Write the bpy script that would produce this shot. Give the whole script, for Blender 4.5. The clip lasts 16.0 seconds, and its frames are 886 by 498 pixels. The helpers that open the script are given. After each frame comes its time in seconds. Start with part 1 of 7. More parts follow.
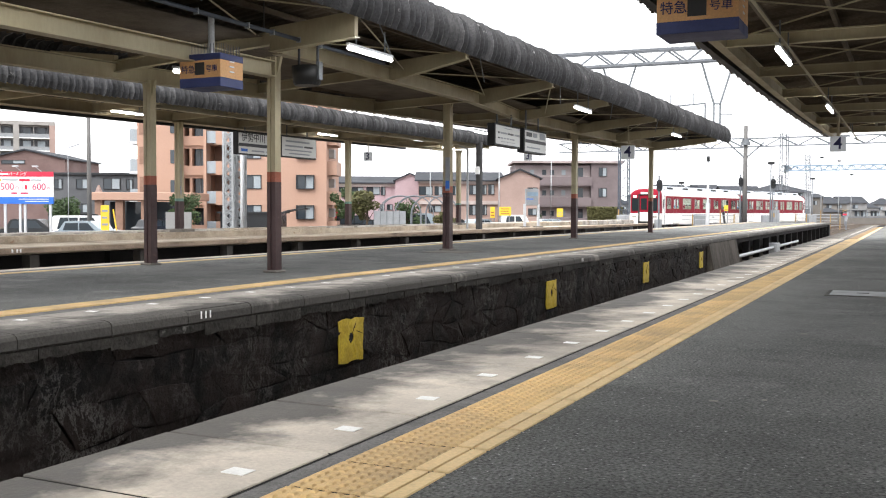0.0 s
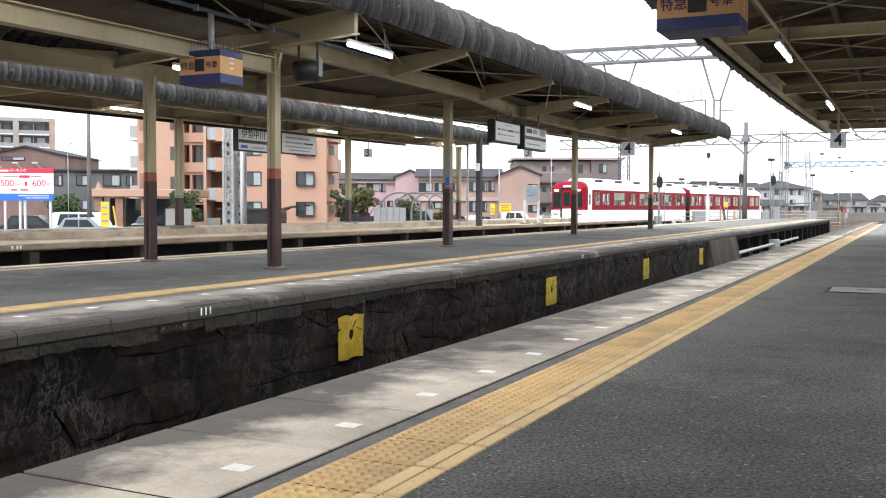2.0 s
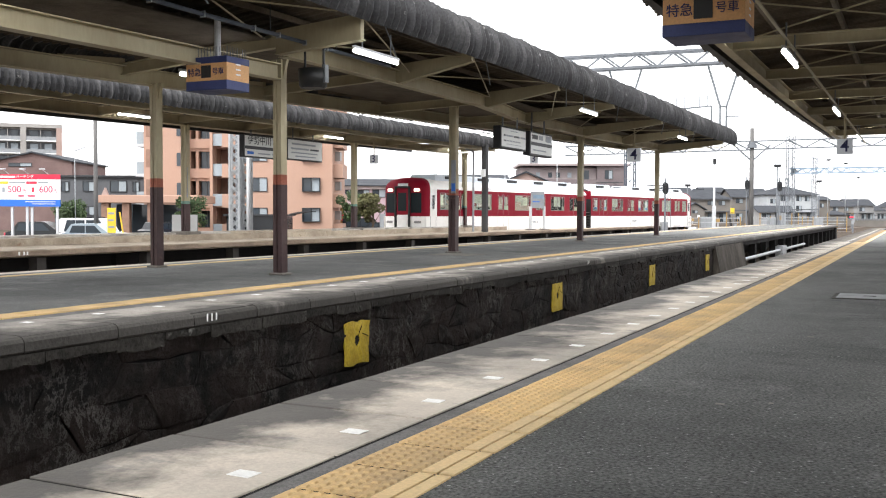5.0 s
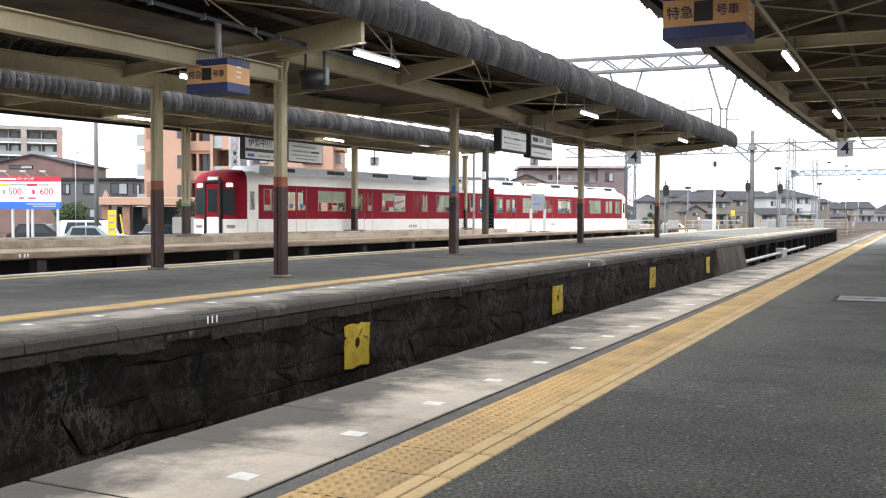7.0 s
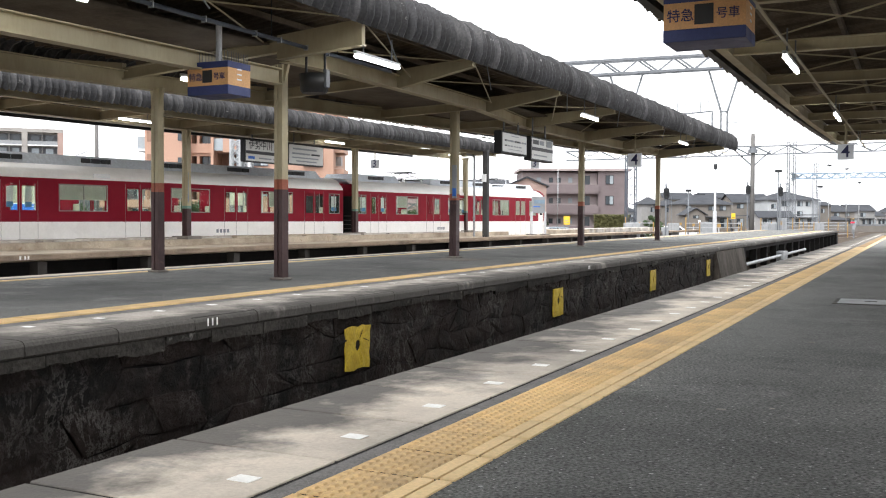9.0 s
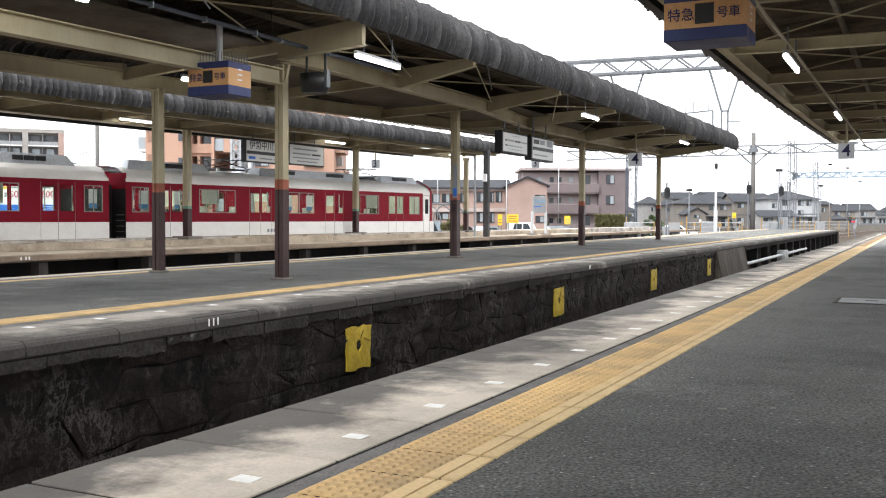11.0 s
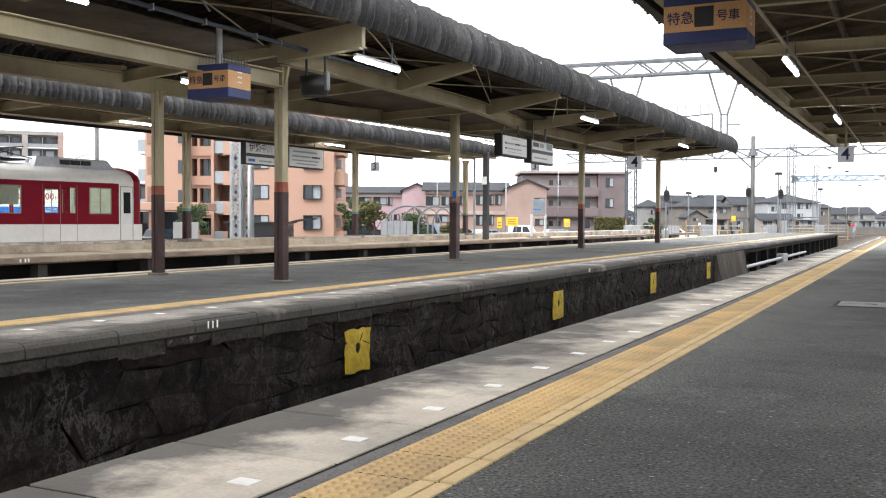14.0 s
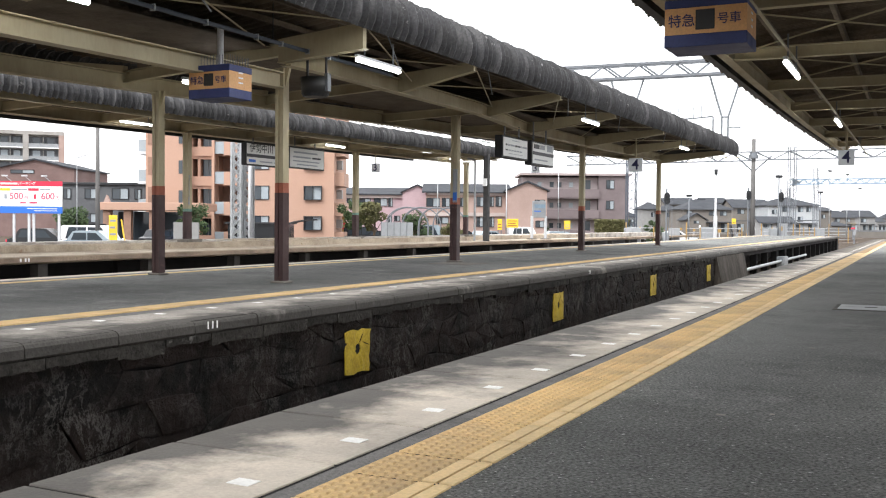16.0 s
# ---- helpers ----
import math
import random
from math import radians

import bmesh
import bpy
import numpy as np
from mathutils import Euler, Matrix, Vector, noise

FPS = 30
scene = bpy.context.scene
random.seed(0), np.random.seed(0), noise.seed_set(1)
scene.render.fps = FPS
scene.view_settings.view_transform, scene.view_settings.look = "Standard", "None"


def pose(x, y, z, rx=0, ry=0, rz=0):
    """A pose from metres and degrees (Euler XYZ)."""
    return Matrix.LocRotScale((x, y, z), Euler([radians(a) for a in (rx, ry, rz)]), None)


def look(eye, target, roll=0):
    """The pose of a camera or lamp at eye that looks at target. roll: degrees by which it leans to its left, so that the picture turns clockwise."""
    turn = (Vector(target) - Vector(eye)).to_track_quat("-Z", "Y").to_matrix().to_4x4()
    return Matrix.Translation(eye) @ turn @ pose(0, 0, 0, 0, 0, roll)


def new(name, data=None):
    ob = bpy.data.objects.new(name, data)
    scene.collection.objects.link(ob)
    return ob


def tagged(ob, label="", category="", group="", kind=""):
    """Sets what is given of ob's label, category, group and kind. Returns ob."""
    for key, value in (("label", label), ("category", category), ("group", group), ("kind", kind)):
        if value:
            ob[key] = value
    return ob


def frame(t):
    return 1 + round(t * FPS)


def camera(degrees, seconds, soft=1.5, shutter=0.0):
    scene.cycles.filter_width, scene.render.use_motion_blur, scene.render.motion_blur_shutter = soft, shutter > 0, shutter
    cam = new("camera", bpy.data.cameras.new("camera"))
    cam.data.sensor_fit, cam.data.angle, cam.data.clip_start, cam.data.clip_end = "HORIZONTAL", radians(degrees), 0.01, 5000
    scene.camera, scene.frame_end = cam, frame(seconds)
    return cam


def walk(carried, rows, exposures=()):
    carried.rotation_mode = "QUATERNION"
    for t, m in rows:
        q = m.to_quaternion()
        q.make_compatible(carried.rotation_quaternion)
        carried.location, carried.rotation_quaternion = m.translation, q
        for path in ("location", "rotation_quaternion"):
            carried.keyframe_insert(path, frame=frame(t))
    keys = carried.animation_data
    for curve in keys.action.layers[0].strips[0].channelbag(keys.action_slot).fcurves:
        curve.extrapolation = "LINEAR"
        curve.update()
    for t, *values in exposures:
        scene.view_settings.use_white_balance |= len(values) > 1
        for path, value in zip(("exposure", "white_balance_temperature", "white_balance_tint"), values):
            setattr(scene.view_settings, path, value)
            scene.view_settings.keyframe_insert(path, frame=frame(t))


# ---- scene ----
# ---- camera: rests about a metre over the platform, with small turns ----
cam = camera(49.0, 16.0, soft=1.1)
EYE = Vector((2.99, 0.0, 1.0))
TURNS = [
    (0.0, 25.662, 2.283, 0.192), (0.5, 25.659, 2.363, 0.231), (1.0, 25.668, 2.427, 0.226), (1.5, 25.653, 2.484, 0.187),
    (2.0, 25.663, 2.485, 0.19), (2.5, 25.69, 2.418, 0.283), (3.0, 25.706, 2.349, 0.294), (3.5, 25.752, 2.342, 0.226),
    (4.0, 25.885, 2.28, 0.186), (6.5, 26.035, 2.0, 0.224), (7.0, 26.03, 1.99, 0.22), (7.5, 26.023, 1.872, 0.165),
    (8.0, 26.016, 1.834, 0.098), (8.5, 26.017, 1.857, 0.213), (9.0, 26.056, 1.838, 0.262), (11.5, 26.106, 1.85, 0.156),
    (12.0, 26.109, 1.814, 0.279), (12.5, 26.116, 1.714, 0.287), (13.0, 26.084, 1.678, 0.231), (13.5, 26.069, 1.677, 0.222),
    (14.0, 26.068, 1.686, 0.256), (14.5, 26.067, 1.673, 0.324), (15.0, 26.08, 1.648, 0.501), (15.5, 26.08, 1.648, 0.501),
    (16.0, 26.081, 1.599, 0.504)]


def gaze(yaw, down, roll):
    """The camera's pose: yaw to the left of the track, tilt downwards and roll, in degrees."""
    a, b = radians(yaw), radians(down)
    way = Vector((-math.sin(a) * math.cos(b), math.cos(a) * math.cos(b), -math.sin(b)))
    return look(EYE, EYE + way * 10, roll)


walk(cam, [(t, gaze(a, b, c)) for t, a, b, c in TURNS])

# ---- overcast daylight ----
world = bpy.data.worlds.new("overcast_sky")
scene.world = world
world.use_nodes = True
wn = world.node_tree
wn.nodes.clear()
sky = wn.nodes.new("ShaderNodeTexSky")
sky.sky_type = "NISHITA"
sky.sun_disc = False
sky.sun_elevation, sky.sun_rotation = radians(49), radians(190)
sky.air_density, sky.dust_density = 1.0, 3.0
grey = wn.nodes.new("ShaderNodeHueSaturation")
grey.inputs["Saturation"].default_value = 0.10
cloud = wn.nodes.new("ShaderNodeMixRGB")
cloud.inputs["Fac"].default_value = 0.75
cloud.inputs["Color2"].default_value = (11.5, 11.6, 11.9, 1)
bg = wn.nodes.new("ShaderNodeBackground")
bg.inputs["Strength"].default_value = 0.125
wo = wn.nodes.new("ShaderNodeOutputWorld")
wn.links.new(sky.outputs[0], grey.inputs["Color"])
wn.links.new(grey.outputs[0], cloud.inputs["Color1"])
wn.links.new(cloud.outputs[0], bg.inputs["Color"])
wn.links.new(bg.outputs[0], wo.inputs["Surface"])
sun = new("sun", bpy.data.lights.new("sun", "SUN"))
sun.data.energy, sun.data.angle, sun.data.color = 2.0, radians(35), (1.0, 0.97, 0.93)
sun.matrix_world = look((-6, -34, 40), (0, 0, 0))
scene.view_settings.exposure = 0.94

# ---- materials ----
def mat(name, col, rough=0.7, metal=0.0, grain=40.0, grain_amt=0.15, stain=1.2, stain_amt=0.3, dark=None, bump=0.15, streak=False, spread=0.0, patch=None, patch_at=0.62, spec=0.4, wide=False, soot=None, grime=None, fleck=None, runs=None):
    """A painted or mineral surface: base colour with fine grain, broad stains, optional patches of a second colour."""
    m = bpy.data.materials.new(name)
    m.use_nodes = True
    nt = m.node_tree
    b = nt.nodes["Principled BSDF"]
    b.inputs["Metallic"].default_value = metal
    b.inputs["Specular IOR Level"].default_value = spec
    tc = nt.nodes.new("ShaderNodeTexCoord")
    oi = nt.nodes.new("ShaderNodeObjectInfo")
    add = nt.nodes.new("ShaderNodeVectorMath")
    add.operation = "MULTIPLY_ADD"
    add.inputs[1].default_value = (1, 1, 0.3 if streak else 1)
    if wide:  # marks that run on from piece to piece
        geo = nt.nodes.new("ShaderNodeNewGeometry")
        nt.links.new(geo.outputs["Position"], add.inputs[0])
    else:
        nt.links.new(tc.outputs["Object"], add.inputs[0])
    comb = nt.nodes.new("ShaderNodeCombineXYZ")
    sc = nt.nodes.new("ShaderNodeMath")
    sc.operation = "MULTIPLY"
    sc.inputs[1].default_value = 37.0
    nt.links.new(oi.outputs["Random"], sc.inputs[0])
    for i in range(3):
        nt.links.new(sc.outputs[0], comb.inputs[i])
    if wide:
        add.inputs[2].default_value = (3, 5, 7)
    else:
        nt.links.new(comb.outputs[0], add.inputs[2])

    def tex(scale, detail, rough_):
        n = nt.nodes.new("ShaderNodeTexNoise")
        n.inputs["Scale"].default_value, n.inputs["Detail"].default_value, n.inputs["Roughness"].default_value = scale, detail, rough_
        nt.links.new(add.outputs[0], n.inputs["Vector"])
        return n

    def ramp(src, lo, hi, c0, c1):
        r = nt.nodes.new("ShaderNodeMapRange")
        r.inputs[1].default_value, r.inputs[2].default_value, r.inputs[3].default_value, r.inputs[4].default_value = lo, hi, c0, c1
        nt.links.new(src, r.inputs[0])
        return r.outputs[0]

    def mix(kind, fac, a, c):
        n = nt.nodes.new("ShaderNodeMixRGB")
        n.blend_type = kind
        for k, val in ((0, fac), (1, a), (2, c)):
            if isinstance(val, (int, float)):
                n.inputs[k].default_value = val
            elif isinstance(val, tuple):
                n.inputs[k].default_value = (*val, 1)
            else:
                nt.links.new(val, n.inputs[k])
        return n.outputs[0]

    g, s = tex(grain, 3, 0.6), tex(stain, 5, 0.65)
    dark = dark or tuple(c * 0.45 for c in col)
    c = mix("MIX", ramp(s.outputs[0], 0.42, 0.72, 0.0, min(1, stain_amt * 1.6)), col, dark)
    if patch:
        p = tex(stain * 2.7, 6, 0.7)
        c = mix("MIX", ramp(p.outputs[0], patch_at, patch_at + 0.07, 0, 1), c, patch)
    if soot:
        p = tex(stain * 5.5, 8, 0.75)
        c = mix("MIX", ramp(p.outputs[0], 0.52, 0.66, 0, 0.8), c, soot)
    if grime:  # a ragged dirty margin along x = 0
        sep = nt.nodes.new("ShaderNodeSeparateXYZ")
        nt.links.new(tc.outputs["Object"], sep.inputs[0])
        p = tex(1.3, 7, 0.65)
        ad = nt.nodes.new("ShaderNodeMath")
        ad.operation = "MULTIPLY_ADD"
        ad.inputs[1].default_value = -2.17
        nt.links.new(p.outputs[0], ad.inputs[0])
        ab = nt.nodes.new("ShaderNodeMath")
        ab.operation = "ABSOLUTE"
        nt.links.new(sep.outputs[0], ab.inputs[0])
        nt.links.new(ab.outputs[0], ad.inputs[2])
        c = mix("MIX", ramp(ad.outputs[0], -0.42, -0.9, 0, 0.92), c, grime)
    if fleck:
        p = tex(38, 2, 0.5)
        c = mix("MIX", ramp(p.outputs[0], 0.66, 0.72, 0, 0.9), c, fleck)
    if runs:  # weather marks that run down across the waves
        mp_ = nt.nodes.new("ShaderNodeMapping")
        mp_.inputs["Scale"].default_value = (0.7, 7.0, 0.7)
        nt.links.new(tc.outputs["Object"], mp_.inputs["Vector"])
        nn = nt.nodes.new("ShaderNodeTexNoise")
        nn.inputs["Scale"].default_value, nn.inputs["Detail"].default_value = 1.0, 4
        nt.links.new(mp_.outputs[0], nn.inputs["Vector"])
        c = mix("MIX", ramp(nn.outputs[0], 0.52, 0.66, 0, 0.65), c, runs)
        c = mix("MIX", ramp(nn.outputs[0], 0.45, 0.33, 0, 0.75), c, tuple(x * 0.2 for x in runs))
    lum = ramp(g.outputs[0], 0.25, 0.75, 1 - grain_amt, 1 + grain_amt)
    comb2 = nt.nodes.new("ShaderNodeCombineXYZ")
    for i in range(3):
        nt.links.new(lum, comb2.inputs[i])
    c = mix("MULTIPLY", 1.0, c, comb2.outputs[0])
    if spread:
        rnd = ramp(oi.outputs["Random"], 0, 1, 1 - spread, 1 + spread)
        comb3 = nt.nodes.new("ShaderNodeCombineXYZ")
        for i in range(3):
            nt.links.new(rnd, comb3.inputs[i])
        c = mix("MULTIPLY", 1.0, c, comb3.outputs[0])
    nt.links.new(c, b.inputs["Base Color"])
    nt.links.new(ramp(s.outputs[0], 0.3, 0.7, max(0.05, rough - 0.1), min(1, rough + 0.1)), b.inputs["Roughness"])
    if bump:
        bp = nt.nodes.new("ShaderNodeBump")
        bp.inputs["Strength"].default_value, bp.inputs["Distance"].default_value = bump, 0.02
        nt.links.new(g.outputs[0], bp.inputs["Height"])
        nt.links.new(bp.outputs[0], b.inputs["Normal"])
    return m


def plain(name, col, rough=0.5, metal=0.0, glow=0.0):
    m = bpy.data.materials.new(name)
    m.use_nodes = True
    b = m.node_tree.nodes["Principled BSDF"]
    b.inputs["Base Color"].default_value = (*col, 1)
    b.inputs["Roughness"].default_value, b.inputs["Metallic"].default_value = rough, metal
    if glow:
        b.inputs["Emission Color"].default_value = (*col, 1)
        b.inputs["Emission Strength"].default_value = glow
    return m


def glass(name, tint=(0.9, 0.95, 0.95), rough=0.02):
    m = bpy.data.materials.new(name)
    m.use_nodes = True
    b = m.node_tree.nodes["Principled BSDF"]
    b.inputs["Base Color"].default_value = (*tint, 1)
    b.inputs["Roughness"].default_value = rough
    b.inputs["Transmission Weight"].default_value = 1.0
    b.inputs["IOR"].default_value = 1.1
    return m


ASPHALT = mat("platform_asphalt", (0.165, 0.168, 0.16), 0.85, grain=60, grain_amt=0.95, stain=0.35, stain_amt=0.6, dark=(0.07, 0.073, 0.07), bump=0.8, patch=(0.19, 0.192, 0.184), patch_at=0.56, fleck=(0.4, 0.4, 0.39), soot=(0.095, 0.097, 0.095))
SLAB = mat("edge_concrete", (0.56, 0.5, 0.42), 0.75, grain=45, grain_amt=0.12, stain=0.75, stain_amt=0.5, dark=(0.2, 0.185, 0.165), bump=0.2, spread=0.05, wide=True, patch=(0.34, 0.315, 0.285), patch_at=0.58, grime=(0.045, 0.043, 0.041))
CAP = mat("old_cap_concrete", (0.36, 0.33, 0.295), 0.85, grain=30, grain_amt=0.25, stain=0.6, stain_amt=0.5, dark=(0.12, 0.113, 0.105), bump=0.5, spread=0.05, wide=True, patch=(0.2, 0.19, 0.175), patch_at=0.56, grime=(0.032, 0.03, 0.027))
GUTTER = mat("dirty_joint_mortar", (0.17, 0.165, 0.16), 0.9, grain=70, grain_amt=0.35, stain=3, stain_amt=0.4, bump=0.5)
TACTILE = mat("tactile_yellow", (0.68, 0.47, 0.215), 0.75, grain=60, grain_amt=0.12, stain=1.6, stain_amt=0.5, dark=(0.36, 0.27, 0.17), bump=0.15, spread=0.06, wide=True)
TACTILE2 = mat("tactile_inner_line", (0.76, 0.56, 0.29), 0.75, grain=60, grain_amt=0.12, stain=2.0, stain_amt=0.3, dark=(0.47, 0.36, 0.23), bump=0.15, spread=0.05)
WHITE = mat("white_marking_paint", (0.82, 0.82, 0.8), 0.6, grain=60, grain_amt=0.08, stain=8, stain_amt=0.15, bump=0.1)
DIRT = mat("black_joint_dirt", (0.022, 0.021, 0.02), 0.95, grain=50, grain_amt=0.4, bump=0.3, spec=0.1)
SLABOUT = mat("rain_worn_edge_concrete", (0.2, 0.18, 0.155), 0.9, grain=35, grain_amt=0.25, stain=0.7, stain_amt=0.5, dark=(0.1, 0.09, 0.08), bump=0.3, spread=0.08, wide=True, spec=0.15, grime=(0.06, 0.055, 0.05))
TACTOUT = mat("faded_tactile_ochre", (0.3, 0.2, 0.105), 0.9, grain=45, grain_amt=0.2, stain=1.2, stain_amt=0.5, dark=(0.17, 0.125, 0.08), bump=0.2, spread=0.06, wide=True, spec=0.15)
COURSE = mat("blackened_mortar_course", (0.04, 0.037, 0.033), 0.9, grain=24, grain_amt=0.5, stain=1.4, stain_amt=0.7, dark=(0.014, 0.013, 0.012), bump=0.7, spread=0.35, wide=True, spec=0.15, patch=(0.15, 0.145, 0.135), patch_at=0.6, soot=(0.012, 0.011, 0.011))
ENDWALL = mat("blackened_board_marked_concrete", (0.075, 0.066, 0.056), 0.9, grain=18, grain_amt=0.35, stain=1.6, stain_amt=0.6, dark=(0.03, 0.026, 0.023), bump=0.4, streak=True, spec=0.15)


def stone_mat():
    """Soot-black rubble: purple-brown and black areas, pale scrapes along the relief, thin lime runs."""
    m = bpy.data.materials.new("sooty_stone")
    m.use_nodes = True
    nt = m.node_tree
    b = nt.nodes["Principled BSDF"]
    b.inputs["Specular IOR Level"].default_value = 0.14
    b.inputs["Roughness"].default_value = 0.8
    geo = nt.nodes.new("ShaderNodeNewGeometry")
    oi = nt.nodes.new("ShaderNodeObjectInfo")

    def tex(scale, detail, rough, stretch=(1, 1, 1), warp=0.0):
        mp_ = nt.nodes.new("ShaderNodeMapping")
        mp_.inputs["Scale"].default_value = stretch
        nt.links.new(geo.outputs["Position"], mp_.inputs["Vector"])
        n = nt.nodes.new("ShaderNodeTexNoise")
        n.inputs["Scale"].default_value, n.inputs["Detail"].default_value = scale, detail
        n.inputs["Roughness"].default_value, n.inputs["Distortion"].default_value = rough, warp
        nt.links.new(mp_.outputs[0], n.inputs["Vector"])
        return n.outputs[0]

    def ramp(src, lo, hi, a, c):
        r = nt.nodes.new("ShaderNodeMapRange")
        r.inputs[1].default_value, r.inputs[2].default_value, r.inputs[3].default_value, r.inputs[4].default_value = lo, hi, a, c
        nt.links.new(src, r.inputs[0])
        return r.outputs[0]

    def calc(op, a, c):
        n = nt.nodes.new("ShaderNodeMath")
        n.operation = op
        for k, v in ((0, a), (1, c)):
            if isinstance(v, (int, float)):
                n.inputs[k].default_value = v
            else:
                nt.links.new(v, n.inputs[k])
        return n.outputs[0]

    def mix(fac, a, c):
        n = nt.nodes.new("ShaderNodeMixRGB")
        nt.links.new(fac, n.inputs[0])
        for k, v in ((1, a), (2, c)):
            if isinstance(v, tuple):
                n.inputs[k].default_value = (*v, 1)
            else:
                nt.links.new(v, n.inputs[k])
        return n.outputs[0]

    c = mix(ramp(tex(1.6, 6, 0.65), 0.4, 0.62, 0, 1), (0.008, 0.0076, 0.0076), (0.028, 0.0215, 0.019))
    c = mix(ramp(oi.outputs["Random"], 0.55, 1.0, 0, 0.6), c, (0.026, 0.018, 0.016))
    c = mix(ramp(tex(7, 8, 0.75), 0.54, 0.68, 0, 0.85), c, (0.055, 0.048, 0.044))
    ridge = calc("ABSOLUTE", calc("SUBTRACT", tex(3.4, 9, 0.78, (1, 1, 0.7), 0.25), 0.5), 0.0)
    where = ramp(tex(0.9, 4, 0.6), 0.47, 0.66, 0, 1)
    c = mix(calc("MULTIPLY", ramp(ridge, 0.03, 0.0, 0, 0.75), where), c, (0.16, 0.152, 0.144))
    lime = calc("MULTIPLY", ramp(tex(6, 6, 0.7, (1, 1, 0.22), 0.8), 0.6, 0.72, 0, 0.7), ramp(tex(0.6, 3, 0.5), 0.48, 0.6, 0, 1))
    c = mix(lime, c, (0.15, 0.145, 0.135))
    nt.links.new(c, b.inputs["Base Color"])
    b1 = nt.nodes.new("ShaderNodeBump")
    b1.inputs["Strength"].default_value, b1.inputs["Distance"].default_value = 1.0, 0.08
    nt.links.new(tex(5, 8, 0.72), b1.inputs["Height"])
    b2 = nt.nodes.new("ShaderNodeBump")
    b2.inputs["Strength"].default_value, b2.inputs["Distance"].default_value = 0.8, 0.02
    nt.links.new(tex(28, 4, 0.65), b2.inputs["Height"])
    nt.links.new(b1.outputs[0], b2.inputs["Normal"])
    nt.links.new(b2.outputs[0], b.inputs["Normal"])
    return m


STONE = stone_mat()
# joint black, which also paints the shade under platforms and in drain holes
STONE_DARK = mat("joint_and_void_black", (0.012, 0.011, 0.011), 0.95, bump=0.3)
YPAINT = mat("yellow_wall_paint", (0.52, 0.38, 0.03), 0.6, grain=30, grain_amt=0.25, stain=4, stain_amt=0.4, dark=(0.3, 0.2, 0.02), bump=0.4)
CONC = mat("grey_concrete", (0.22, 0.2, 0.175), 0.85, grain=30, grain_amt=0.2, stain=1.2, stain_amt=0.5, dark=(0.1, 0.09, 0.08), bump=0.3, streak=True)
TAN = mat("rusty_platform_edge", (0.52, 0.44, 0.34), 0.85, grain=25, grain_amt=0.2, stain=0.8, stain_amt=0.5, dark=(0.2, 0.15, 0.11), bump=0.2, wide=True, patch=(0.27, 0.18, 0.12), patch_at=0.6)
KERB = mat("pale_kerb_concrete", (0.55, 0.51, 0.46), 0.85, grain=20, grain_amt=0.2, stain=1.0, stain_amt=0.5, dark=(0.16, 0.13, 0.11), bump=0.2, wide=True, patch=(0.26, 0.17, 0.11), patch_at=0.62)
LIP = mat("rust_brown_lip", (0.3, 0.23, 0.165), 0.85, grain=25, grain_amt=0.25, stain=0.8, stain_amt=0.5, dark=(0.07, 0.05, 0.04), bump=0.2, wide=True)
BALLAST = mat("ballast_and_dust", (0.075, 0.058, 0.046), 0.95, grain=26, grain_amt=0.6, stain=0.2, stain_amt=0.4, dark=(0.05, 0.042, 0.035), bump=0.9, spec=0.05)
GROUND = mat("dusty_ground", (0.085, 0.068, 0.053), 0.95, grain=4, grain_amt=0.3, stain=0.06, stain_amt=0.5, dark=(0.06, 0.053, 0.046), bump=0.2, spec=0.05)
RAIL = mat("rusty_rail", (0.1, 0.066, 0.05), 0.6, 0.25, stain=3, bump=0.1)
SLEEPER = mat("sleeper_concrete", (0.25, 0.22, 0.19), 0.9, bump=0.3)
CREAM = mat("cream_paint", (0.40, 0.355, 0.235), 0.55, grain=25, grain_amt=0.06, stain=1.1, stain_amt=0.4, dark=(0.25, 0.2, 0.125), bump=0.06, streak=True)
MAROON = mat("maroon_paint", (0.05, 0.022, 0.022), 0.5, grain=25, grain_amt=0.15, stain=2, stain_amt=0.3, bump=0.06, patch=(0.09, 0.045, 0.04))
BRICKRED = mat("red_band_paint", (0.3, 0.085, 0.045), 0.55, stain=3, stain_amt=0.3, bump=0.06)
GREENBAND = mat("green_band_paint", (0.14, 0.26, 0.21), 0.55, stain=3, stain_amt=0.3, bump=0.06)
ROOF = mat("weathered_slate_sheet", (0.05, 0.05, 0.054), 0.9, grain=22, grain_amt=0.35, stain=1.8, stain_amt=0.6, dark=(0.045, 0.045, 0.045), bump=0.35, patch=(0.26, 0.255, 0.25), patch_at=0.63, runs=(0.13, 0.129, 0.132))
SOFFIT = mat("soffit_slate", (0.125, 0.1, 0.074), 0.9, grain=20, grain_amt=0.2, stain=1.5, stain_amt=0.5, bump=0.2)
SEATDARK = mat("dark_concrete", (0.06, 0.055, 0.05), 0.85, bump=0.2)
DARKMETAL = mat("dark_metal", (0.03, 0.032, 0.036), 0.5, 0.3, bump=0.05)
GALV = mat("galvanised_steel", (0.42, 0.44, 0.46), 0.5, 0.5, grain=20, stain=2, stain_amt=0.25, bump=0.05)
STEELGREY = mat("grey_painted_steel", (0.17, 0.185, 0.205), 0.6, 0.2, stain=2, stain_amt=0.25, bump=0.05)
WHITEMETAL = mat("white_painted_metal", (0.5, 0.515, 0.54), 0.5, stain=3, stain_amt=0.12, bump=0.03)
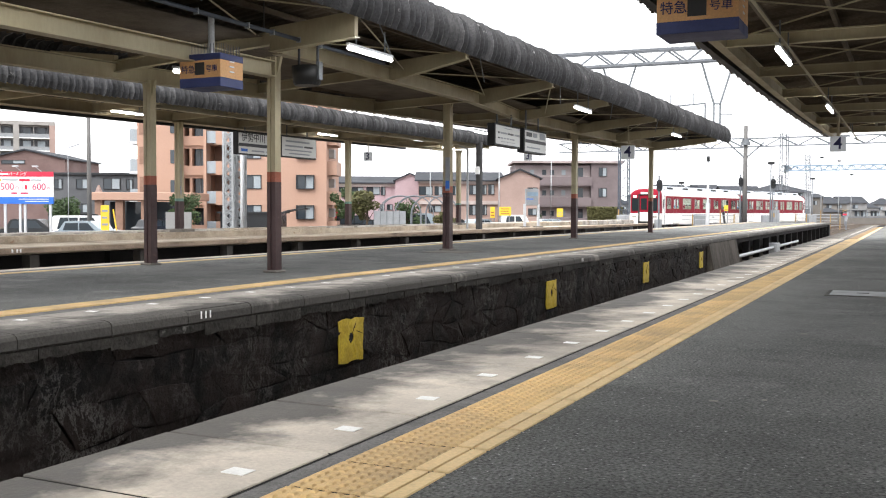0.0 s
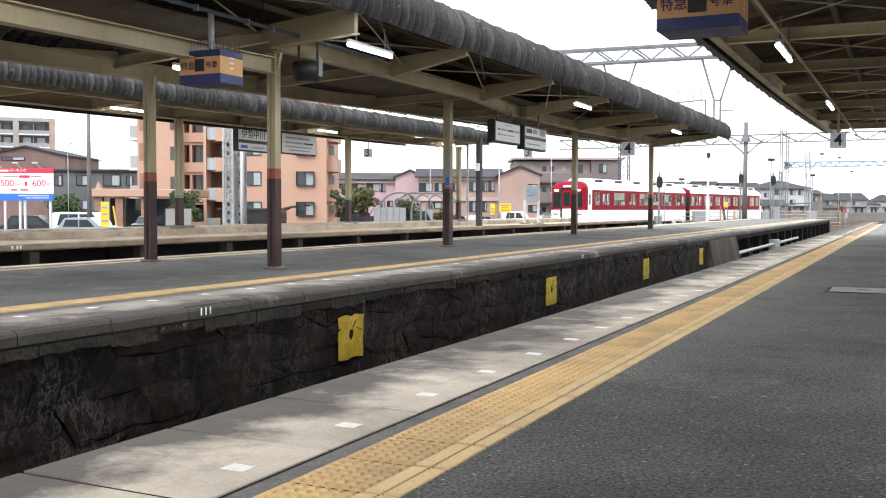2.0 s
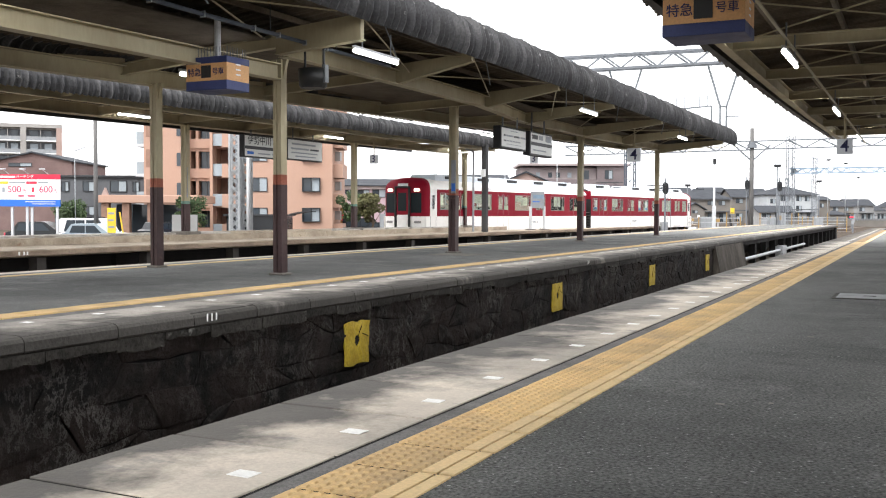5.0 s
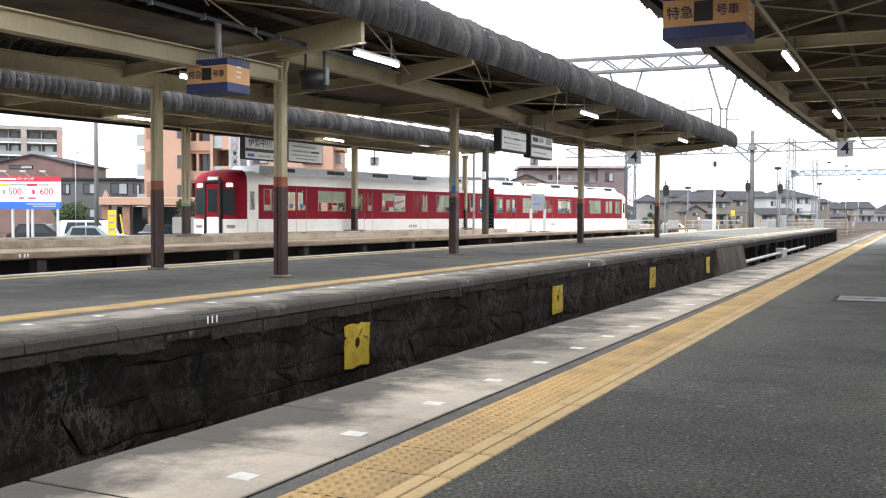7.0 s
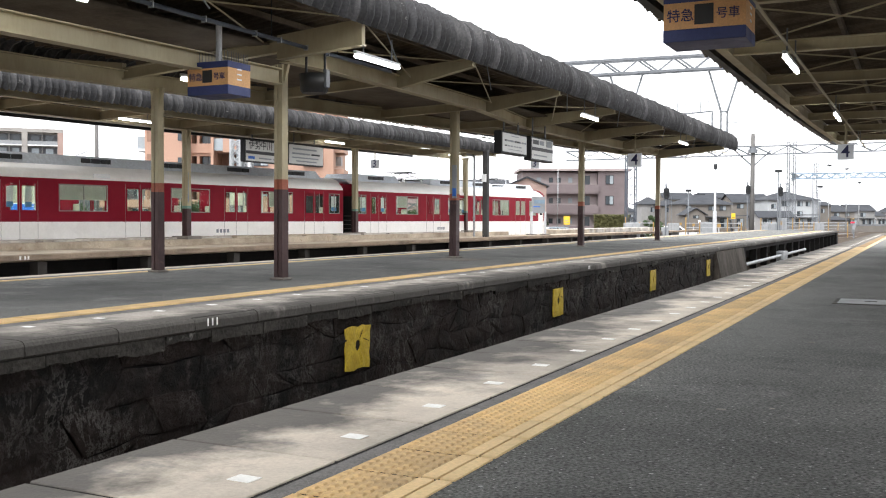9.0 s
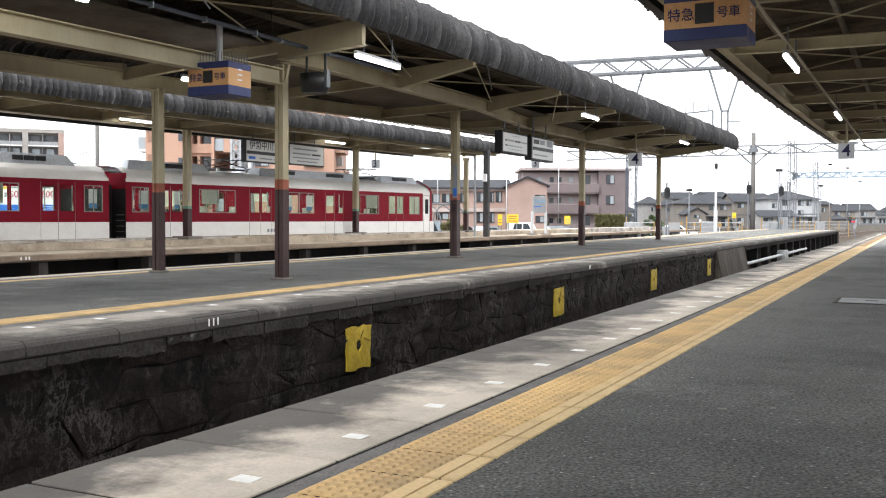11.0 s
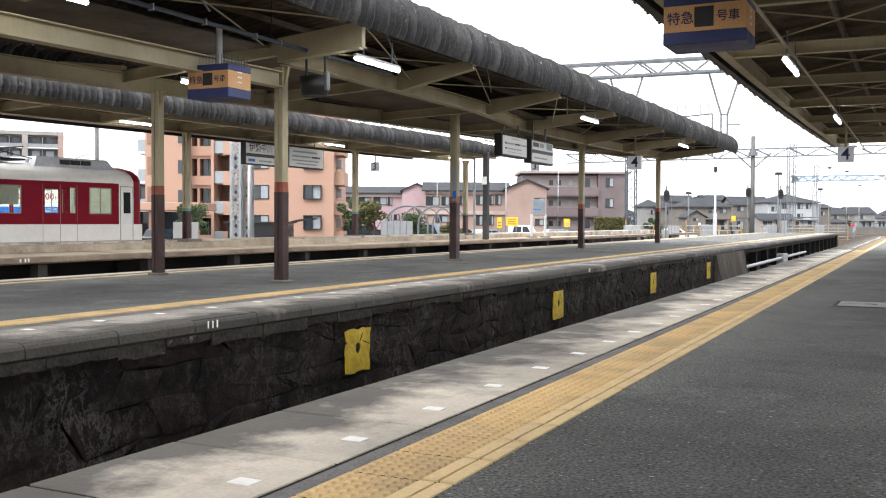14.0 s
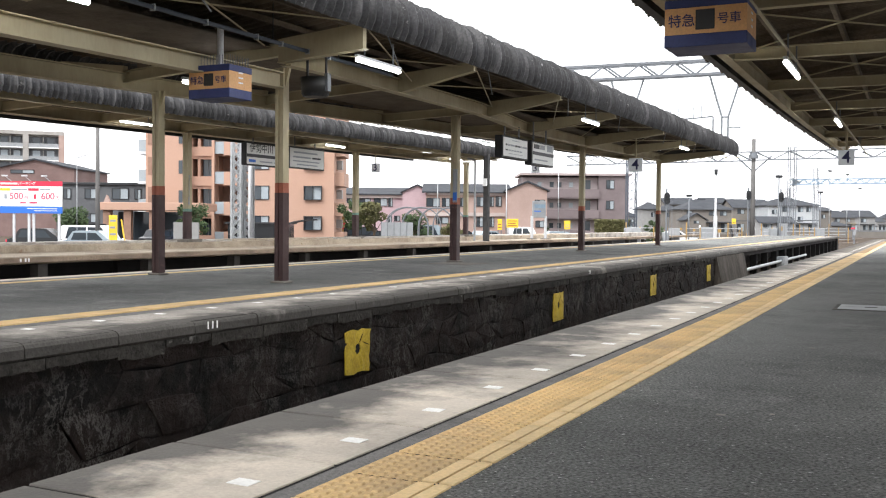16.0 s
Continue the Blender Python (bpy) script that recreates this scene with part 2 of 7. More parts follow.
TUBE = plain("fluorescent_tube", (1.0, 0.98, 0.92), 0.4, glow=8.0)
ORANGE = mat("orange_sign_face", (0.66, 0.37, 0.16), 0.5, stain=2, stain_amt=0.12, bump=0.02)
NAVY = mat("navy_sign_band", (0.03, 0.045, 0.15), 0.5, stain=3, stain_amt=0.2, bump=0.02)
NAVYTXT = plain("navy_lettering", (0.014, 0.018, 0.09), 0.6)
PANELBLACK = plain("dark_display", (0.014, 0.015, 0.016), 0.5)
SIGNWHITE = mat("sign_white", (0.82, 0.83, 0.84), 0.5, stain=3, stain_amt=0.1, bump=0.0)
LITBOARD = plain("lit_board_face", (0.55, 0.565, 0.56), 0.4, glow=0.06)
# number sign panel, raised a little by a faint glow
GLOWSIGN = plain("faint_glow_sign_panel", (0.62, 0.65, 0.7), 0.4, glow=0.06)
INK = plain("dark_ink", (0.03, 0.032, 0.04), 0.5)
INKGREY = plain("grey_ink", (0.25, 0.27, 0.3), 0.5)
TRAINRED = mat("train_red", (0.23, 0.006, 0.02), 0.55, grain=12, grain_amt=0.04, stain=1, stain_amt=0.12, bump=0.0, spec=0.12)
TRAINWHITE = mat("train_ivory", (0.93, 0.91, 0.875), 0.4, grain=12, grain_amt=0.04, stain=1, stain_amt=0.15, dark=(0.55, 0.52, 0.48), bump=0.0, spec=0.5)
TRAINROOF = mat("train_roof_grey", (0.66, 0.71, 0.77), 0.6, grain=12, stain=2, stain_amt=0.2, bump=0.05)
TRAINDARK = mat("train_underframe", (0.02, 0.02, 0.02), 0.7, bump=0.2)
SEALGREY = plain("window_frame_alloy", (0.25, 0.235, 0.225), 0.5, 0.3)
GLASS = glass("pane_glass", (0.8, 0.85, 0.8), 0.03)
CABGLASS = plain("cab_glass", (0.012, 0.018, 0.02), 0.15)
CABGLASS.node_tree.nodes["Principled BSDF"].inputs["Specular IOR Level"].default_value = 0.1
BLUEPIPE = mat("slate_blue_pipe_paint", (0.06, 0.075, 0.1), 0.6, stain=2, bump=0.0)
POSTERBLUE = plain("poster_blue", (0.12, 0.3, 0.6), 0.5)
DARKPOST = mat("dark_grey_post_paint", (0.055, 0.055, 0.056), 0.8, stain=1.2, stain_amt=0.4, bump=0.1)
BLUESTEEL = mat("blue_grey_steel", (0.22, 0.31, 0.4), 0.6, 0.1, bump=0.0)
CABINET = mat("grey_cabinet_paint", (0.27, 0.285, 0.3), 0.6, stain=2, stain_amt=0.2, bump=0.0)
INTERIOR = mat("train_interior", (0.6, 0.6, 0.52), 0.7, stain=2, bump=0.0)
CEILGLOW = plain("carriage_lamp", (0.95, 1.0, 0.92), 0.4, glow=5.0)
LAMPGLOW = plain("headlamp", (1.0, 0.93, 0.75), 0.3, glow=1.6)
WINDOWDARK = plain("window_glass_dark", (0.035, 0.045, 0.055), 0.08)
CURTAIN = mat("pale_curtain_glass", (0.3, 0.34, 0.37), 0.25, stain=3, stain_amt=0.2, bump=0.0)
APRICOT = mat("apricot_tile", (0.385, 0.245, 0.185), 0.75, grain=9, grain_amt=0.05, stain=0.35, stain_amt=0.15, dark=(0.4, 0.23, 0.16), bump=0.05)
# darker apricot that carries the shade of the balcony recesses in its colour
APRICOT2 = mat("recess_shade_brown", (0.25, 0.15, 0.11), 0.8, bump=0.05)
PINK = mat("pink_render", (0.44, 0.325, 0.355), 0.8, grain=6, grain_amt=0.05, stain=0.3, stain_amt=0.2, bump=0.05)
SALMON = mat("salmon_render", (0.36, 0.262, 0.232), 0.8, grain=6, grain_amt=0.05, stain=0.3, stain_amt=0.2, bump=0.05)
MAUVE = mat("mauve_brown_tile", (0.165, 0.135, 0.14), 0.8, grain=6, grain_amt=0.06, stain=0.3, stain_amt=0.2, bump=0.05)
MAUVE2 = mat("pale_mauve_wall", (0.33, 0.28, 0.28), 0.8, stain=0.3, bump=0.05)
CHARCOAL = mat("charcoal_siding", (0.1, 0.105, 0.115), 0.8, stain=0.4, bump=0.05)
FARWHITE = mat("pale_apartment_wall", (0.33, 0.315, 0.3), 0.8, stain=0.3, bump=0.0)
FARBROWN = mat("red_brown_wall", (0.17, 0.112, 0.105), 0.8, stain=0.3, bump=0.0)
TILEROOF = mat("grey_roof_tile", (0.05, 0.054, 0.062), 0.85, spec=0.15, grain=5, grain_amt=0.15, stain=0.5, stain_amt=0.2, bump=0.1)
HOUSEWALL = mat("pale_house_wall", (0.3, 0.3, 0.3), 0.85, stain=0.4, stain_amt=0.2, bump=0.0, spread=0.25)
HOUSEPALE = mat("pale_blue_white_siding", (0.4, 0.42, 0.44), 0.85, stain=0.4, stain_amt=0.15, bump=0.0)
HOUSEBEIGE = mat("beige_house_wall", (0.17, 0.156, 0.142), 0.85, stain=0.4, stain_amt=0.2, bump=0.0, spread=0.2)
LEAF = mat("leaf_green", (0.045, 0.075, 0.025), 0.7, grain=3, grain_amt=0.4, stain=0.8, stain_amt=0.4, dark=(0.02, 0.04, 0.015), bump=0.0)
LEAF2 = mat("leaf_olive", (0.1, 0.095, 0.035), 0.7, grain=3, grain_amt=0.4, stain=0.8, stain_amt=0.4, dark=(0.05, 0.055, 0.02), bump=0.0)
BARK = mat("bark", (0.09, 0.065, 0.045), 0.9, bump=0.4)
CRIMSON = plain("crimson_print", (0.45, 0.03, 0.1), 0.5)
SIGNRED = plain("sign_red", (0.62, 0.02, 0.06), 0.5)
SIGNBLUE = plain("sign_blue", (0.015, 0.13, 0.55), 0.5)
SIGNYELLOW = plain("sign_yellow", (0.7, 0.47, 0.03), 0.5)
CARWHITE = plain("car_white", (0.75, 0.76, 0.77), 0.25)
CARGREY = plain("car_silver", (0.35, 0.42, 0.47), 0.25, 0.4)
CARBLACK = plain("car_black", (0.02, 0.022, 0.025), 0.2)
CARBLUE = plain("car_blue", (0.06, 0.12, 0.3), 0.25)
TYRE = plain("tyre_rubber", (0.015, 0.015, 0.015), 0.8)
SAFETY = mat("orange_yellow_fence_paint", (0.36, 0.23, 0.08), 0.6, bump=0.0)
POLEGREY = mat("weathered_pole_concrete", (0.13, 0.127, 0.125), 0.85, stain=1.5, stain_amt=0.3, bump=0.1, streak=True)
PALEBLOCK = mat("pale_trim_render", (0.45, 0.39, 0.37), 0.8, stain=0.5, stain_amt=0.2, bump=0.0)


# ---- mesh helpers ----
class Form:
    """Gathers vertices and faces of one mesh."""

    def __init__(self):
        self.v, self.f = [], []

    def add(self, verts, faces):
        n = len(self.v)
        self.v += [tuple(p) for p in verts]
        self.f += [tuple(i + n for i in q) for q in faces]
        return self

    def box(self, x0, x1, y0, y1, z0, z1, c=0.0):
        """A box; c: chamfer of all its edges."""
        if c <= 0:
            return self.add([(x, y, z) for x in (x0, x1) for y in (y0, y1) for z in (z0, z1)],
                            [(0, 1, 3, 2), (4, 6, 7, 5), (0, 4, 5, 1), (2, 3, 7, 6), (0, 2, 6, 4), (1, 5, 7, 3)])
        bm = bmesh.new()
        bmesh.ops.create_cube(bm, size=1)
        for q in bm.verts:
            q.co = Vector(((x0 + x1) / 2 + q.co.x * (x1 - x0), (y0 + y1) / 2 + q.co.y * (y1 - y0), (z0 + z1) / 2 + q.co.z * (z1 - z0)))
        bmesh.ops.bevel(bm, geom=bm.edges[:], offset=c, segments=1, affect="EDGES")
        bm.verts.index_update()
        self.add([q.co[:] for q in bm.verts], [[q.index for q in f.verts] for f in bm.faces])
        bm.free()
        return self

    def bar(self, a, b, w, h=None, up=(0, 0, 1)):
        """A square bar from a to b, w wide and h high."""
        h = w if h is None else h
        a, b = Vector(a), Vector(b)
        d = (b - a).normalized()
        s = d.cross(Vector(up))
        s = s.normalized() if s.length > 1e-4 else Vector((1, 0, 0))
        u = s.cross(d)
        pts = [p + s * i * w / 2 + u * j * h / 2 for p in (a, b) for i, j in ((-1, -1), (1, -1), (1, 1), (-1, 1))]
        return self.add(pts, [(3, 2, 1, 0), (4, 5, 6, 7), (0, 1, 5, 4), (1, 2, 6, 5), (2, 3, 7, 6), (3, 0, 4, 7)])

    def tube(self, a, b, r, r2=None, n=10):
        r2 = r if r2 is None else r2
        a, b = Vector(a), Vector(b)
        d = (b - a).normalized()
        s = d.orthogonal().normalized()
        u = d.cross(s)
        ring = [(math.cos(2 * math.pi * i / n), math.sin(2 * math.pi * i / n)) for i in range(n)]
        pts = [a + s * c * r + u * k * r for c, k in ring] + [b + s * c * r2 + u * k * r2 for c, k in ring]
        faces = [(i, (i + 1) % n, n + (i + 1) % n, n + i) for i in range(n)] + [tuple(reversed(range(n))), tuple(range(n, 2 * n))]
        return self.add(pts, faces)

    def beam(self, a, b, w, h, web=0.012, flange=0.018):
        """An I-beam from a to b."""
        a, b = Vector(a), Vector(b)
        up = Vector((0, 0, 1))
        d = (b - a).normalized()
        s = d.cross(up)
        s = s.normalized() if s.length > 1e-4 else Vector((1, 0, 0))
        u = s.cross(d)
        self.bar(a + u * (h / 2 - flange / 2), b + u * (h / 2 - flange / 2), w, flange)
        self.bar(a - u * (h / 2 - flange / 2), b - u * (h / 2 - flange / 2), w, flange)
        return self.bar(a, b, web, h - 2 * flange)

    def prism(self, outline, y0, y1):
        """An outline in x and z, drawn out from y0 to y1."""
        n = len(outline)
        pts = [(x, y0, z) for x, z in outline] + [(x, y1, z) for x, z in outline]
        return self.add(pts, [(i, (i + 1) % n, n + (i + 1) % n, n + i) for i in range(n)] + [tuple(reversed(range(n))), tuple(range(n, 2 * n))])

    def ball(self, c, r, n=8, m=6):
        pts = [(c[0], c[1], c[2] - r)]
        for j in range(1, m):
            a = math.pi * j / m - math.pi / 2
            pts += [(c[0] + r * math.cos(a) * math.cos(2 * math.pi * i / n), c[1] + r * math.cos(a) * math.sin(2 * math.pi * i / n), c[2] + r * math.sin(a)) for i in range(n)]
        pts.append((c[0], c[1], c[2] + r))
        f = [(0, 1 + (i + 1) % n, 1 + i) for i in range(n)]
        for j in range(m - 2):
            f += [(1 + j * n + i, 1 + j * n + (i + 1) % n, 1 + (j + 1) * n + (i + 1) % n, 1 + (j + 1) * n + i) for i in range(n)]
        k = len(pts) - 1
        f += [(k, k - n + i, k - n + (i + 1) % n) for i in range(n)]
        return self.add(pts, f)

    def mesh(self, name, material, smooth=False):
        me = bpy.data.meshes.new(name)
        me.from_pydata(self.v, [], self.f)
        bm = bmesh.new()
        bm.from_mesh(me)
        bmesh.ops.recalc_face_normals(bm, faces=bm.faces[:])
        bm.to_mesh(me)
        bm.free()
        if material:
            me.materials.append(material)
        if smooth:
            me.shade_smooth()
        return me


def thing(name, m=None, label="", category="", group="", kind=""):
    """An Empty at a thing's base, which carries its parts."""
    ob = new(name)
    ob.empty_display_size = 0.2
    if m is not None:
        ob.matrix_world = m
    return tagged(ob, label, category, group, kind)


def part(name, form, material, parent=None, label="", smooth=False, m=None):
    """One mesh object under a thing or a part."""
    ob = new(name, form.mesh(name, material, smooth) if isinstance(form, Form) else form)
    if parent is not None:
        ob.parent = parent
    if m is not None:
        ob.matrix_basis = m
    if label:
        ob["label"] = label
    return ob


def solid(name, form, material, label="", category="", group="", kind="", smooth=False):
    """A thing that is a single mesh."""
    return tagged(part(name, form, material, None, "", smooth), label, category, group, kind)


def words(name, text, size, material, parent, m, depth=0.002, label=""):
    """Lettering, as a mesh of its own, centred at m in its xy plane."""
    cu = bpy.data.curves.new(name, "FONT")
    cu.body, cu.size, cu.align_x, cu.align_y, cu.extrude = text, size, "CENTER", "CENTER", depth
    cu.offset = size * 0.008
    tmp = new(name, cu)
    dg = bpy.context.evaluated_depsgraph_get()
    me = bpy.data.meshes.new_from_object(tmp.evaluated_get(dg))
    bpy.data.objects.remove(tmp)
    me.materials.clear()
    me.materials.append(material)
    return part(name, me, None, parent, label, m=m)

# ---- ground and tracks ----
ground = solid("ground", Form().box(-900, 900, -300, 1500, -1.6, -1.27), GROUND, "dusty brown ground reaching to the horizon", "ground", kind="structure")
bed = solid("track_bed", Form().box(-3.3, -0.1, -12, 95, -1.3, -1.22).box(-17.2, -10.5, -12, 95, -1.3, -1.22).box(-20, 12, 95, 320, -1.3, -1.22), BALLAST, "grey-brown ballast between the platforms", "ballast", kind="structure")


def side_line(s):
    """The near side of the passing train at s metres along its track: it bends towards the platforms far off."""
    a = -0.1207
    return Vector((-25.675 - math.sin(a) * s + 0.00081 * max(s - 60, 0) ** 2, math.cos(a) * s, 0))


def track(name, points, label):
    tr = thing(name, label=label, category="railway track", kind="structure")
    for off in (-0.53, 0.53):
        rail = Form()
        for p, q in zip(points, points[1:]):
            n = (q - p).cross(Vector((0, 0, 1))).normalized()
            rail.bar(p + n * off + Vector((0, 0, -1.12)), q + n * off + Vector((0, 0, -1.12)), 0.065, 0.14)
        part("rail", rail, RAIL, tr)
    sl = Form()
    for p, q in zip(points, points[1:]):
        d = (q - p).normalized()
        n = d.cross(Vector((0, 0, 1)))
        for i in range(int((q - p).length / 0.62)):
            c = p + d * i * 0.62 + Vector((0, 0, -1.24))
            sl.bar(c - n * 1.0, c + n * 1.0, 0.22, 0.12)
    tagged(part("sleepers", sl, SLEEPER, tr), kind="stuff")
    return tr


track("track_1", [Vector((-1.72, y, 0)) for y in (-12, 40, 75)] + [Vector((-1.3, 110, 0)), Vector((0.5, 160, 0)), Vector((4, 220, 0))], "rusty rails on concrete sleepers beside the platform")
track("track_2", [Vector((-12.1, y, 0)) for y in (-12, 40, 96)] + [Vector((-9, 150, 0)), Vector((-4, 220, 0))], "rusty rails on concrete sleepers between platforms")
track("track_3", [Vector((-15.5, y, 0)) for y in (-12, 40, 90)] + [Vector((-12.6, 150, 0)), Vector((-8, 220, 0))], "rusty rails on sleepers by the far platform")
track("track_4", [side_line(s) + Vector((-1.37, 0, 0)) for s in range(-40, 150, 10)], "rails of the line on which the train passes")

# ---- near platform ----
near = thing("platform_near", label="asphalt platform with concrete edge and yellow tactile strip", category="platform", kind="structure")
part("surface", Form().box(1.42, 12, -14, 78, -1.3, -0.002), ASPHALT, near, "dark grey worn asphalt")
part("edge_wall", Form().box(0.06, 1.42, -14, 78, -1.3, -0.145), CONC, near)
part("gutter", Form().box(0.874, 0.985, -14, 78, -0.145, -0.005), GUTTER, near, "dirty grey mortar joint")
part("joint_bed", Form().box(0.01, 0.873, -14, 78, -0.144, -0.005), DIRT, near, "black dirt in the slab joints")

# ---- far platform ----
far = thing("platform_far", label="asphalt island platform with sooty stone side wall", category="platform", kind="structure")
part("surface", Form().box(-10.05, -4.98, -14, 94, -0.3, -0.002), ASPHALT, far, "dark grey worn asphalt")
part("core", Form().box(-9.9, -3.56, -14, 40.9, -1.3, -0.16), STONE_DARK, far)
part("bed_strip", Form().box(-4.66, -4.36, -14, 94, -0.16, -0.01), GUTTER, far)
part("back_edge", Form().box(-10.42, -10.05, -14, 94, -0.18, 0.0, 0.015), SLAB, far, "pale concrete back edge")
part("back_line", Form().box(-9.72, -9.5, -14, 94, -0.05, 0.004), TACTILE, far, "faded yellow line")
part("concrete_end_wall", Form().prism([(-3.6, -1.3), (-3.16, -1.3), (-3.4, -0.16), (-3.6, -0.16)], 35.0, 40.9), ENDWALL, far, "stained grey concrete wall section")
deck = Form().box(-9.9, -3.62, 40.9, 94, -0.34, -0.16)
for y in (43, 46.5, 50, 53.5, 57, 60.5, 64, 67.5, 71, 74.5, 78, 81.5, 85, 88.5, 92):
    deck.box(-4.0, -3.7, y, y + 0.3, -1.3, -0.34)
    deck.box(-9.6, -9.3, y, y + 0.3, -1.3, -0.34)
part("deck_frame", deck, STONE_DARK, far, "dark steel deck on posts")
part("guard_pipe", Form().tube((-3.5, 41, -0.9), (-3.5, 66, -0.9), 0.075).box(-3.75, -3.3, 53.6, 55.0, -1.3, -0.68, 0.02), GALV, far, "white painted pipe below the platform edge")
# black sheet added below the deck for the shade between its posts
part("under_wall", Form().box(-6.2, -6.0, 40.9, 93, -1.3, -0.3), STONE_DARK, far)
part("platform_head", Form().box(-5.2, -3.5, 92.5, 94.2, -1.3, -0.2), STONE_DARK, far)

# ---- middle platform beyond the two tracks ----
mid = thing("platform_mid", label="narrow weathered platform with tan concrete edge", category="platform", kind="structure")


def mid_front(y):
    return -17.35 + max(y - 25, 0) * 0.031


def mid_back(y):
    return -25.45 + 0.1213 * y


for k, (za, zb, off, nm, mt, lb) in enumerate(((-0.13, 0.0, 0.0, "front_edge", LIP, "brown weathered edge"), (-0.2, -0.004, 0.55, "surface", TAN, ""))):
    f = Form()
    ys = list(range(-14, 95, 4))
    for y, y2 in zip(ys, ys[1:]):
        a, b = mid_front(y) - off, mid_front(y2) - off
        c, d = (a - 0.55, b - 0.55) if k == 0 else (min(mid_back(y), a - 0.5), min(mid_back(y2), b - 0.5))
        f.add([(a, y, za), (b, y2, za), (d, y2, za), (c, y, za), (a, y, zb), (b, y2, zb), (d, y2, zb), (c, y, zb)],
              [(0, 1, 2, 3), (4, 5, 6, 7), (0, 1, 5, 4), (2, 3, 7, 6)] + ([(0, 3, 7, 4)] if y == -14 else []) + ([(1, 2, 6, 5)] if y2 >= 90 else []))
    part(nm, f, mt, mid, lb)
# near-black core paints the shade under the open platform edge
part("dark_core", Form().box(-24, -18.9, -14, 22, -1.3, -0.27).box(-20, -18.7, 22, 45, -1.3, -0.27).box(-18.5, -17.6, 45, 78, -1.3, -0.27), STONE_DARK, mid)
posts = Form()
for y in range(-6, 84, 4):
    posts.box(mid_front(y) - 0.45, mid_front(y) - 0.15, y, y + 0.3, -1.3, -0.2)
tagged(part("support_posts", posts, SEATDARK, mid), kind="stuff")
# low concrete kerb along the columns, cut by drain holes
ys = [-14 + 2.2 * i for i in range(46)]
for y, y2 in zip(ys, ys[1:]):
    xk = -21.6 + 0.052 * max(y - 10, 0)
    f = Form().box(-1.2, 0, 0.1, 2.02, -0.05, 0.26, 0.015)
    part("kerb_block", f, KERB if (int(y * 7) % 5) else TAN, mid, m=pose(xk, y, 0, 0, 0, -2.9))
for i in range(40):
    y = -12 + 2.2 * i
    # black box on the kerb face in place of the shade in a hole
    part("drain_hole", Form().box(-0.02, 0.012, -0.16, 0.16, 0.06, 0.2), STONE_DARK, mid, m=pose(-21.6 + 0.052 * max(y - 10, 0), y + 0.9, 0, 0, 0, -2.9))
part("kerb_fill", Form().add([(-25.5, -14, -0.1), (-21.7, -14, -0.1), (-18.2, 78, -0.1), (-18.6, 78, -0.1), (-25.5, -14, 0.2), (-21.7, -14, 0.2), (-18.2, 78, 0.2), (-18.6, 78, 0.2)],
                              [(0, 1, 2, 3), (4, 5, 6, 7), (0, 1, 5, 4), (1, 2, 6, 5), (2, 3, 7, 6), (3, 0, 4, 7)]), TAN, mid)


# ---- canopies ----
def sheet(form, profile, y0, y1, rise=0.0, pitch=0.13, amp=0.032, mid_y=13.0, bend=0.0):
    """Corrugated sheeting along y, its waves running down the profile of x and z."""
    n = int((y1 - y0) / pitch * 8)
    pr = [Vector((x, 0, z)) for x, z in profile]
    nor = []
    for i in range(len(pr)):
        d = pr[min(i + 1, len(pr) - 1)] - pr[max(i - 1, 0)]
        nor.append(Vector((-d.z, 0, d.x)).normalized())
    pts = []
    for j in range(n + 1):
        y = y0 + (y1 - y0) * j / n
        w = amp * (-2.6, -2.6, -0.5, 0.6, 1, 1, 0.6, -0.5)[j % 8] + 0.045 * (j % 32) / 32 + 0.012 * math.sin(j // 32 * 2.4)
        for p, q in zip(pr, nor):
            c = p + q * w
            pts.append((c.x + bend * max(y - 17, 0) ** 2, y, c.z + rise * (y - mid_y)))
    m = len(pr)
    form.add(pts, [(j * m + i, j * m + i + 1, (j + 1) * m + i + 1, (j + 1) * m + i) for j in range(n) for i in range(m - 1)])
    return form


def lamp_tube(parent_name, x, y, z, length, label, group):
    t = thing(parent_name, pose(x, y, z), label, "lamp", group)
    part("housing", Form().box(-0.03, 0.03, -length / 2 - 0.03, length / 2 + 0.03, 0.035, 0.08, 0.008), WHITEMETAL, t)
    part("tube", Form().tube((0, -length / 2, 0), (0, length / 2, 0), 0.032, n=12), TUBE, t, "glowing white tube", True)
    for s in (-1, 1):
        part("hanger", Form().tube((0, s * length / 3, 0.08), (0, s * length / 3, 0.42), 0.012), STEELGREY, t)
    return t


can = thing("canopy_far", label="cream steel canopy with weathered corrugated slate roof", category="canopy", kind="structure")
R = 0.006
near_pr = [(-4.54, 3.90), (-4.47, 4.05), (-4.45, 4.22), (-4.5, 4.4), (-4.63, 4.53), (-4.85, 4.58), (-5.6, 4.46), (-7.7, 4.2)]
far_pr = [(-10.98, 3.5), (-11.04, 3.66), (-11.03, 3.82), (-10.9, 3.95), (-10.7, 4.0), (-9.6, 4.02), (-7.7, 4.12)]
part("eaves_sheet", sheet(Form(), near_pr[:6], -8, 45.3, R, 0.22, 0.04), ROOF, can, "dark weathered corrugated slate eaves")
part("roof_sheet", sheet(Form(), near_pr[5:], -8, 45.3, R, 0.2, 0.03), SOFFIT, can, "dark brown underside of roof sheets")
part("eaves_sheet", sheet(Form(), far_pr[:5], -8, 45.3, 0.02, 0.24, 0.04, 10), ROOF, can, "dark weathered corrugated slate eaves")
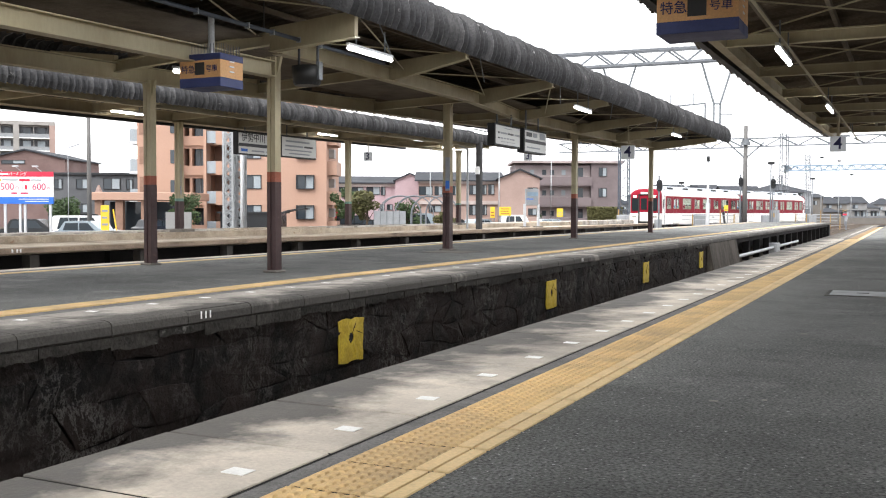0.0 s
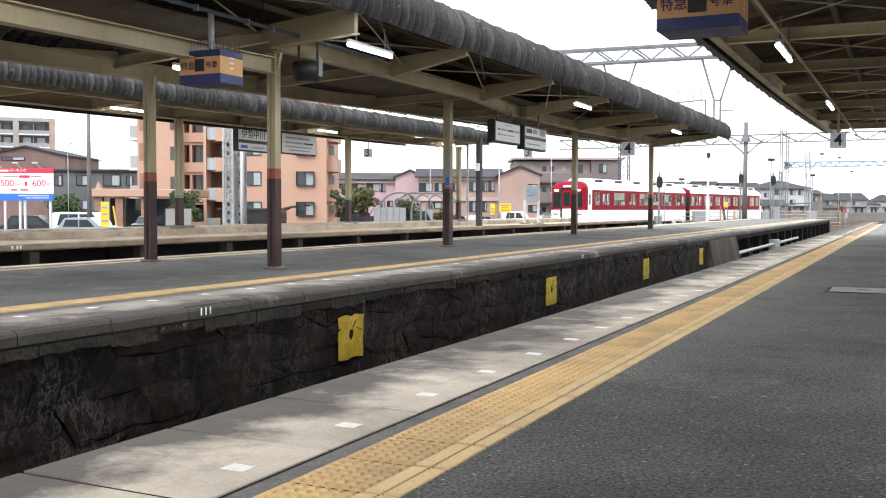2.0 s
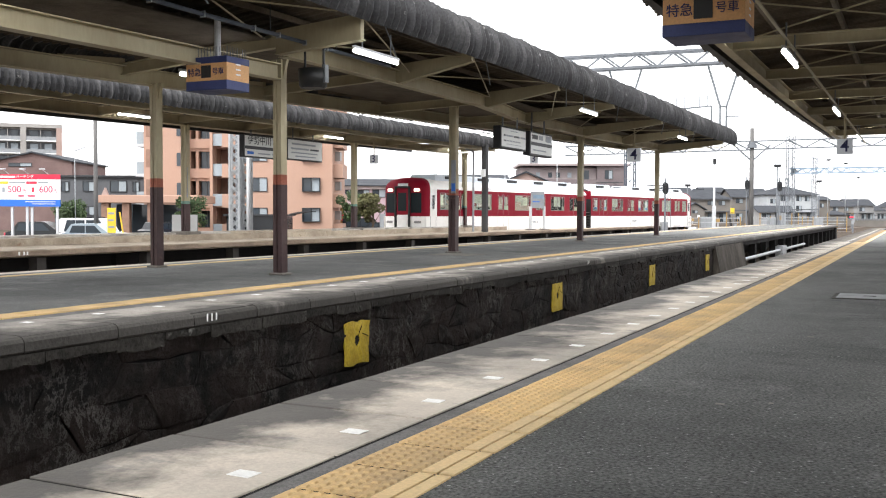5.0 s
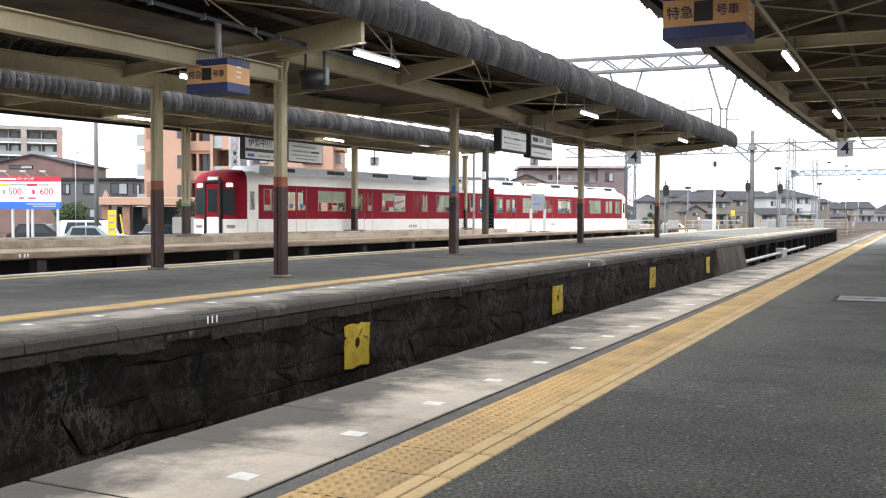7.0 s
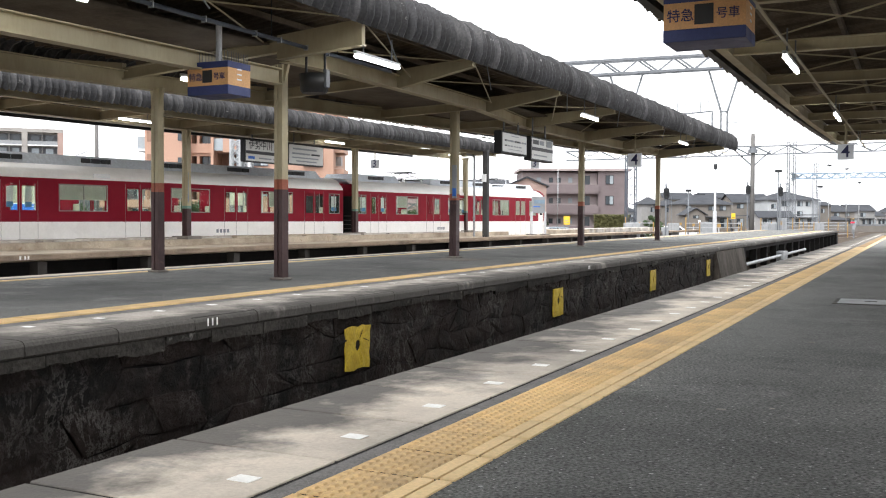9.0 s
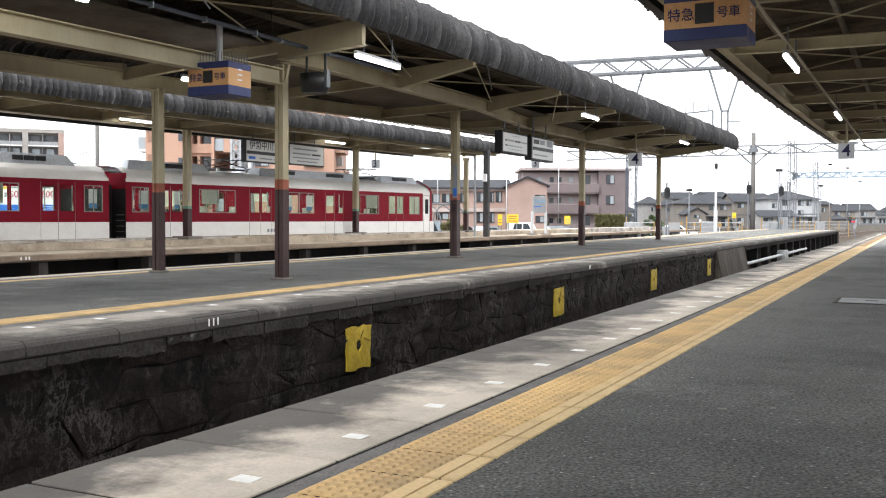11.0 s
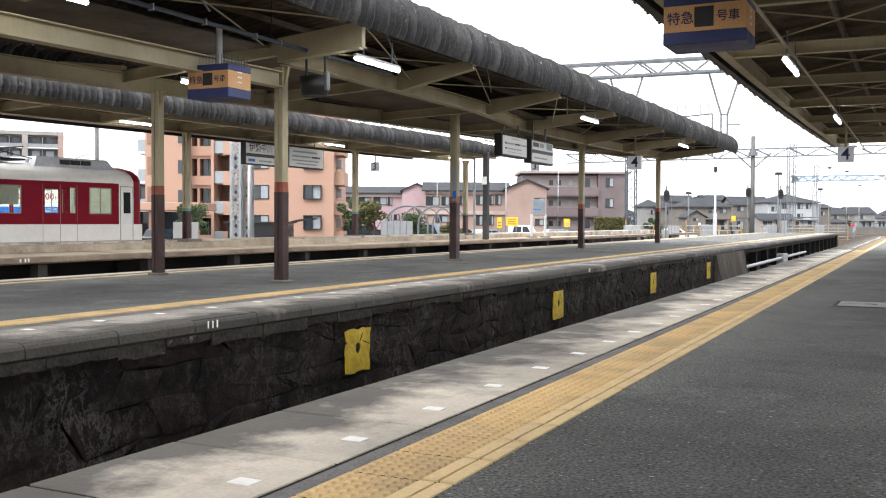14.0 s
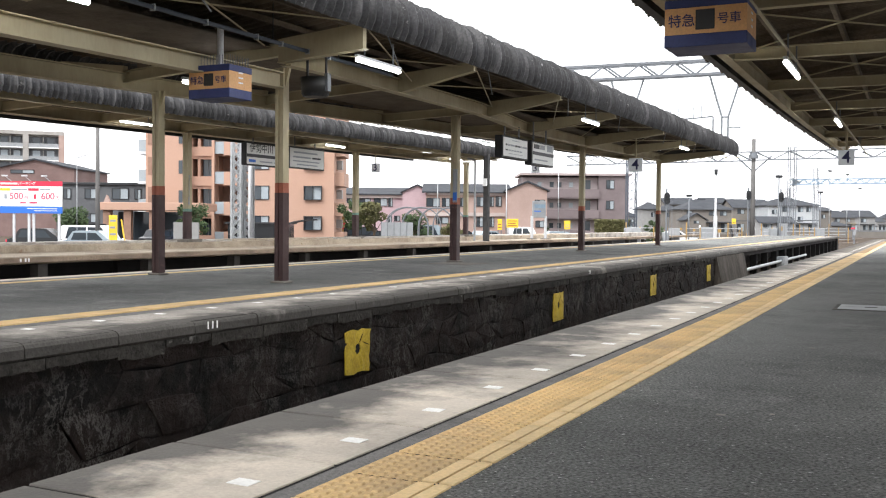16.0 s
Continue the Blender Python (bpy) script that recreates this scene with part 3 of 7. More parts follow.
part("roof_sheet", sheet(Form(), far_pr[4:], -8, 45.3, 0.012, 0.2, 0.03), SOFFIT, can, "dark brown underside of roof sheets")
part("end_cover", Form().prism([(-4.52, 4.08), (-4.44, 4.2), (-4.44, 4.45), (-4.6, 4.7), (-4.85, 4.78), (-7.76, 4.4), (-10.8, 4.74), (-11.06, 4.52), (-11.04, 4.2), (-10.6, 4.3), (-7.76, 4.22), (-4.9, 4.35)], 45.3, 45.38), ROOF, can)


def run(points, w, h):
    """An I-beam along a line of points, each at its lower edge."""
    f = Form()
    for a, b in zip(points, points[1:]):
        f.beam((a[0], a[1], a[2] + h / 2), (b[0], b[1], b[2] + h / 2), w, h)
    return f


# plate added over the valley to block sky light between the roof sheets
part("valley_cover", Form().box(-10.6, -6.4, -8, 45.3, 4.66, 4.69), SOFFIT, can)


def girder_x(y):
    return -6.15 if y < 14 else -6.15 - 0.2 * (y - 14) / 7 if y < 21 else -6.35 - 0.85 * (y - 21) / 5 if y < 26 else -7.2 - 0.012 * (y - 26)


part("girder", run([(-6.15, -8, 3.0), (-6.15, 7.5, 3.02), (-6.15, 12.74, 3.09)], 0.2, 0.25), CREAM, can, "cream painted steel girder")
part("girder", run([(girder_x(y), y, z) for y, z in ((12.9, 3.47), (14, 3.49), (21, 3.52), (26, 3.58), (33, 3.62), (45, 3.84))], 0.2, 0.28), CREAM, can, "cream painted steel girder")
part("girder", run([(-9.4, -8, 2.74), (-9.4, 13.6, 3.26), (-9.4, 29, 3.68), (-9.2, 45, 3.95)], 0.2, 0.28), CREAM, can, "cream painted steel girder")
part("valley_panel", Form().add([(-9.3, -8, 3.5), (-6.3, -8, 3.5), (-6.3, 21, 3.83), (-9.3, 21, 3.83), (-7.3, 45, 4.1), (-9.1, 45, 4.1), (-9.3, -8, 3.53), (-6.3, -8, 3.53), (-6.3, 21, 3.86), (-9.3, 21, 3.86), (-7.3, 45, 4.13), (-9.1, 45, 4.13)],
                                  [(0, 1, 2, 3), (3, 2, 4, 5), (6, 7, 8, 9), (9, 8, 10, 11)]), SOFFIT, can, "shaded soffit boards")
for y in (-7.2, -2.2, 2.8, 7.8, 12.75, 16.8, 21.7, 26.3, 31.9, 36.9, 43.0):
    gx, dz = girder_x(y), R * (y - 13)
    zb = 3.5 + 0.006 * (y - 13)
    for yo, nm in ((0, "rafter"),):
        a, b = Vector((gx, y, 0)), Vector((-4.6, y, 0))
        f = Form().add([(gx, y - 0.05, zb), (-4.6, y - 0.05, (3.62 if y < 13 else 3.84) + dz), (-4.6, y - 0.05, 4.0 + dz), (gx, y - 0.05, zb + 0.36),
                        (gx, y + 0.05, zb), (-4.6, y + 0.05, (3.62 if y < 13 else 3.84) + dz), (-4.6, y + 0.05, 4.0 + dz), (gx, y + 0.05, zb + 0.36)],
                       [(0, 1, 2, 3), (7, 6, 5, 4), (0, 1, 5, 4), (1, 2, 6, 5), (2, 3, 7, 6), (3, 0, 4, 7)])
        rf = part(nm, f, CREAM, can, "cream tapered rafter")
        part("flange", Form().bar((gx, y, zb - 0.008), (-4.58, y, (3.61 if y < 13 else 3.83) + dz), 0.16, 0.016), CREAM, rf)
    part("tie_beam", Form().beam((-9.4, y, 3.2 + 0.02 * y), (gx, y, 3.62 + 0.006 * y), 0.12, 0.2), CREAM, can)
    part("far_rafter", Form().bar((-9.4, y, 3.3 + 0.02 * y), (-10.9, y, 3.48 + 0.02 * y), 0.1, 0.18), CREAM, can)
    part("brace_rod", Form().tube((-4.7, y + 0.2, 3.98 + dz), (gx + 0.1, y + 4.4, 3.7 + dz), 0.013, n=6), CREAM, can)
    part("brace_rod", Form().tube((gx + 0.1, y + 0.2, 3.7 + dz), (-4.7, y + 4.4, 3.98 + dz), 0.013, n=6), CREAM, can)
    part("drop_rod", Form().tube((-4.62, y + 0.6, 4.1 + dz), (-5.1, y + 2.0, 3.66 + dz), 0.012, n=6), STEELGREY, can)
for x, z in ((-4.95, 4.3), (-5.55, 4.26), (-6.3, 4.16)):
    part("purlin", Form().bar((x, -8, z - R * 21), (x, 45.2, z + R * 32), 0.06, 0.09), SOFFIT, can)


def column(x, y, top, brown, size=0.26, band=BRICKRED, bandh=0.16, low=MAROON, base=0.0, upper=CREAM):
    """A steel column of two channel legs: cream above, dark red-brown below, with a coloured band between."""
    c = thing("platform_column", pose(x, y, base), "cream steel column with dark red-brown lower part", "column", "canopy columns")

    def leg(z0, z1, grow):
        s = size / 2 + grow
        return Form().prism([(-s, z0), (-s * 0.18, z0), (-s * 0.18, z1), (-s, z1)], -s, s).prism([(s * 0.12, z0), (s, z0), (s, z1), (s * 0.12, z1)], -s, s).box(-s * 0.2, s * 0.15, -s * 0.8, s * 0.8, z0, z1)

    part("upper_shaft", leg(brown, top, 0), upper, c, "cream painted steel")
    part("band", leg(brown - bandh, brown, 0.002), band, c, "painted band")
    part("lower_shaft", leg(0.02, brown - bandh, 0.004), low, c, "dark red-brown painted steel")
    part("base_plate", Form().box(-size * 0.85, size * 0.85, -size * 0.85, size * 0.85, 0, 0.035, 0.01), CONC, c, "concrete footing")
    part("bracket", Form().prism([(-size * 0.5, top - 0.3), (size * 0.5, top - 0.3), (size * 1.0, top), (-size * 1.0, top)], -0.03, 0.03), upper, c)
    return c


for x, y, top in ((-6.18, 12.85, 3.42), (-9.34, 13.5, 3.3), (-7.5, 22.1, 3.82), (-7.85, 33.4, 3.8), (-7.72, 44.2, 4.0)):
    column(x, y, top, 1.6, 0.155 if y < 20 else 0.185)
for x, y in ((-6.15, 2.0), (-9.4, 2.6), (-6.15, -8.0), (-9.4, -7.4)):
    column(x, y, 2.95, 1.6, 0.155)
for y, z in ((13.45, 3.46), (24.5, 3.62), (35.7, 3.74), (2.2, 3.4)):
    lamp_tube("platform_lamp", -4.75, y, z, 1.35, "glowing fluorescent tube lamp under the canopy", "canopy lamps")
for y, z in ((31.5, 3.72), (42.5, 3.8), (6.0, 3.3)):
    lamp_tube("platform_lamp", -10.6, y, z, 1.35, "glowing fluorescent tube lamp under the canopy", "canopy lamps")

for x, y, z in ((-7.7, 12.95, 3.22), (-5.2, 7.2, 3.36)):
    lamp_tube("platform_lamp", x, y, z, 1.35, "glowing fluorescent tube lamp between the girders", "canopy lamps")

# canopy over the near platform
cn = thing("canopy_near", label="cream steel canopy with dark corrugated roof", category="canopy", kind="structure")
part("roof_sheet", sheet(Form(), [(-0.12, 3.66), (-0.16, 3.74), (-0.1, 3.8), (1.5, 3.98), (4.5, 4.3), (9.5, 4.0)], -10, 37.2, 0.0, 0.16, 0.016, bend=0.0009), SOFFIT, cn, "brown underside of corrugated sheets")
eb, gt = Form(), Form()
for ya, yb in ((-10, 17), (17, 22), (22, 27), (27, 32), (32, 37)):
    xa, xb = 0.0009 * (ya - 17) ** 2 * (ya > 17), 0.0009 * (yb - 17) ** 2 * (yb > 17)
    eb.beam((0.35 + xa, ya, 3.6), (0.35 + xb, yb, 3.6), 0.14, 0.26)
    gt.bar((-0.06 + xa, ya, 3.69), (-0.06 + xb, yb, 3.69), 0.12, 0.12)
part("edge_beam", eb, CREAM, cn)
part("gutter", gt, DARKMETAL, cn, "dark eaves gutter")
for i in range(13):
    y = 11.8 + 3.6 * (i - 6)
    part("cross_beam", Form().beam((0.4, y, 3.59), (9, y, 3.59), 0.13, 0.18), CREAM, cn, "cream cross beam")
    if i < 12:
        part("brace_rod", Form().tube((0.5, y + 0.1, 3.6), (3.6, y + 3.5, 3.66), 0.012, n=6), CREAM, cn)
        part("brace_rod", Form().tube((3.6, y + 0.1, 3.66), (0.5, y + 3.5, 3.6), 0.012, n=6), CREAM, cn)
for x in (1.0, 1.9, 2.8, 3.7, 5.5, 7.5):
    part("purlin", Form().bar((x, -10, 3.74 + 0.1 * x), (x, 36.4, 3.74 + 0.1 * x), 0.06, 0.1), SOFFIT, cn)
for y in (-6, 5, 16, 27, 35):
    c = column(5.0, y, 3.33, 1.6, 0.27)
for y, z in ((14.4, 3.16), (23.0, 3.24), (31.6, 3.28), (5.8, 3.1), (-2.8, 3.1)):
    lamp_tube("platform_lamp", 1.35, y, z, 1.5, "glowing fluorescent tube lamp under the canopy", "canopy lamps")
part("lamp_conduit", Form().tube((1.35, -8, 3.3), (1.35, 36, 3.42), 0.02), CREAM, cn)

# canopy over the middle platform
cm = thing("canopy_mid", label="cream steel canopy with dark corrugated slate eaves", category="canopy", kind="structure")
RM = 0.011
mp = [(-17.62, 4.17), (-17.54, 4.35), (-17.55, 4.52), (-17.66, 4.68), (-17.88, 4.76), (-18.8, 4.68), (-20.6, 4.5)]
for side in (mp, [(-41.2 - x, z + 0.1) for x, z in mp]):
    part("eaves_sheet", sheet(Form(), side[:5], -4, 50.2, RM, 0.22, 0.04, mid_y=17), ROOF, cm, "dark weathered corrugated slate eaves")
    part("roof_sheet", sheet(Form(), side[4:], -4, 50.2, RM, mid_y=17), SOFFIT, cm, "dark brown underside of roof sheets")
part("girder", Form().beam((-20.6, -4, 3.95), (-20.6, 50, 4.5), 0.25, 0.36), CREAM, cm)
part("eaves_beam", Form().beam((-18.2, -4, 3.98), (-18.2, 50, 4.55), 0.16, 0.28), CREAM, cm)
part("eaves_beam", Form().beam((-22.9, -4, 4.14), (-22.9, 50, 4.71), 0.16, 0.28), CREAM, cm)
part("back_gutter", Form().bar((-23.6, -4, 4.25 + RM * -21), (-23.6, 50.2, 4.25 + RM * 33.2), 0.14, 0.16), DARKMETAL, cm, "dark eaves gutter")
for i in range(15):
    y = -3 + 3.75 * i
    z = 4.15 + RM * (y - 17)
    part("rafter", Form().bar((-17.8, y, z + 0.12), (-20.6, y, z), 0.1, 0.24), CREAM, cm)
    part("rafter", Form().bar((-23.4, y, z + 0.24), (-20.6, y, z), 0.1, 0.24), CREAM, cm)
for y in (3.5, 15.08, 27.3, 38.9, 49.2):
    c = column(-20.6 + (0.9 if y > 45 else 0), y, 3.95 + 0.01 * (y - 15), 1.36, 0.22, GREENBAND, 0.1, MAROON, 0.03)
    part("plinth", Form().box(-0.38, 0.38, -0.38, 0.38, -0.1, 0.28, 0.02), CONC, c, "concrete plinth")
for y in (24.2, 36.2, 48.5, 12.0):
    lamp_tube("platform_lamp", -20.0, y, 4.12 + 0.012 * (y - 24), 1.5, "glowing fluorescent tube lamp under the canopy", "canopy lamps")


# ---- the train ----
DOORS = (3.5, 8.32, 13.14, 17.96)
WINDOWS = ((1.9, 0.85), (5.92, 1.9), (10.73, 1.9), (15.55, 1.9), (19.35, 0.7))


def train_car(lead):
    """A commuter car, nose end at x = 0, its length along x to 20; y = 0 on its centre line, z from the rail."""
    car = thing("train_car", None, "red and ivory commuter train car, moving along the track", "train car", "two-car train")
    W, L = 1.37, 20.0
    z_floor, z_belt, z_red, z_cant, z_top = 0.93, 1.86, 3.3, 3.62, 3.92

    def bend(z):
        return W - (0.0 if z < z_red else ((z - z_red) / (z_top - z_red)) ** 2 * 0.75)

    def skin(z0, z1, x0, x1, inset=0.0, steps=1):
        f = Form()
        for s in (-1, 1):
            zs = [z0 + (z1 - z0) * i / steps for i in range(steps + 1)]
            pts = [(x, s * (bend(z) - inset), z) for x in (x0, x1) for z in zs]
            n = steps + 1
            f.add(pts, [(i, i + 1, n + i + 1, n + i) for i in range(steps)])
        return f

    # openings of the side: door leaves and windows between the belt and the waist
    zw0, zw1 = 2.24, 3.1
    part("lower_side", skin(z_floor, z_belt, 0.1, L), TRAINWHITE, car, "ivory painted lower side")
    holes = []
    for c in DOORS:
        holes += [(c - 0.58, c - 0.08), (c + 0.08, c + 0.58)]
    for c, w in WINDOWS:
        holes.append((c - w / 2, c + w / 2))
    holes.sort()
    red = Form()
    a0, a1 = 1.12, L
    for s in (-1, 1):
        y = s * W
        red.add([(a0, y, z_belt), (a1, y, z_belt), (a1, y, zw0), (a0, y, zw0)], [(0, 1, 2, 3)])
        red.add([(a0, y, zw1), (a1, y, zw1), (a1, y, z_red), (a0, y, z_red)], [(0, 1, 2, 3)])
        x = a0
        for h0, h1 in holes + [(a1, a1)]:
            if h0 > x:
                red.add([(x, y, zw0), (h0, y, zw0), (h0, y, zw1), (x, y, zw1)], [(0, 1, 2, 3)])
            x = h1
    part("red_side", red, TRAINRED, car, "dark red painted band")
    for s in (-1, 1):
        part("crew_bay", Form().box(0.48, 1.12, s * W - 0.01, s * W, z_belt, z_red), TRAINWHITE, car, "ivory bay with crew door")
    part("upper_side", skin(z_red, z_cant, 0.44, L, 0, 3), TRAINWHITE, car, "ivory painted cantrail", True)
    roof = Form()
    prof = [(-bend(z_cant), z_cant), (-0.95, 3.78), (-0.5, 3.88), (0, 3.92), (0.5, 3.88), (0.95, 3.78), (bend(z_cant), z_cant)]
    roof.add([(x, y, z) for x in (0.42, L) for y, z in prof], [(i, i + 1, 8 + i, 7 + i) for i in range(6)])
    part("roof", roof, TRAINWHITE, car, "", True)
    part("floor", Form().box(0.15, L, -W + 0.02, W - 0.02, z_floor, z_floor + 0.12), TRAINDARK, car)
    part("interior_floor", Form().box(0.9, L - 0.1, -W + 0.05, W - 0.05, 1.1, 1.16), INTERIOR, car)
    part("interior_ceiling", Form().box(0.9, L - 0.1, -W + 0.15, W - 0.15, 3.3, 3.34), INTERIOR, car)
    part("interior_lamp", Form().box(1.2, L - 0.4, -0.75, -0.55, 3.27, 3.3).box(1.2, L - 0.4, 0.55, 0.75, 3.27, 3.3), CEILGLOW, car, "glowing carriage lamps")
    part("seat_row", Form().box(1.4, L - 0.4, -W + 0.06, -W + 0.5, 1.16, 1.62).box(1.4, L - 0.4, W - 0.5, W - 0.06, 1.16, 1.62), TRAINDARK, car)
    part("interior_end", Form().box(0.86, 0.9, -W + 0.05, W - 0.05, 1.1, 3.3), INTERIOR, car)
    # doors and windows, on both sides
    for s in (-1, 1):
        y = s * W
        for c in DOORS:
            d = part("door", Form().box(c - 0.66, c - 0.652, y - 0.006, y + 0.006, 1.0, 3.2).box(c + 0.652, c + 0.66, y - 0.006, y + 0.006, 1.0, 3.2).box(c - 0.006, c + 0.006, y - 0.006, y + 0.006, 1.0, 3.2).box(c - 0.66, c + 0.66, y - 0.005, y + 0.012 * s, 0.98, 1.02),
                     SEALGREY, car, "double-leaf sliding door seams")
            for q in (-0.33, 0.33):
                part("pane", Form().box(c + q - 0.25, c + q + 0.25, y - 0.012, y - 0.006, zw0, zw1), GLASS, d)
        for c, w in WINDOWS:
            wd = part("window_frame", Form().box(c - w / 2 - 0.03, c + w / 2 + 0.03, y - 0.012, y + 0.012, zw1, zw1 + 0.03).box(c - w / 2 - 0.03, c + w / 2 + 0.03, y - 0.012, y + 0.012, zw0 - 0.03, zw0)
                      .box(c - w / 2 - 0.03, c - w / 2, y - 0.012, y + 0.012, zw0 - 0.03, zw1 + 0.03).box(c + w / 2, c + w / 2 + 0.03, y - 0.012, y + 0.012, zw0 - 0.03, zw1 + 0.03)
                      .box(c - 0.018, c + 0.018, y - 0.012, y + 0.006, zw0, zw1), SEALGREY, car, "alloy window frame")
            part("pane", Form().box(c - w / 2, c + w / 2, y - 0.01, y - 0.004, zw0, zw1), GLASS, wd)
        part("crew_door", Form().box(0.5, 0.52, y - 0.006, y + 0.008, 1.0, 3.2).box(1.04, 1.06, y - 0.006, y + 0.008, 1.0, 3.2).box(0.5, 1.06, y - 0.006, y + 0.008, 3.19, 3.21), SEALGREY, car)
        part("crew_window", Form().box(0.62, 0.92, y - 0.01, y + 0.006, 2.25, 3.0), CABGLASS, car)
        part("side_indicator", Form().box(6.3, 7.0, y - 0.02, y + 0.012, 3.36, 3.52, 0.01), SIGNWHITE, car, "destination panel")
    # drawn blinds, posters on the panes, grab poles and vestibule screens inside
    for s, c, w, drop in ((-1, 5.92, 1.9, 0.5), (-1, 15.55, 0.9, 0.62), (1, 5.45, 0.9, 0.6), (-1, 10.3, 0.9, 0.35), (1, 15.9, 0.9, 0.55)):
        part("blind", Form().box(c - w / 2, c + w / 2, s * (W - 0.05) - 0.008, s * (W - 0.05) + 0.008, zw1 - drop, zw1), INTERIOR, car, "drawn cream blind")
    near_s = 1 if not lead else -1
    posters = ((19.35, 0.34), (3.17, 0.24), (3.83, 0.24)) if lead else ((19.2, 0.4), (10.05, 0.4), (11.4, 0.4), (17.63, 0.24))
    for c, w in posters:
        po = part("poster", Form().box(c - w / 2, c + w / 2, near_s * (W - 0.03) - 0.004, near_s * (W - 0.03) + 0.004, zw0 + 0.1, zw1 - 0.1), SIGNWHITE, car, "white notice behind the pane")
        part("poster_band", Form().box(c - w / 2, c + w / 2, near_s * (W - 0.024) - 0.004, near_s * (W - 0.024) + 0.004, zw0 + 0.1, zw0 + 0.27), POSTERBLUE, po, "pale blue band")
    for c in DOORS:
        for q in (-0.85, 0.85):
            for s in (-1, 1):
                part("grab_pole", Form().tube((c + q, s * 0.95, 1.16), (c + q, s * 0.95, 3.3), 0.02, n=8), GALV, car)
                part("screen", Form().box(c + q - 0.02, c + q + 0.02, min(s * 0.95, s * (W - 0.06)), max(s * 0.95, s * (W - 0.06)), 1.2, 2.5), INTERIOR, car)
    for k in range(4):
        part("number_bar", Form().box(12.05 + 0.19 * k, 12.17 + 0.19 * k, near_s * W - 0.004, near_s * W + 0.004, 1.42, 1.56), INKGREY, car)
    # nose: rounded red face with three windows and a gangway door
    nose = Form()
    pr = [(-W, 0.48), (-W + 0.015, 0.24), (-W + 0.13, 0.07), (-0.6, -0.05), (0, -0.08), (0.6, -0.05), (W - 0.13, 0.07), (W - 0.015, 0.24), (W, 0.48)]
    for z0, z1, mt, nm in ((z_belt, z_red + 0.1, TRAINRED, "nose"), (z_floor, z_belt, TRAINWHITE, "nose_skirt")):
        f = Form()
        f.add([(x, y, z) for z in (z0, z1) for y, x in pr], [(i, i + 1, 10 + i, 9 + i) for i in range(8)])
        part(nm, f, mt, car, "", True)
    f = Form()
    rows = [(z_red + 0.1, 0.0, 1.0), (3.6, 0.05, 0.94), (3.78, 0.16, 0.8), (3.9, 0.42, 0.5), (3.92, 0.46, 0.3)]
    f.add([(x + dx, y * k, z) for z, dx, k in rows for y, x in pr], [(r * 9 + i, r * 9 + i + 1, r * 9 + 10 + i, r * 9 + 9 + i) for r in range(4) for i in range(8)])
    part("nose_dome", f, TRAINRED, car, "", True)
    part("gangway_door", Form().box(-0.13, -0.06, -0.38, 0.38, 1.95, 3.3, 0.02), TRAINRED, car, "red gangway door")
    part("door_skirt", Form().box(-0.13, -0.06, -0.36, 0.36, 1.2, 1.945, 0.02), TRAINWHITE, car)
    part("door_step", Form().box(-0.14, -0.06, -0.38, 0.38, 0.95, 1.19, 0.02), TRAINDARK, car)
    part("gangway_frame", Form().box(-0.17, -0.08, -0.5, -0.38, 0.95, 3.4, 0.02).box(-0.17, -0.08, 0.38, 0.5, 0.95, 3.4, 0.02).box(-0.17, -0.08, -0.5, 0.5, 3.36, 3.46, 0.02), TRAINDARK, car, "dark gangway surround")
    part("door_window", Form().box(-0.14, -0.125, -0.27, 0.27, 2.15, 3.1), CABGLASS, car)
    for s in (-1, 1):
        part("cab_window", Form().add([(-0.085, s * 0.52, 2.05), (0.0, s * 1.14, 2.05), (0.0, s * 1.14, 3.1), (-0.085, s * 0.52, 3.1), (-0.02, s * 0.56, 2.15), (0.06, s * 1.05, 2.15), (0.06, s * 1.05, 3.02), (-0.02, s * 0.56, 3.02)],
                                       [(0, 1, 2, 3), (4, 5, 6, 7), (0, 1, 5, 4), (1, 2, 6, 5), (2, 3, 7, 6), (3, 0, 4, 7)]), CABGLASS, car, "cab window")
        part("headlamp", Form().box(-0.06, 0.1, s * 0.85 - 0.16, s * 0.85 + 0.16, 3.18, 3.33, 0.03), LAMPGLOW if lead else SIGNWHITE, car, "oblong headlamp behind glass")
        part("marker_lamp", Form().box(-0.05, 0.1, s * 0.9 - 0.2, s * 0.9 + 0.2, 1.5, 1.62, 0.02), SEALGREY, car)
    part("destination_panel", Form().box(-0.12, 0.05, -0.3, 0.3, 3.42, 3.6, 0.01), SIGNWHITE, car)
    part("coupler", Form().tube((-0.35, 0, 0.88), (0.3, 0, 0.88), 0.13), TRAINDARK, car)
    part("skirt", Form().box(0.2, 0.6, -1.1, 1.1, 0.3, 0.93), TRAINDARK, car)
    # inner end with gangway bellows
    part("inner_end", Form().box(L - 0.04, L, -W + 0.02, W - 0.02, z_floor, 3.05), TRAINDARK, car)
    part("end_cowl", Form().box(L - 0.04, L + 0.02, -W + 0.02, W - 0.02, 3.05, 3.62), TRAINRED, car)
    bel = Form()
    for i in range(4):
        bel.box(L + 0.02 + i * 0.09, L + 0.07 + i * 0.09, -0.62, 0.62, 1.0, 3.2)
    part("gangway_bellows", bel, TRAINDARK, car)
    for i in range(6):
        for y0 in (W - 0.5, -W + 0.1):
            part("end_step", Form().box(L + 0.005, L + 0.05, y0, y0 + 0.4, 1.1 + i * 0.2, 1.13 + i * 0.2), SEALGREY, car)
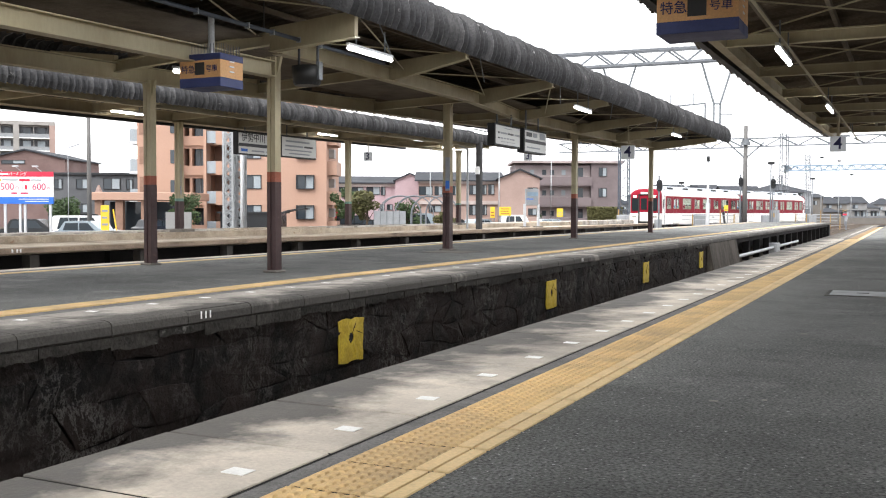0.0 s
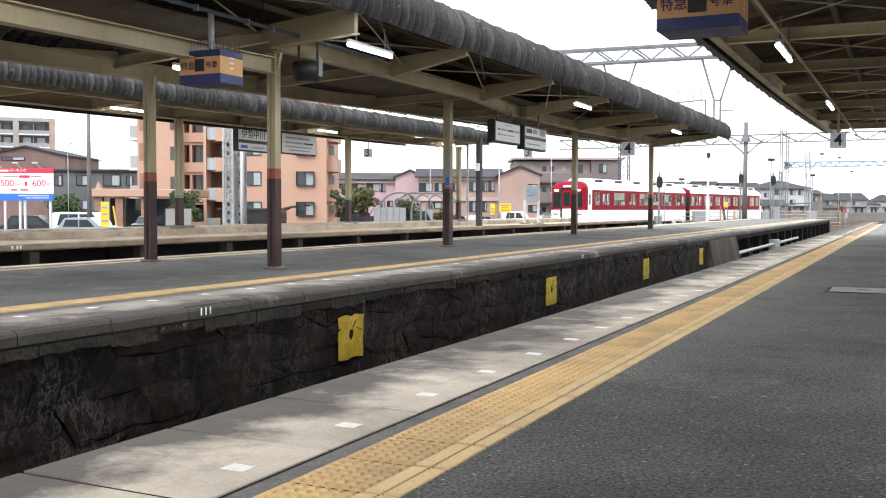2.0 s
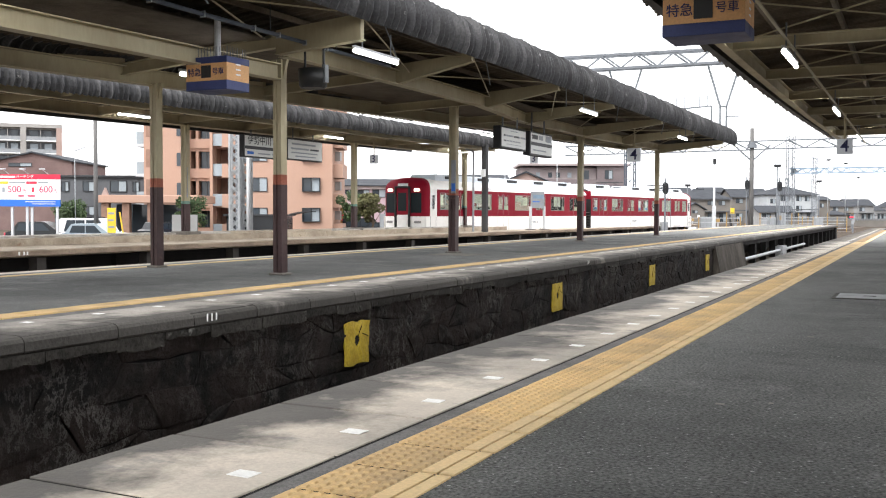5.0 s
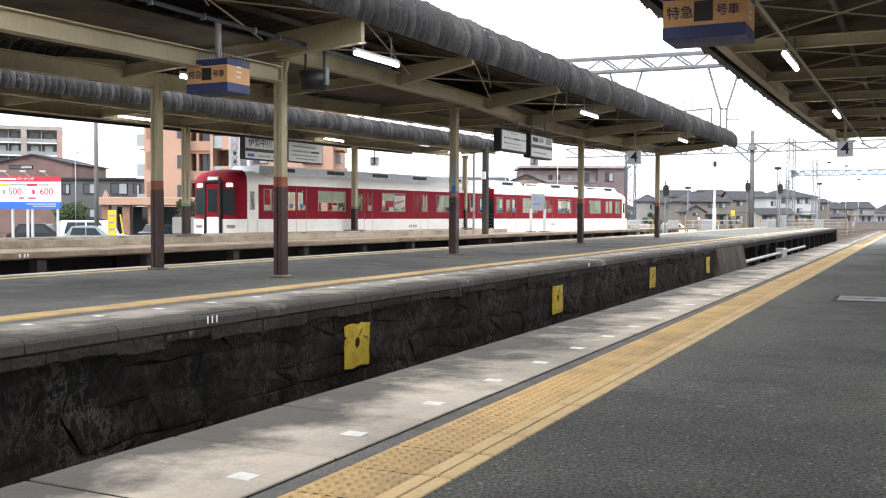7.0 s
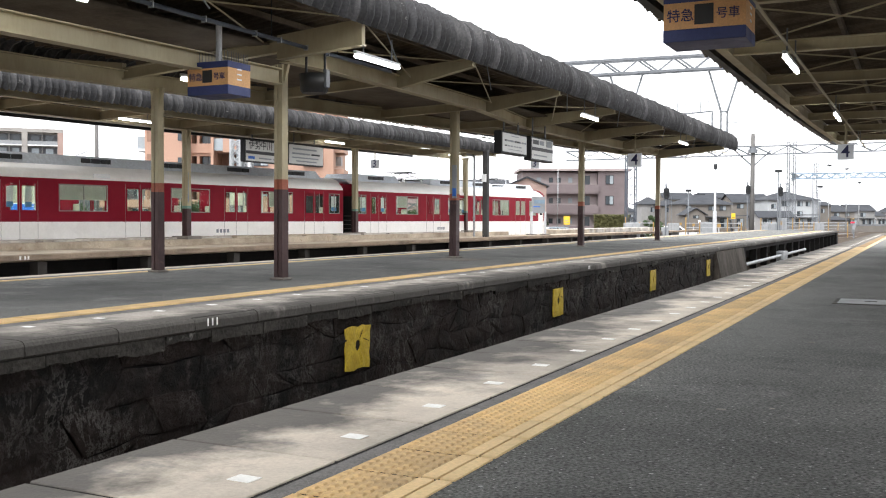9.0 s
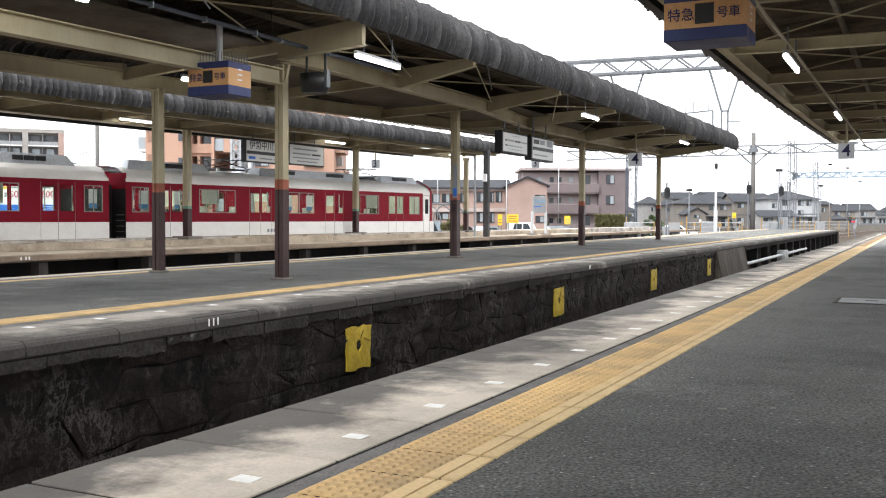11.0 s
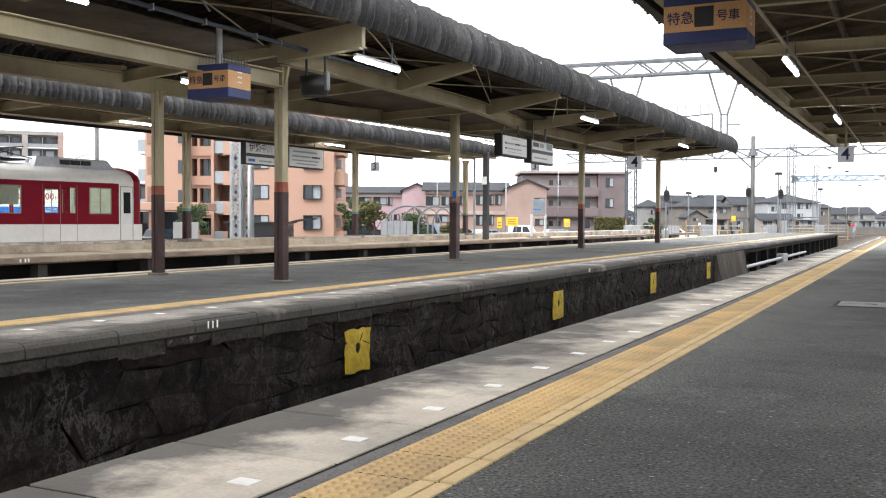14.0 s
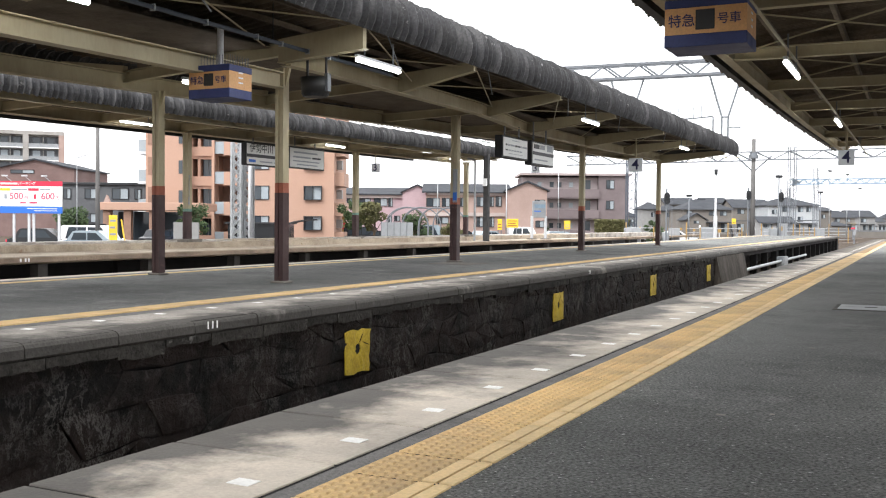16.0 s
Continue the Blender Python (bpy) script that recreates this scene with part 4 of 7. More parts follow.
    # underframe, bogies and wheels
    part("underframe_boxes", Form().box(6.0, 8.8, -1.15, 1.15, 0.4, 0.93, 0.03).box(9.3, 12.4, -1.1, 1.1, 0.35, 0.93, 0.03).box(12.8, 14.0, -1.1, 1.1, 0.45, 0.93, 0.03), TRAINDARK, car)
    for bx in (3.1, 16.9):
        bogie = part("bogie", Form().box(bx - 1.5, bx + 1.5, -1.0, -0.85, 0.35, 0.62, 0.03).box(bx - 1.5, bx + 1.5, 0.85, 1.0, 0.35, 0.62, 0.03).box(bx - 0.4, bx + 0.4, -1.0, 1.0, 0.4, 0.7, 0.03), TRAINDARK, car)
        for wx in (-1.05, 1.05):
            part("wheel", Form().tube((bx + wx, -0.62, 0.43), (bx + wx, -0.5, 0.43), 0.43, n=20).tube((bx + wx, 0.5, 0.43), (bx + wx, 0.62, 0.43), 0.43, n=20).tube((bx + wx, -0.5, 0.43), (bx + wx, 0.5, 0.43), 0.08), RAIL, bogie)
    # roof equipment: a long cover for cooling units, and pantographs on the second car
    spans = ((1.6, 19.0),) if lead else ((0.9, 4.2), (6.0, 12.8), (15.5, 19.6))
    for x0, x1 in spans:
        ac = part("roof_cover", Form().add([(x0, -0.95, 3.72), (x1, -0.95, 3.72), (x1, 0.95, 3.72), (x0, 0.95, 3.72), (x0 + 0.25, -0.75, 4.14), (x1 - 0.25, -0.75, 4.14), (x1 - 0.25, 0.75, 4.14), (x0 + 0.25, 0.75, 4.14)],
                                           [(0, 1, 2, 3), (4, 5, 6, 7), (0, 1, 5, 4), (1, 2, 6, 5), (2, 3, 7, 6), (3, 0, 4, 7)]), TRAINROOF, car, "grey cooling unit cover")
        n = max(1, int((x1 - x0) / 3.2))
        for i in range(n):
            cx = x0 + (i + 0.5) * (x1 - x0) / n
            for s in (-1, 1):
                vent = Form()
                for k in range(3):
                    vent.bar((cx - 0.62 + 0.42 * k, s * 0.87, 3.98), (cx - 0.25 + 0.42 * k, s * 0.87, 3.98), 0.05, 0.16)
                part("vent_grille", vent, DARKMETAL, ac)
    if not lead:
        for px in (5.0, 14.0):
            pan = part("pantograph", Form().box(px - 0.8, px + 0.8, -0.6, 0.6, 3.98, 4.04), DARKMETAL, car, "folded diamond pantograph")
            for s in (-0.55, 0.55):
                part("arm", Form().tube((px - 1.05, s, 4.05), (px, s * 1.1, 4.22), 0.02, n=6).tube((px + 1.05, s, 4.05), (px, s * 1.1, 4.22), 0.02, n=6)
                     .tube((px, s * 1.1, 4.22), (px - 0.5, s * 0.8, 4.4), 0.018, n=6).tube((px, s * 1.1, 4.22), (px + 0.5, s * 0.8, 4.4), 0.018, n=6), DARKMETAL, pan)
            part("contact_strip", Form().tube((px - 0.45, -0.9, 4.41), (px - 0.45, 0.9, 4.41), 0.025, n=6).tube((px + 0.45, -0.9, 4.41), (px + 0.45, 0.9, 4.41), 0.025, n=6), DARKMETAL, pan)
            for qx in (-0.8, 0.8):
                for qy in (-0.6, 0.6):
                    part("insulator", Form().ball((px + qx, qy, 3.98), 0.08), SIGNWHITE, pan)
    return car


car_front = train_car(True)
car_rear = train_car(False)


def motions():
    """The two cars run along the track at seven metres a second, slowing a little."""
    for car, flip in ((car_front, False), (car_rear, True)):
        rows = []
        for i in range(33):
            t = i * 0.5
            s0 = 80.6 - 7.139 * t + 0.0301 * t * t + (20.72 if flip else 0.0)
            a, b = side_line(s0), side_line(s0 + 20.0)
            d = (b - a).normalized()
            n = Vector((d.y, -d.x, 0))
            if flip:
                d, n, a = -d, -n, b
                base = a + n * 1.37
            else:
                base = a - n * 1.37
            m = Matrix(((d.x, -n.x, 0, base.x), (d.y, -n.y, 0, base.y), (0, 0, 1, -1.05), (0, 0, 0, 1)))
            rows.append((t, m))
        walk(car, rows)


# ---- the town beyond the tracks ----
TURN = radians(26.08)
AHEAD, ASIDE = Vector((-math.sin(TURN), math.cos(TURN), 0)), Vector((math.cos(TURN), math.sin(TURN), 0))
GZ = -1.27


def town(depth, aside, z=GZ, turn=0.0):
    """A pose in the town: depth ahead of the platform bench, metres aside, facing it; turn in degrees."""
    p = EYE + AHEAD * depth + ASIDE * aside
    return pose(p.x, p.y, z, 0, 0, 26.08 + turn)


def pane_window(parent, x, z, w, h, y=0.0, frame_mat=DARKMETAL, pane_mat=WINDOWDARK, leaves=2, thick=0.09):
    """A window on a wall that faces -y: frame, panes and sill."""
    t = 0.06
    f = Form().box(x - w / 2 - t, x + w / 2 + t, y - thick, y + 0.02, z - h / 2 - t, z - h / 2).box(x - w / 2 - t, x + w / 2 + t, y - thick, y + 0.02, z + h / 2, z + h / 2 + t)
    f.box(x - w / 2 - t, x - w / 2, y - thick, y + 0.02, z - h / 2, z + h / 2).box(x + w / 2, x + w / 2 + t, y - thick, y + 0.02, z - h / 2, z + h / 2)
    for i in range(1, leaves):
        xm = x - w / 2 + w * i / leaves
        f.box(xm - 0.03, xm + 0.03, y - thick * 0.6, y + 0.02, z - h / 2, z + h / 2)
    win = part("window", f, frame_mat, parent)
    for i in range(leaves):
        a = x - w / 2 + w * i / leaves
        part("pane", Form().box(a, a + w / leaves, y - 0.03, y - 0.012, z - h / 2, z + h / 2), pane_mat if i % 2 == 0 else (CURTAIN if pane_mat is not CURTAIN else WINDOWDARK), win)
    return win


def house(depth, x0, x1, eave, ridge, deep, wall, roof, label, turn=0.0, style="gable", wins=(), rows=(), name="house", group="houses", over=0.45):
    """A dwelling: x0 to x1 along its front, heights over the ground; style: where the ridge runs."""
    cx, w = (x0 + x1) / 2, (x1 - x0)
    h = thing(name, town(depth, cx, GZ, turn), label, "house", group)
    a = w / 2
    part("wall", Form().box(-a, a, 0, deep, 0, eave), wall, h)
    f = Form()
    t = 0.14
    if style == "gable":  # ridge runs away from the front
        o = a + over
        f.prism([(-o, eave - 0.1), (0, ridge), (o, eave - 0.1), (o, eave - 0.1 + t), (0, ridge + t * 1.3), (-o, eave - 0.1 + t)], -over, deep + over)
        part("gable", Form().prism([(-a, eave), (a, eave), (0, ridge - 0.02)], 0, 0.2), wall, h)
    elif style == "side":  # ridge runs along the front
        f.add([(x, y, z) for x in (-a - over, a + over) for y, z in ((-over, eave - 0.1), (deep / 2, ridge), (deep + over, eave - 0.1), (deep + over, eave + 0.05), (deep / 2, ridge + 0.18), (-over, eave + 0.05))],
              [(i, (i + 1) % 6, 6 + (i + 1) % 6, 6 + i) for i in range(6)] + [(5, 4, 3, 2, 1, 0), (6, 7, 8, 9, 10, 11)])
        g = Form()
        for x in (-a, a - 0.1):
            g.add([(x, 0, eave), (x, deep, eave), (x, deep / 2, ridge), (x + 0.1, 0, eave), (x + 0.1, deep, eave), (x + 0.1, deep / 2, ridge)], [(0, 1, 2), (5, 4, 3), (0, 1, 4, 3), (1, 2, 5, 4), (2, 0, 3, 5)])
        part("gable", g, wall, h)
    elif style == "hip":
        r = max(w / 2 - deep / 2, w * 0.12)
        o = over
        f.add([(-a - o, -o, eave - 0.1), (a + o, -o, eave - 0.1), (a + o, deep + o, eave - 0.1), (-a - o, deep + o, eave - 0.1),
               (-a - o, -o, eave + 0.06), (a + o, -o, eave + 0.06), (a + o, deep + o, eave + 0.06), (-a - o, deep + o, eave + 0.06), (-r, deep / 2, ridge), (r, deep / 2, ridge)],
              [(0, 1, 2, 3), (0, 1, 5, 4), (1, 2, 6, 5), (2, 3, 7, 6), (3, 0, 4, 7), (4, 5, 9, 8), (5, 6, 9), (6, 7, 8, 9), (7, 4, 8)])
    else:  # flat
        f.box(-a - 0.25, a + 0.25, -0.25, deep + 0.25, eave, eave + 0.25, 0.03)
    part("roof", f, roof, h)
    if style == "hip":
        part("ridge_tiles", Form().bar((-r, deep / 2, ridge + 0.05), (r, deep / 2, ridge + 0.05), 0.3, 0.16), roof, h)
    for x, z, ww, hh in wins:
        pane_window(h, x, z, ww, hh, 0.0)
    if group == "houses" and style in ("hip", "side") and name == "house" and w > 6:
        for x in (-w * 0.3, w * 0.12, w * 0.36):
            pane_window(h, x, 1.5, 1.5, 1.7, 0.0)
        part("belt_course", Form().box(-a - 0.02, a + 0.02, -0.04, 0.0, eave * 0.5 - 0.1, eave * 0.5 + 0.1), CHARCOAL, h)
        part("eaves_gutter", Form().bar((-a - over, -over - 0.05, eave - 0.08), (a + over, -over - 0.05, eave - 0.08), 0.12), CHARCOAL, h)
        part("porch_roof", Form().box(-w * 0.1, w * 0.45, -1.2, -0.02, 2.6, 2.75), roof, h)
    return h


house(230, 47.02, 51.82, 5.71, 7.29, 9, HOUSEWALL, TILEROOF, 'pale two-storey house with grey tiled roof', 0, 'hip', [(0.12, 4.41, 0.72, 0.96)])
house(250, 57.1, 64.4, 7.36, 8.92, 9, HOUSEBEIGE, TILEROOF, 'grey two-storey house with a long tiled roof', 0, 'side', [(-1.95, 6.08, 1.3, 0.89)])
house(225, 50.69, 55.38, 5.3, 6.71, 8, HOUSEBEIGE, TILEROOF, 'brown-grey house with tiled roof', 6, 'hip', [(-0.7, 4.29, 1.41, 0.79)])
house(205, 50.46, 60.71, 5.42, 7.55, 12, HOUSEBEIGE, TILEROOF, 'grey-brown house with a hipped tiled roof', 0, 'hip', [(-3.74, 4.56, 1.07, 0.85), (1.17, 4.56, 1.5, 0.85), (3.41, 4.56, 1.28, 0.85)])
house(190, 47.56, 51.32, 3.05, 4.32, 6, HOUSEBEIGE, TILEROOF, 'low annexe under a gabled grey roof', 0, 'gable', [(-0.0, 2.66, 0.99, 0.47)])
house(240, 64.47, 70.07, 7.51, 8.76, 9, HOUSEWALL, TILEROOF, 'pale house with grey tiled roof behind others', 0, 'side', [])
house(225, 67.1, 75.54, 6.19, 8.07, 10, HOUSEBEIGE, TILEROOF, 'beige two-storey house with a long grey roof', 0, 'side', [(-2.53, 5.26, 1.5, 0.94), (2.49, 5.26, 1.22, 0.94)])
house(215, 71.83, 83.03, 6.56, 8.35, 12, HOUSEPALE, TILEROOF, 'white two-storey house with dark tiled hipped roof', 0, 'hip', [(-1.62, 5.75, 1.88, 1.08), (1.47, 5.75, 1.07, 1.08), (-4.31, 5.12, 0.99, 0.89), (3.26, 5.71, 0.89, 0.99), (1.47, 3.55, 1.07, 0.99)])
house(190, 62.01, 68.62, 2.65, 3.76, 6, HOUSEWALL, TILEROOF, 'single-storey house with a grey lean-to roof', 0, 'side', [(-1.72, 1.98, 1.19, 0.72), (0.36, 1.98, 0.99, 0.72)])
house(255, 98.15, 101.71, 5.97, 6.93, 10, HOUSEBEIGE, TILEROOF, 'beige house with a shallow roof', 0, 'side', [(-0.32, 4.54, 0.91, 0.96)])
house(300, 119.48, 126.98, 4.75, 6.75, 10, HOUSEBEIGE, TILEROOF, 'brown-grey house with dark roof', 0, 'hip', [(-1.72, 3.88, 1.56, 1.0), (1.56, 3.88, 1.26, 1.0)])
house(320, 133.78, 142.11, 5.18, 7.18, 10, HOUSEWALL, TILEROOF, 'pale house with dark grey roof', 0, 'side', [(0.33, 3.92, 1.67, 1.2)])
house(280, 111.8, 116.76, 2.14, 3.3, 7, HOUSEBEIGE, TILEROOF, 'low house with dark tiled roof', 0, 'hip', [])
house(380, 167.17, 173.51, 3.83, 6.05, 12, HOUSEWALL, TILEROOF, 'far pale house with grey roof', 0, 'hip', [])
house(430, 191.86, 201.72, 3.5, 5.83, 12, HOUSEBEIGE, TILEROOF, 'far beige house with grey roof', 0, 'side', [])
house(120, -13.08, -4.93, 5.6, 6.51, 16, PINK, TILEROOF, 'two-storey pink rendered building with grey roof', 0, 'side', [(1.26, 4.64, 1.56, 0.87), (2.47, 4.64, 0.43, 1.01), (-0.66, 4.64, 1.32, 0.77), (-2.54, 4.64, 0.67, 0.77), (3.3, 2.63, 0.6, 0.58), (2.38, 2.51, 0.43, 0.82)], name='pink_building')
house(116, -4.88, -1.33, 5.77, 6.56, 14, PINK, TILEROOF, 'pink gable-fronted wing with shallow roof', 0, 'gable', [], name='pink_building', over=0.25)
house(112, -2.02, 7.49, 5.69, 6.72, 12, SALMON, TILEROOF, 'salmon two-storey building with dark grey roof', 0, 'side', [(-3.92, 4.51, 1.45, 0.9), (-2.46, 4.51, 0.8, 0.9), (-0.58, 4.55, 0.44, 0.94), (1.5, 4.62, 0.76, 0.98), (2.83, 4.64, 0.36, 1.03), (3.61, 4.67, 0.59, 1.07), (1.46, 2.31, 0.67, 1.05), (2.85, 2.31, 0.41, 1.05), (-2.86, 2.44, 1.34, 0.67)], name='salmon_building')
house(108, 7.13, 11.49, 5.83, 6.74, 12, SALMON, TILEROOF, 'salmon gable-fronted wing with pale trim', 0, 'gable', [(1.38, 4.57, 0.99, 0.39), (1.4, 2.12, 0.87, 0.64)], name='salmon_building', over=0.3)
house(120, -55.26, -45.56, 8.41, 9.46, 12, FARBROWN, TILEROOF, 'red-brown low building with grey gabled roof', 0, 'gable', [(-1.5, 8.02, 2.79, 0.35)], name='brown_house', over=0.3)
for d, a0, a1, z in ((111.9, -1.9, 7.3, 5.35), (119.9, -12.8, -5.0, 5.15), (111.9, -1.9, 7.3, 2.95)):
    fa_ = thing("wall_band", town(d, 0), "pale rendered band along the building front", "trim", kind="structure")
    part("band", Form().box(a0, a1, -0.12, 0.06, z, z + 0.42), PALEBLOCK, fa_)
house(96, -38.19, -29.15, 5.6, 5.6, 12, CHARCOAL, DARKMETAL, 'charcoal two-storey apartment house with flat roof', 0, 'flat', [(-3.45, 4.73, 0.66, 0.88), (-1.11, 4.75, 1.1, 0.89), (1.79, 4.77, 1.55, 1.0), (3.52, 4.73, 0.55, 0.88), (-3.46, 2.33, 0.66, 0.78), (-1.11, 2.35, 1.11, 0.78)], name='charcoal_apartments')


# apricot apartment house
ap = thing("apartment_house", town(88, -17.0), "five-storey apricot tiled apartment house with balconies", "apartment house")
part("main_block", Form().box(-0.7, 7.1, 0, 11, 0, 14.0), APRICOT, ap, "apricot tiled wall")
part("wing_block", Form().box(-6.3, -0.7, 3.3, 11, 0, 14.0), APRICOT2, ap, "back wall of the balconies, its shade put in the brown")
part("wing_piers", Form().box(-6.3, -6.1, 1.6, 3.3, 0, 14).box(-5.62, -5.38, 1.6, 3.3, 0, 14).box(-4.2, -3.72, 1.6, 3.3, 0, 14).box(-0.95, -0.7, 1.6, 3.3, 0, 14).box(-6.3, -0.7, 1.6, 3.3, 13.6, 14), APRICOT, ap, "apricot tiled piers")
part("far_wing", Form().box(-10.1, -6.3, 0.6, 11, 0, 13.8), APRICOT, ap)
part("parapet", Form().box(-10.2, 7.2, -0.1, 0.15, 14.0, 14.4), APRICOT, ap)
part("pier", Form().box(-4.0, -3.75, 0.1, 1.6, 0, 14), APRICOT, ap)
for k in range(5):
    z = 0.1 + 2.72 * k
    pane_window(ap, 0.5, z + 1.95, 1.35, 1.15)
    pane_window(ap, 5.2, z + 1.95, 1.5, 1.15, thick=0.3)
    balcony_part = part("balcony", Form().box(-2.9, -0.72, 0.15, 1.6, z - 0.14, z).box(-2.9, -0.72, 0.15, 0.3, z, z + 1.1), APRICOT, ap, "balcony with solid parapet")
    part("balcony_side", Form().box(-3.75, -2.9, 0.3, 0.34, z, z + 1.1), CURTAIN, balcony_part, "glass balcony side")
    part("balcony_door", Form().box(-1.9, -1.0, 3.22, 3.29, z, z + 1.95), WINDOWDARK, balcony_part)
    part("floor_slab", Form().box(-6.3, -0.7, 1.6, 3.3, z - 0.15, z + 0.02), APRICOT, balcony_part)
    part("slot_glass", Form().box(-5.3, -4.25, 2.3, 2.35, z + 0.75, z + 2.3), WINDOWDARK, ap, "dark glazing deep in the opening")
    part("glazing_bar", Form().box(-4.8, -4.74, 2.24, 2.32, z + 0.75, z + 2.3), CHARCOAL, ap)
    part("lintel", Form().box(-6.1, -4.2, 1.6, 1.8, z + 2.3, z + 2.58), APRICOT, ap)
    part("band_course", Form().box(-6.3, -3.72, 1.44, 1.6, z - 0.15, z + 0.72).box(-6.1, -4.2, 1.6, 1.75, z - 0.15, z + 0.72), APRICOT, ap)
    part("side_balcony", Form().box(7.1, 7.95, 0.8, 5.0, z - 0.1, z + 1.15), APRICOT, ap)
    part("side_window", Form().box(7.1, 7.6, 2.0, 3.2, z + 1.5, z + 2.3), SEALGREY, ap)
    # brown panel flat on the wall, coloured as a recess in shade
    part("recess", Form().box(-9.9, -8.6, 0.55, 0.6, z + 0.8, z + 2.4), APRICOT2, ap, "flat panel in the shade colour of a balcony recess")
    part("slit_window", Form().box(-7.1, -6.75, 0.53, 0.6, z + 0.9, z + 2.1), WINDOWDARK, ap)
    part("glass_rail", Form().box(-10.9, -10.1, 1.0, 4.0, z + 0.2, z + 1.3), CURTAIN, ap)
    part("slab_edge", Form().box(-10.95, -10.1, 0.9, 4.1, z - 0.05, z + 0.2), WHITEMETAL, ap)
porch = thing("entrance_porch", town(80, -24.2), "low apricot entrance porch with flat roof", "porch")
part("roof", Form().box(-4.1, 4.2, 0, 6, 3.0, 3.65, 0.04), APRICOT, porch)
for x in (-3.6, -1.9, 0.2, 3.6):
    part("pillar", Form().box(x - 0.3, x + 0.3, 0.3, 0.9, 0, 3.0), APRICOT2, porch)
part("glass_front", Form().box(-3.2, 3.2, 2.0, 2.08, 0, 2.9), WINDOWDARK, porch)
part("pediment", Form().prism([(-3.8, 3.65), (-3.3, 3.65), (-3.55, 4.25)], 0.1, 0.5), SALMON, porch)

# far pale apartment block
fa = thing("apartment_block", town(218, -95.2, GZ, 21), "far pale apartment block with stacked balconies", "apartment block")
part("wall", Form().box(-16.4, 9.4, 0, 12, 0, 21.7), FARWHITE, fa)
part("roof_edge", Form().box(-16.6, 9.6, -1.3, 12.2, 21.0, 21.8), FARWHITE, fa)
for k in range(7):
    z = 1.0 + 2.85 * k
    for x0, x1 in ((-13.1, -5.9), (-4.4, 1.1), (2.0, 8.3)):
        # charcoal panel on the flat wall paints the shade behind the balcony
        part("recess", Form().box(x0, x1, -0.06, -0.01, z + 0.7, z + 2.5), CHARCOAL, fa, "flat panel in the shade colour of a balcony recess")
        part("parapet", Form().box(x0 - 0.1, x1 + 0.1, -1.2, -1.1, z + 0.1, z + 0.95), CABINET, fa)
        part("slab", Form().box(x0 - 0.1, x1 + 0.1, -1.25, 0.0, z - 0.12, z + 0.1), SIGNWHITE, fa, "white slab edge")
        for q in (0.15, 0.62):
            part("balcony_door", Form().box(x0 + (x1 - x0) * q, x0 + (x1 - x0) * (q + 0.25), -0.1, -0.07, z + 0.3, z + 2.2), CURTAIN if k % 2 else WINDOWDARK, fa)
        part("divider", Form().box((x0 + x1) / 2 - 0.05, (x0 + x1) / 2 + 0.05, -1.1, -0.1, z + 0.1, z + 2.6), FARWHITE, fa)
for x in (-13.9, -5.15, 1.55, 9.0):
    part("pier", Form().box(x - 0.6, x + 0.6, -1.3, 0, 0, 21), SALMON if x > 8 else FARWHITE, fa)

# mauve-brown three-storey flats
mv = thing("apartment_flats", town(135, 12.5), "three-storey mauve-brown flats with long galleries", "apartment house")
part("wall", Form().box(-1.5, 9.0, 0.9, 10, 0, 8.7), MAUVE, mv)
part("end_block", Form().box(9.0, 13.2, 0, 10, 0, 8.9), MAUVE, mv)
part("roof_edge", Form().box(-1.9, 13.5, -0.4, 10.2, 8.85, 9.15), MAUVE2, mv)
for k in range(3):
    z = 0.25 + 2.85 * k
    part("gallery_wall", Form().box(-1.5, 8.98, 0.86, 0.895, z + 0.9, z + 2.6), MAUVE2, mv)
    part("gallery_parapet", Form().box(-1.6, 9.0, -0.5, -0.3, z - 0.25, z + 1.0).box(-1.6, 9.0, -0.5, 0.9, z - 0.3, z - 0.12), MAUVE, mv, "solid gallery parapet")
    for x in (0.6, 2.3, 3.4, 5.0):
        part("small_window", Form().box(x, x + 0.55, 0.8, 0.86, z + 1.3, z + 2.0), CURTAIN if int(x * 3) % 2 else WINDOWDARK, mv)
    part("door", Form().box(6.6, 8.0, 0.8, 0.86, z + 0.1, z + 2.3), WINDOWDARK, mv)
    pane_window(mv, 10.6, z + 1.7, 1.0, 1.1)

# parking billboard
bb = thing("billboard", town(55, -23.8), "white parking billboard with red top and blue bottom stripe", "billboard")
part("board", Form().box(-2.3, 2.24, -0.05, 0.08, 2.94, 4.08), SIGNWHITE, bb)
part("red_stripe", Form().box(-2.3, 2.24, -0.06, 0.08, 4.08, 4.36), SIGNRED, bb, "red title stripe")
part("blue_stripe", Form().box(-2.3, 2.24, -0.06, 0.08, 2.55, 2.94), SIGNBLUE, bb, "blue bottom stripe")
for x in (-1.7, -0.5, 0.35, 0.62, 2.05):
    part("post", Form().box(x - 0.06, x + 0.06, 0.0, 0.12, 0, 2.55), WHITEMETAL, bb)
words("price", "500", 0.52, CRIMSON, bb, pose(-0.32, -0.06, 3.5, 90))
words("price", "600", 0.52, CRIMSON, bb, pose(1.46, -0.06, 3.5, 90))
words("price_unit", "円", 0.22, CRIMSON, bb, pose(0.24, -0.06, 3.42, 90))
words("price_unit", "円", 0.22, CRIMSON, bb, pose(2.0, -0.06, 3.42, 90))
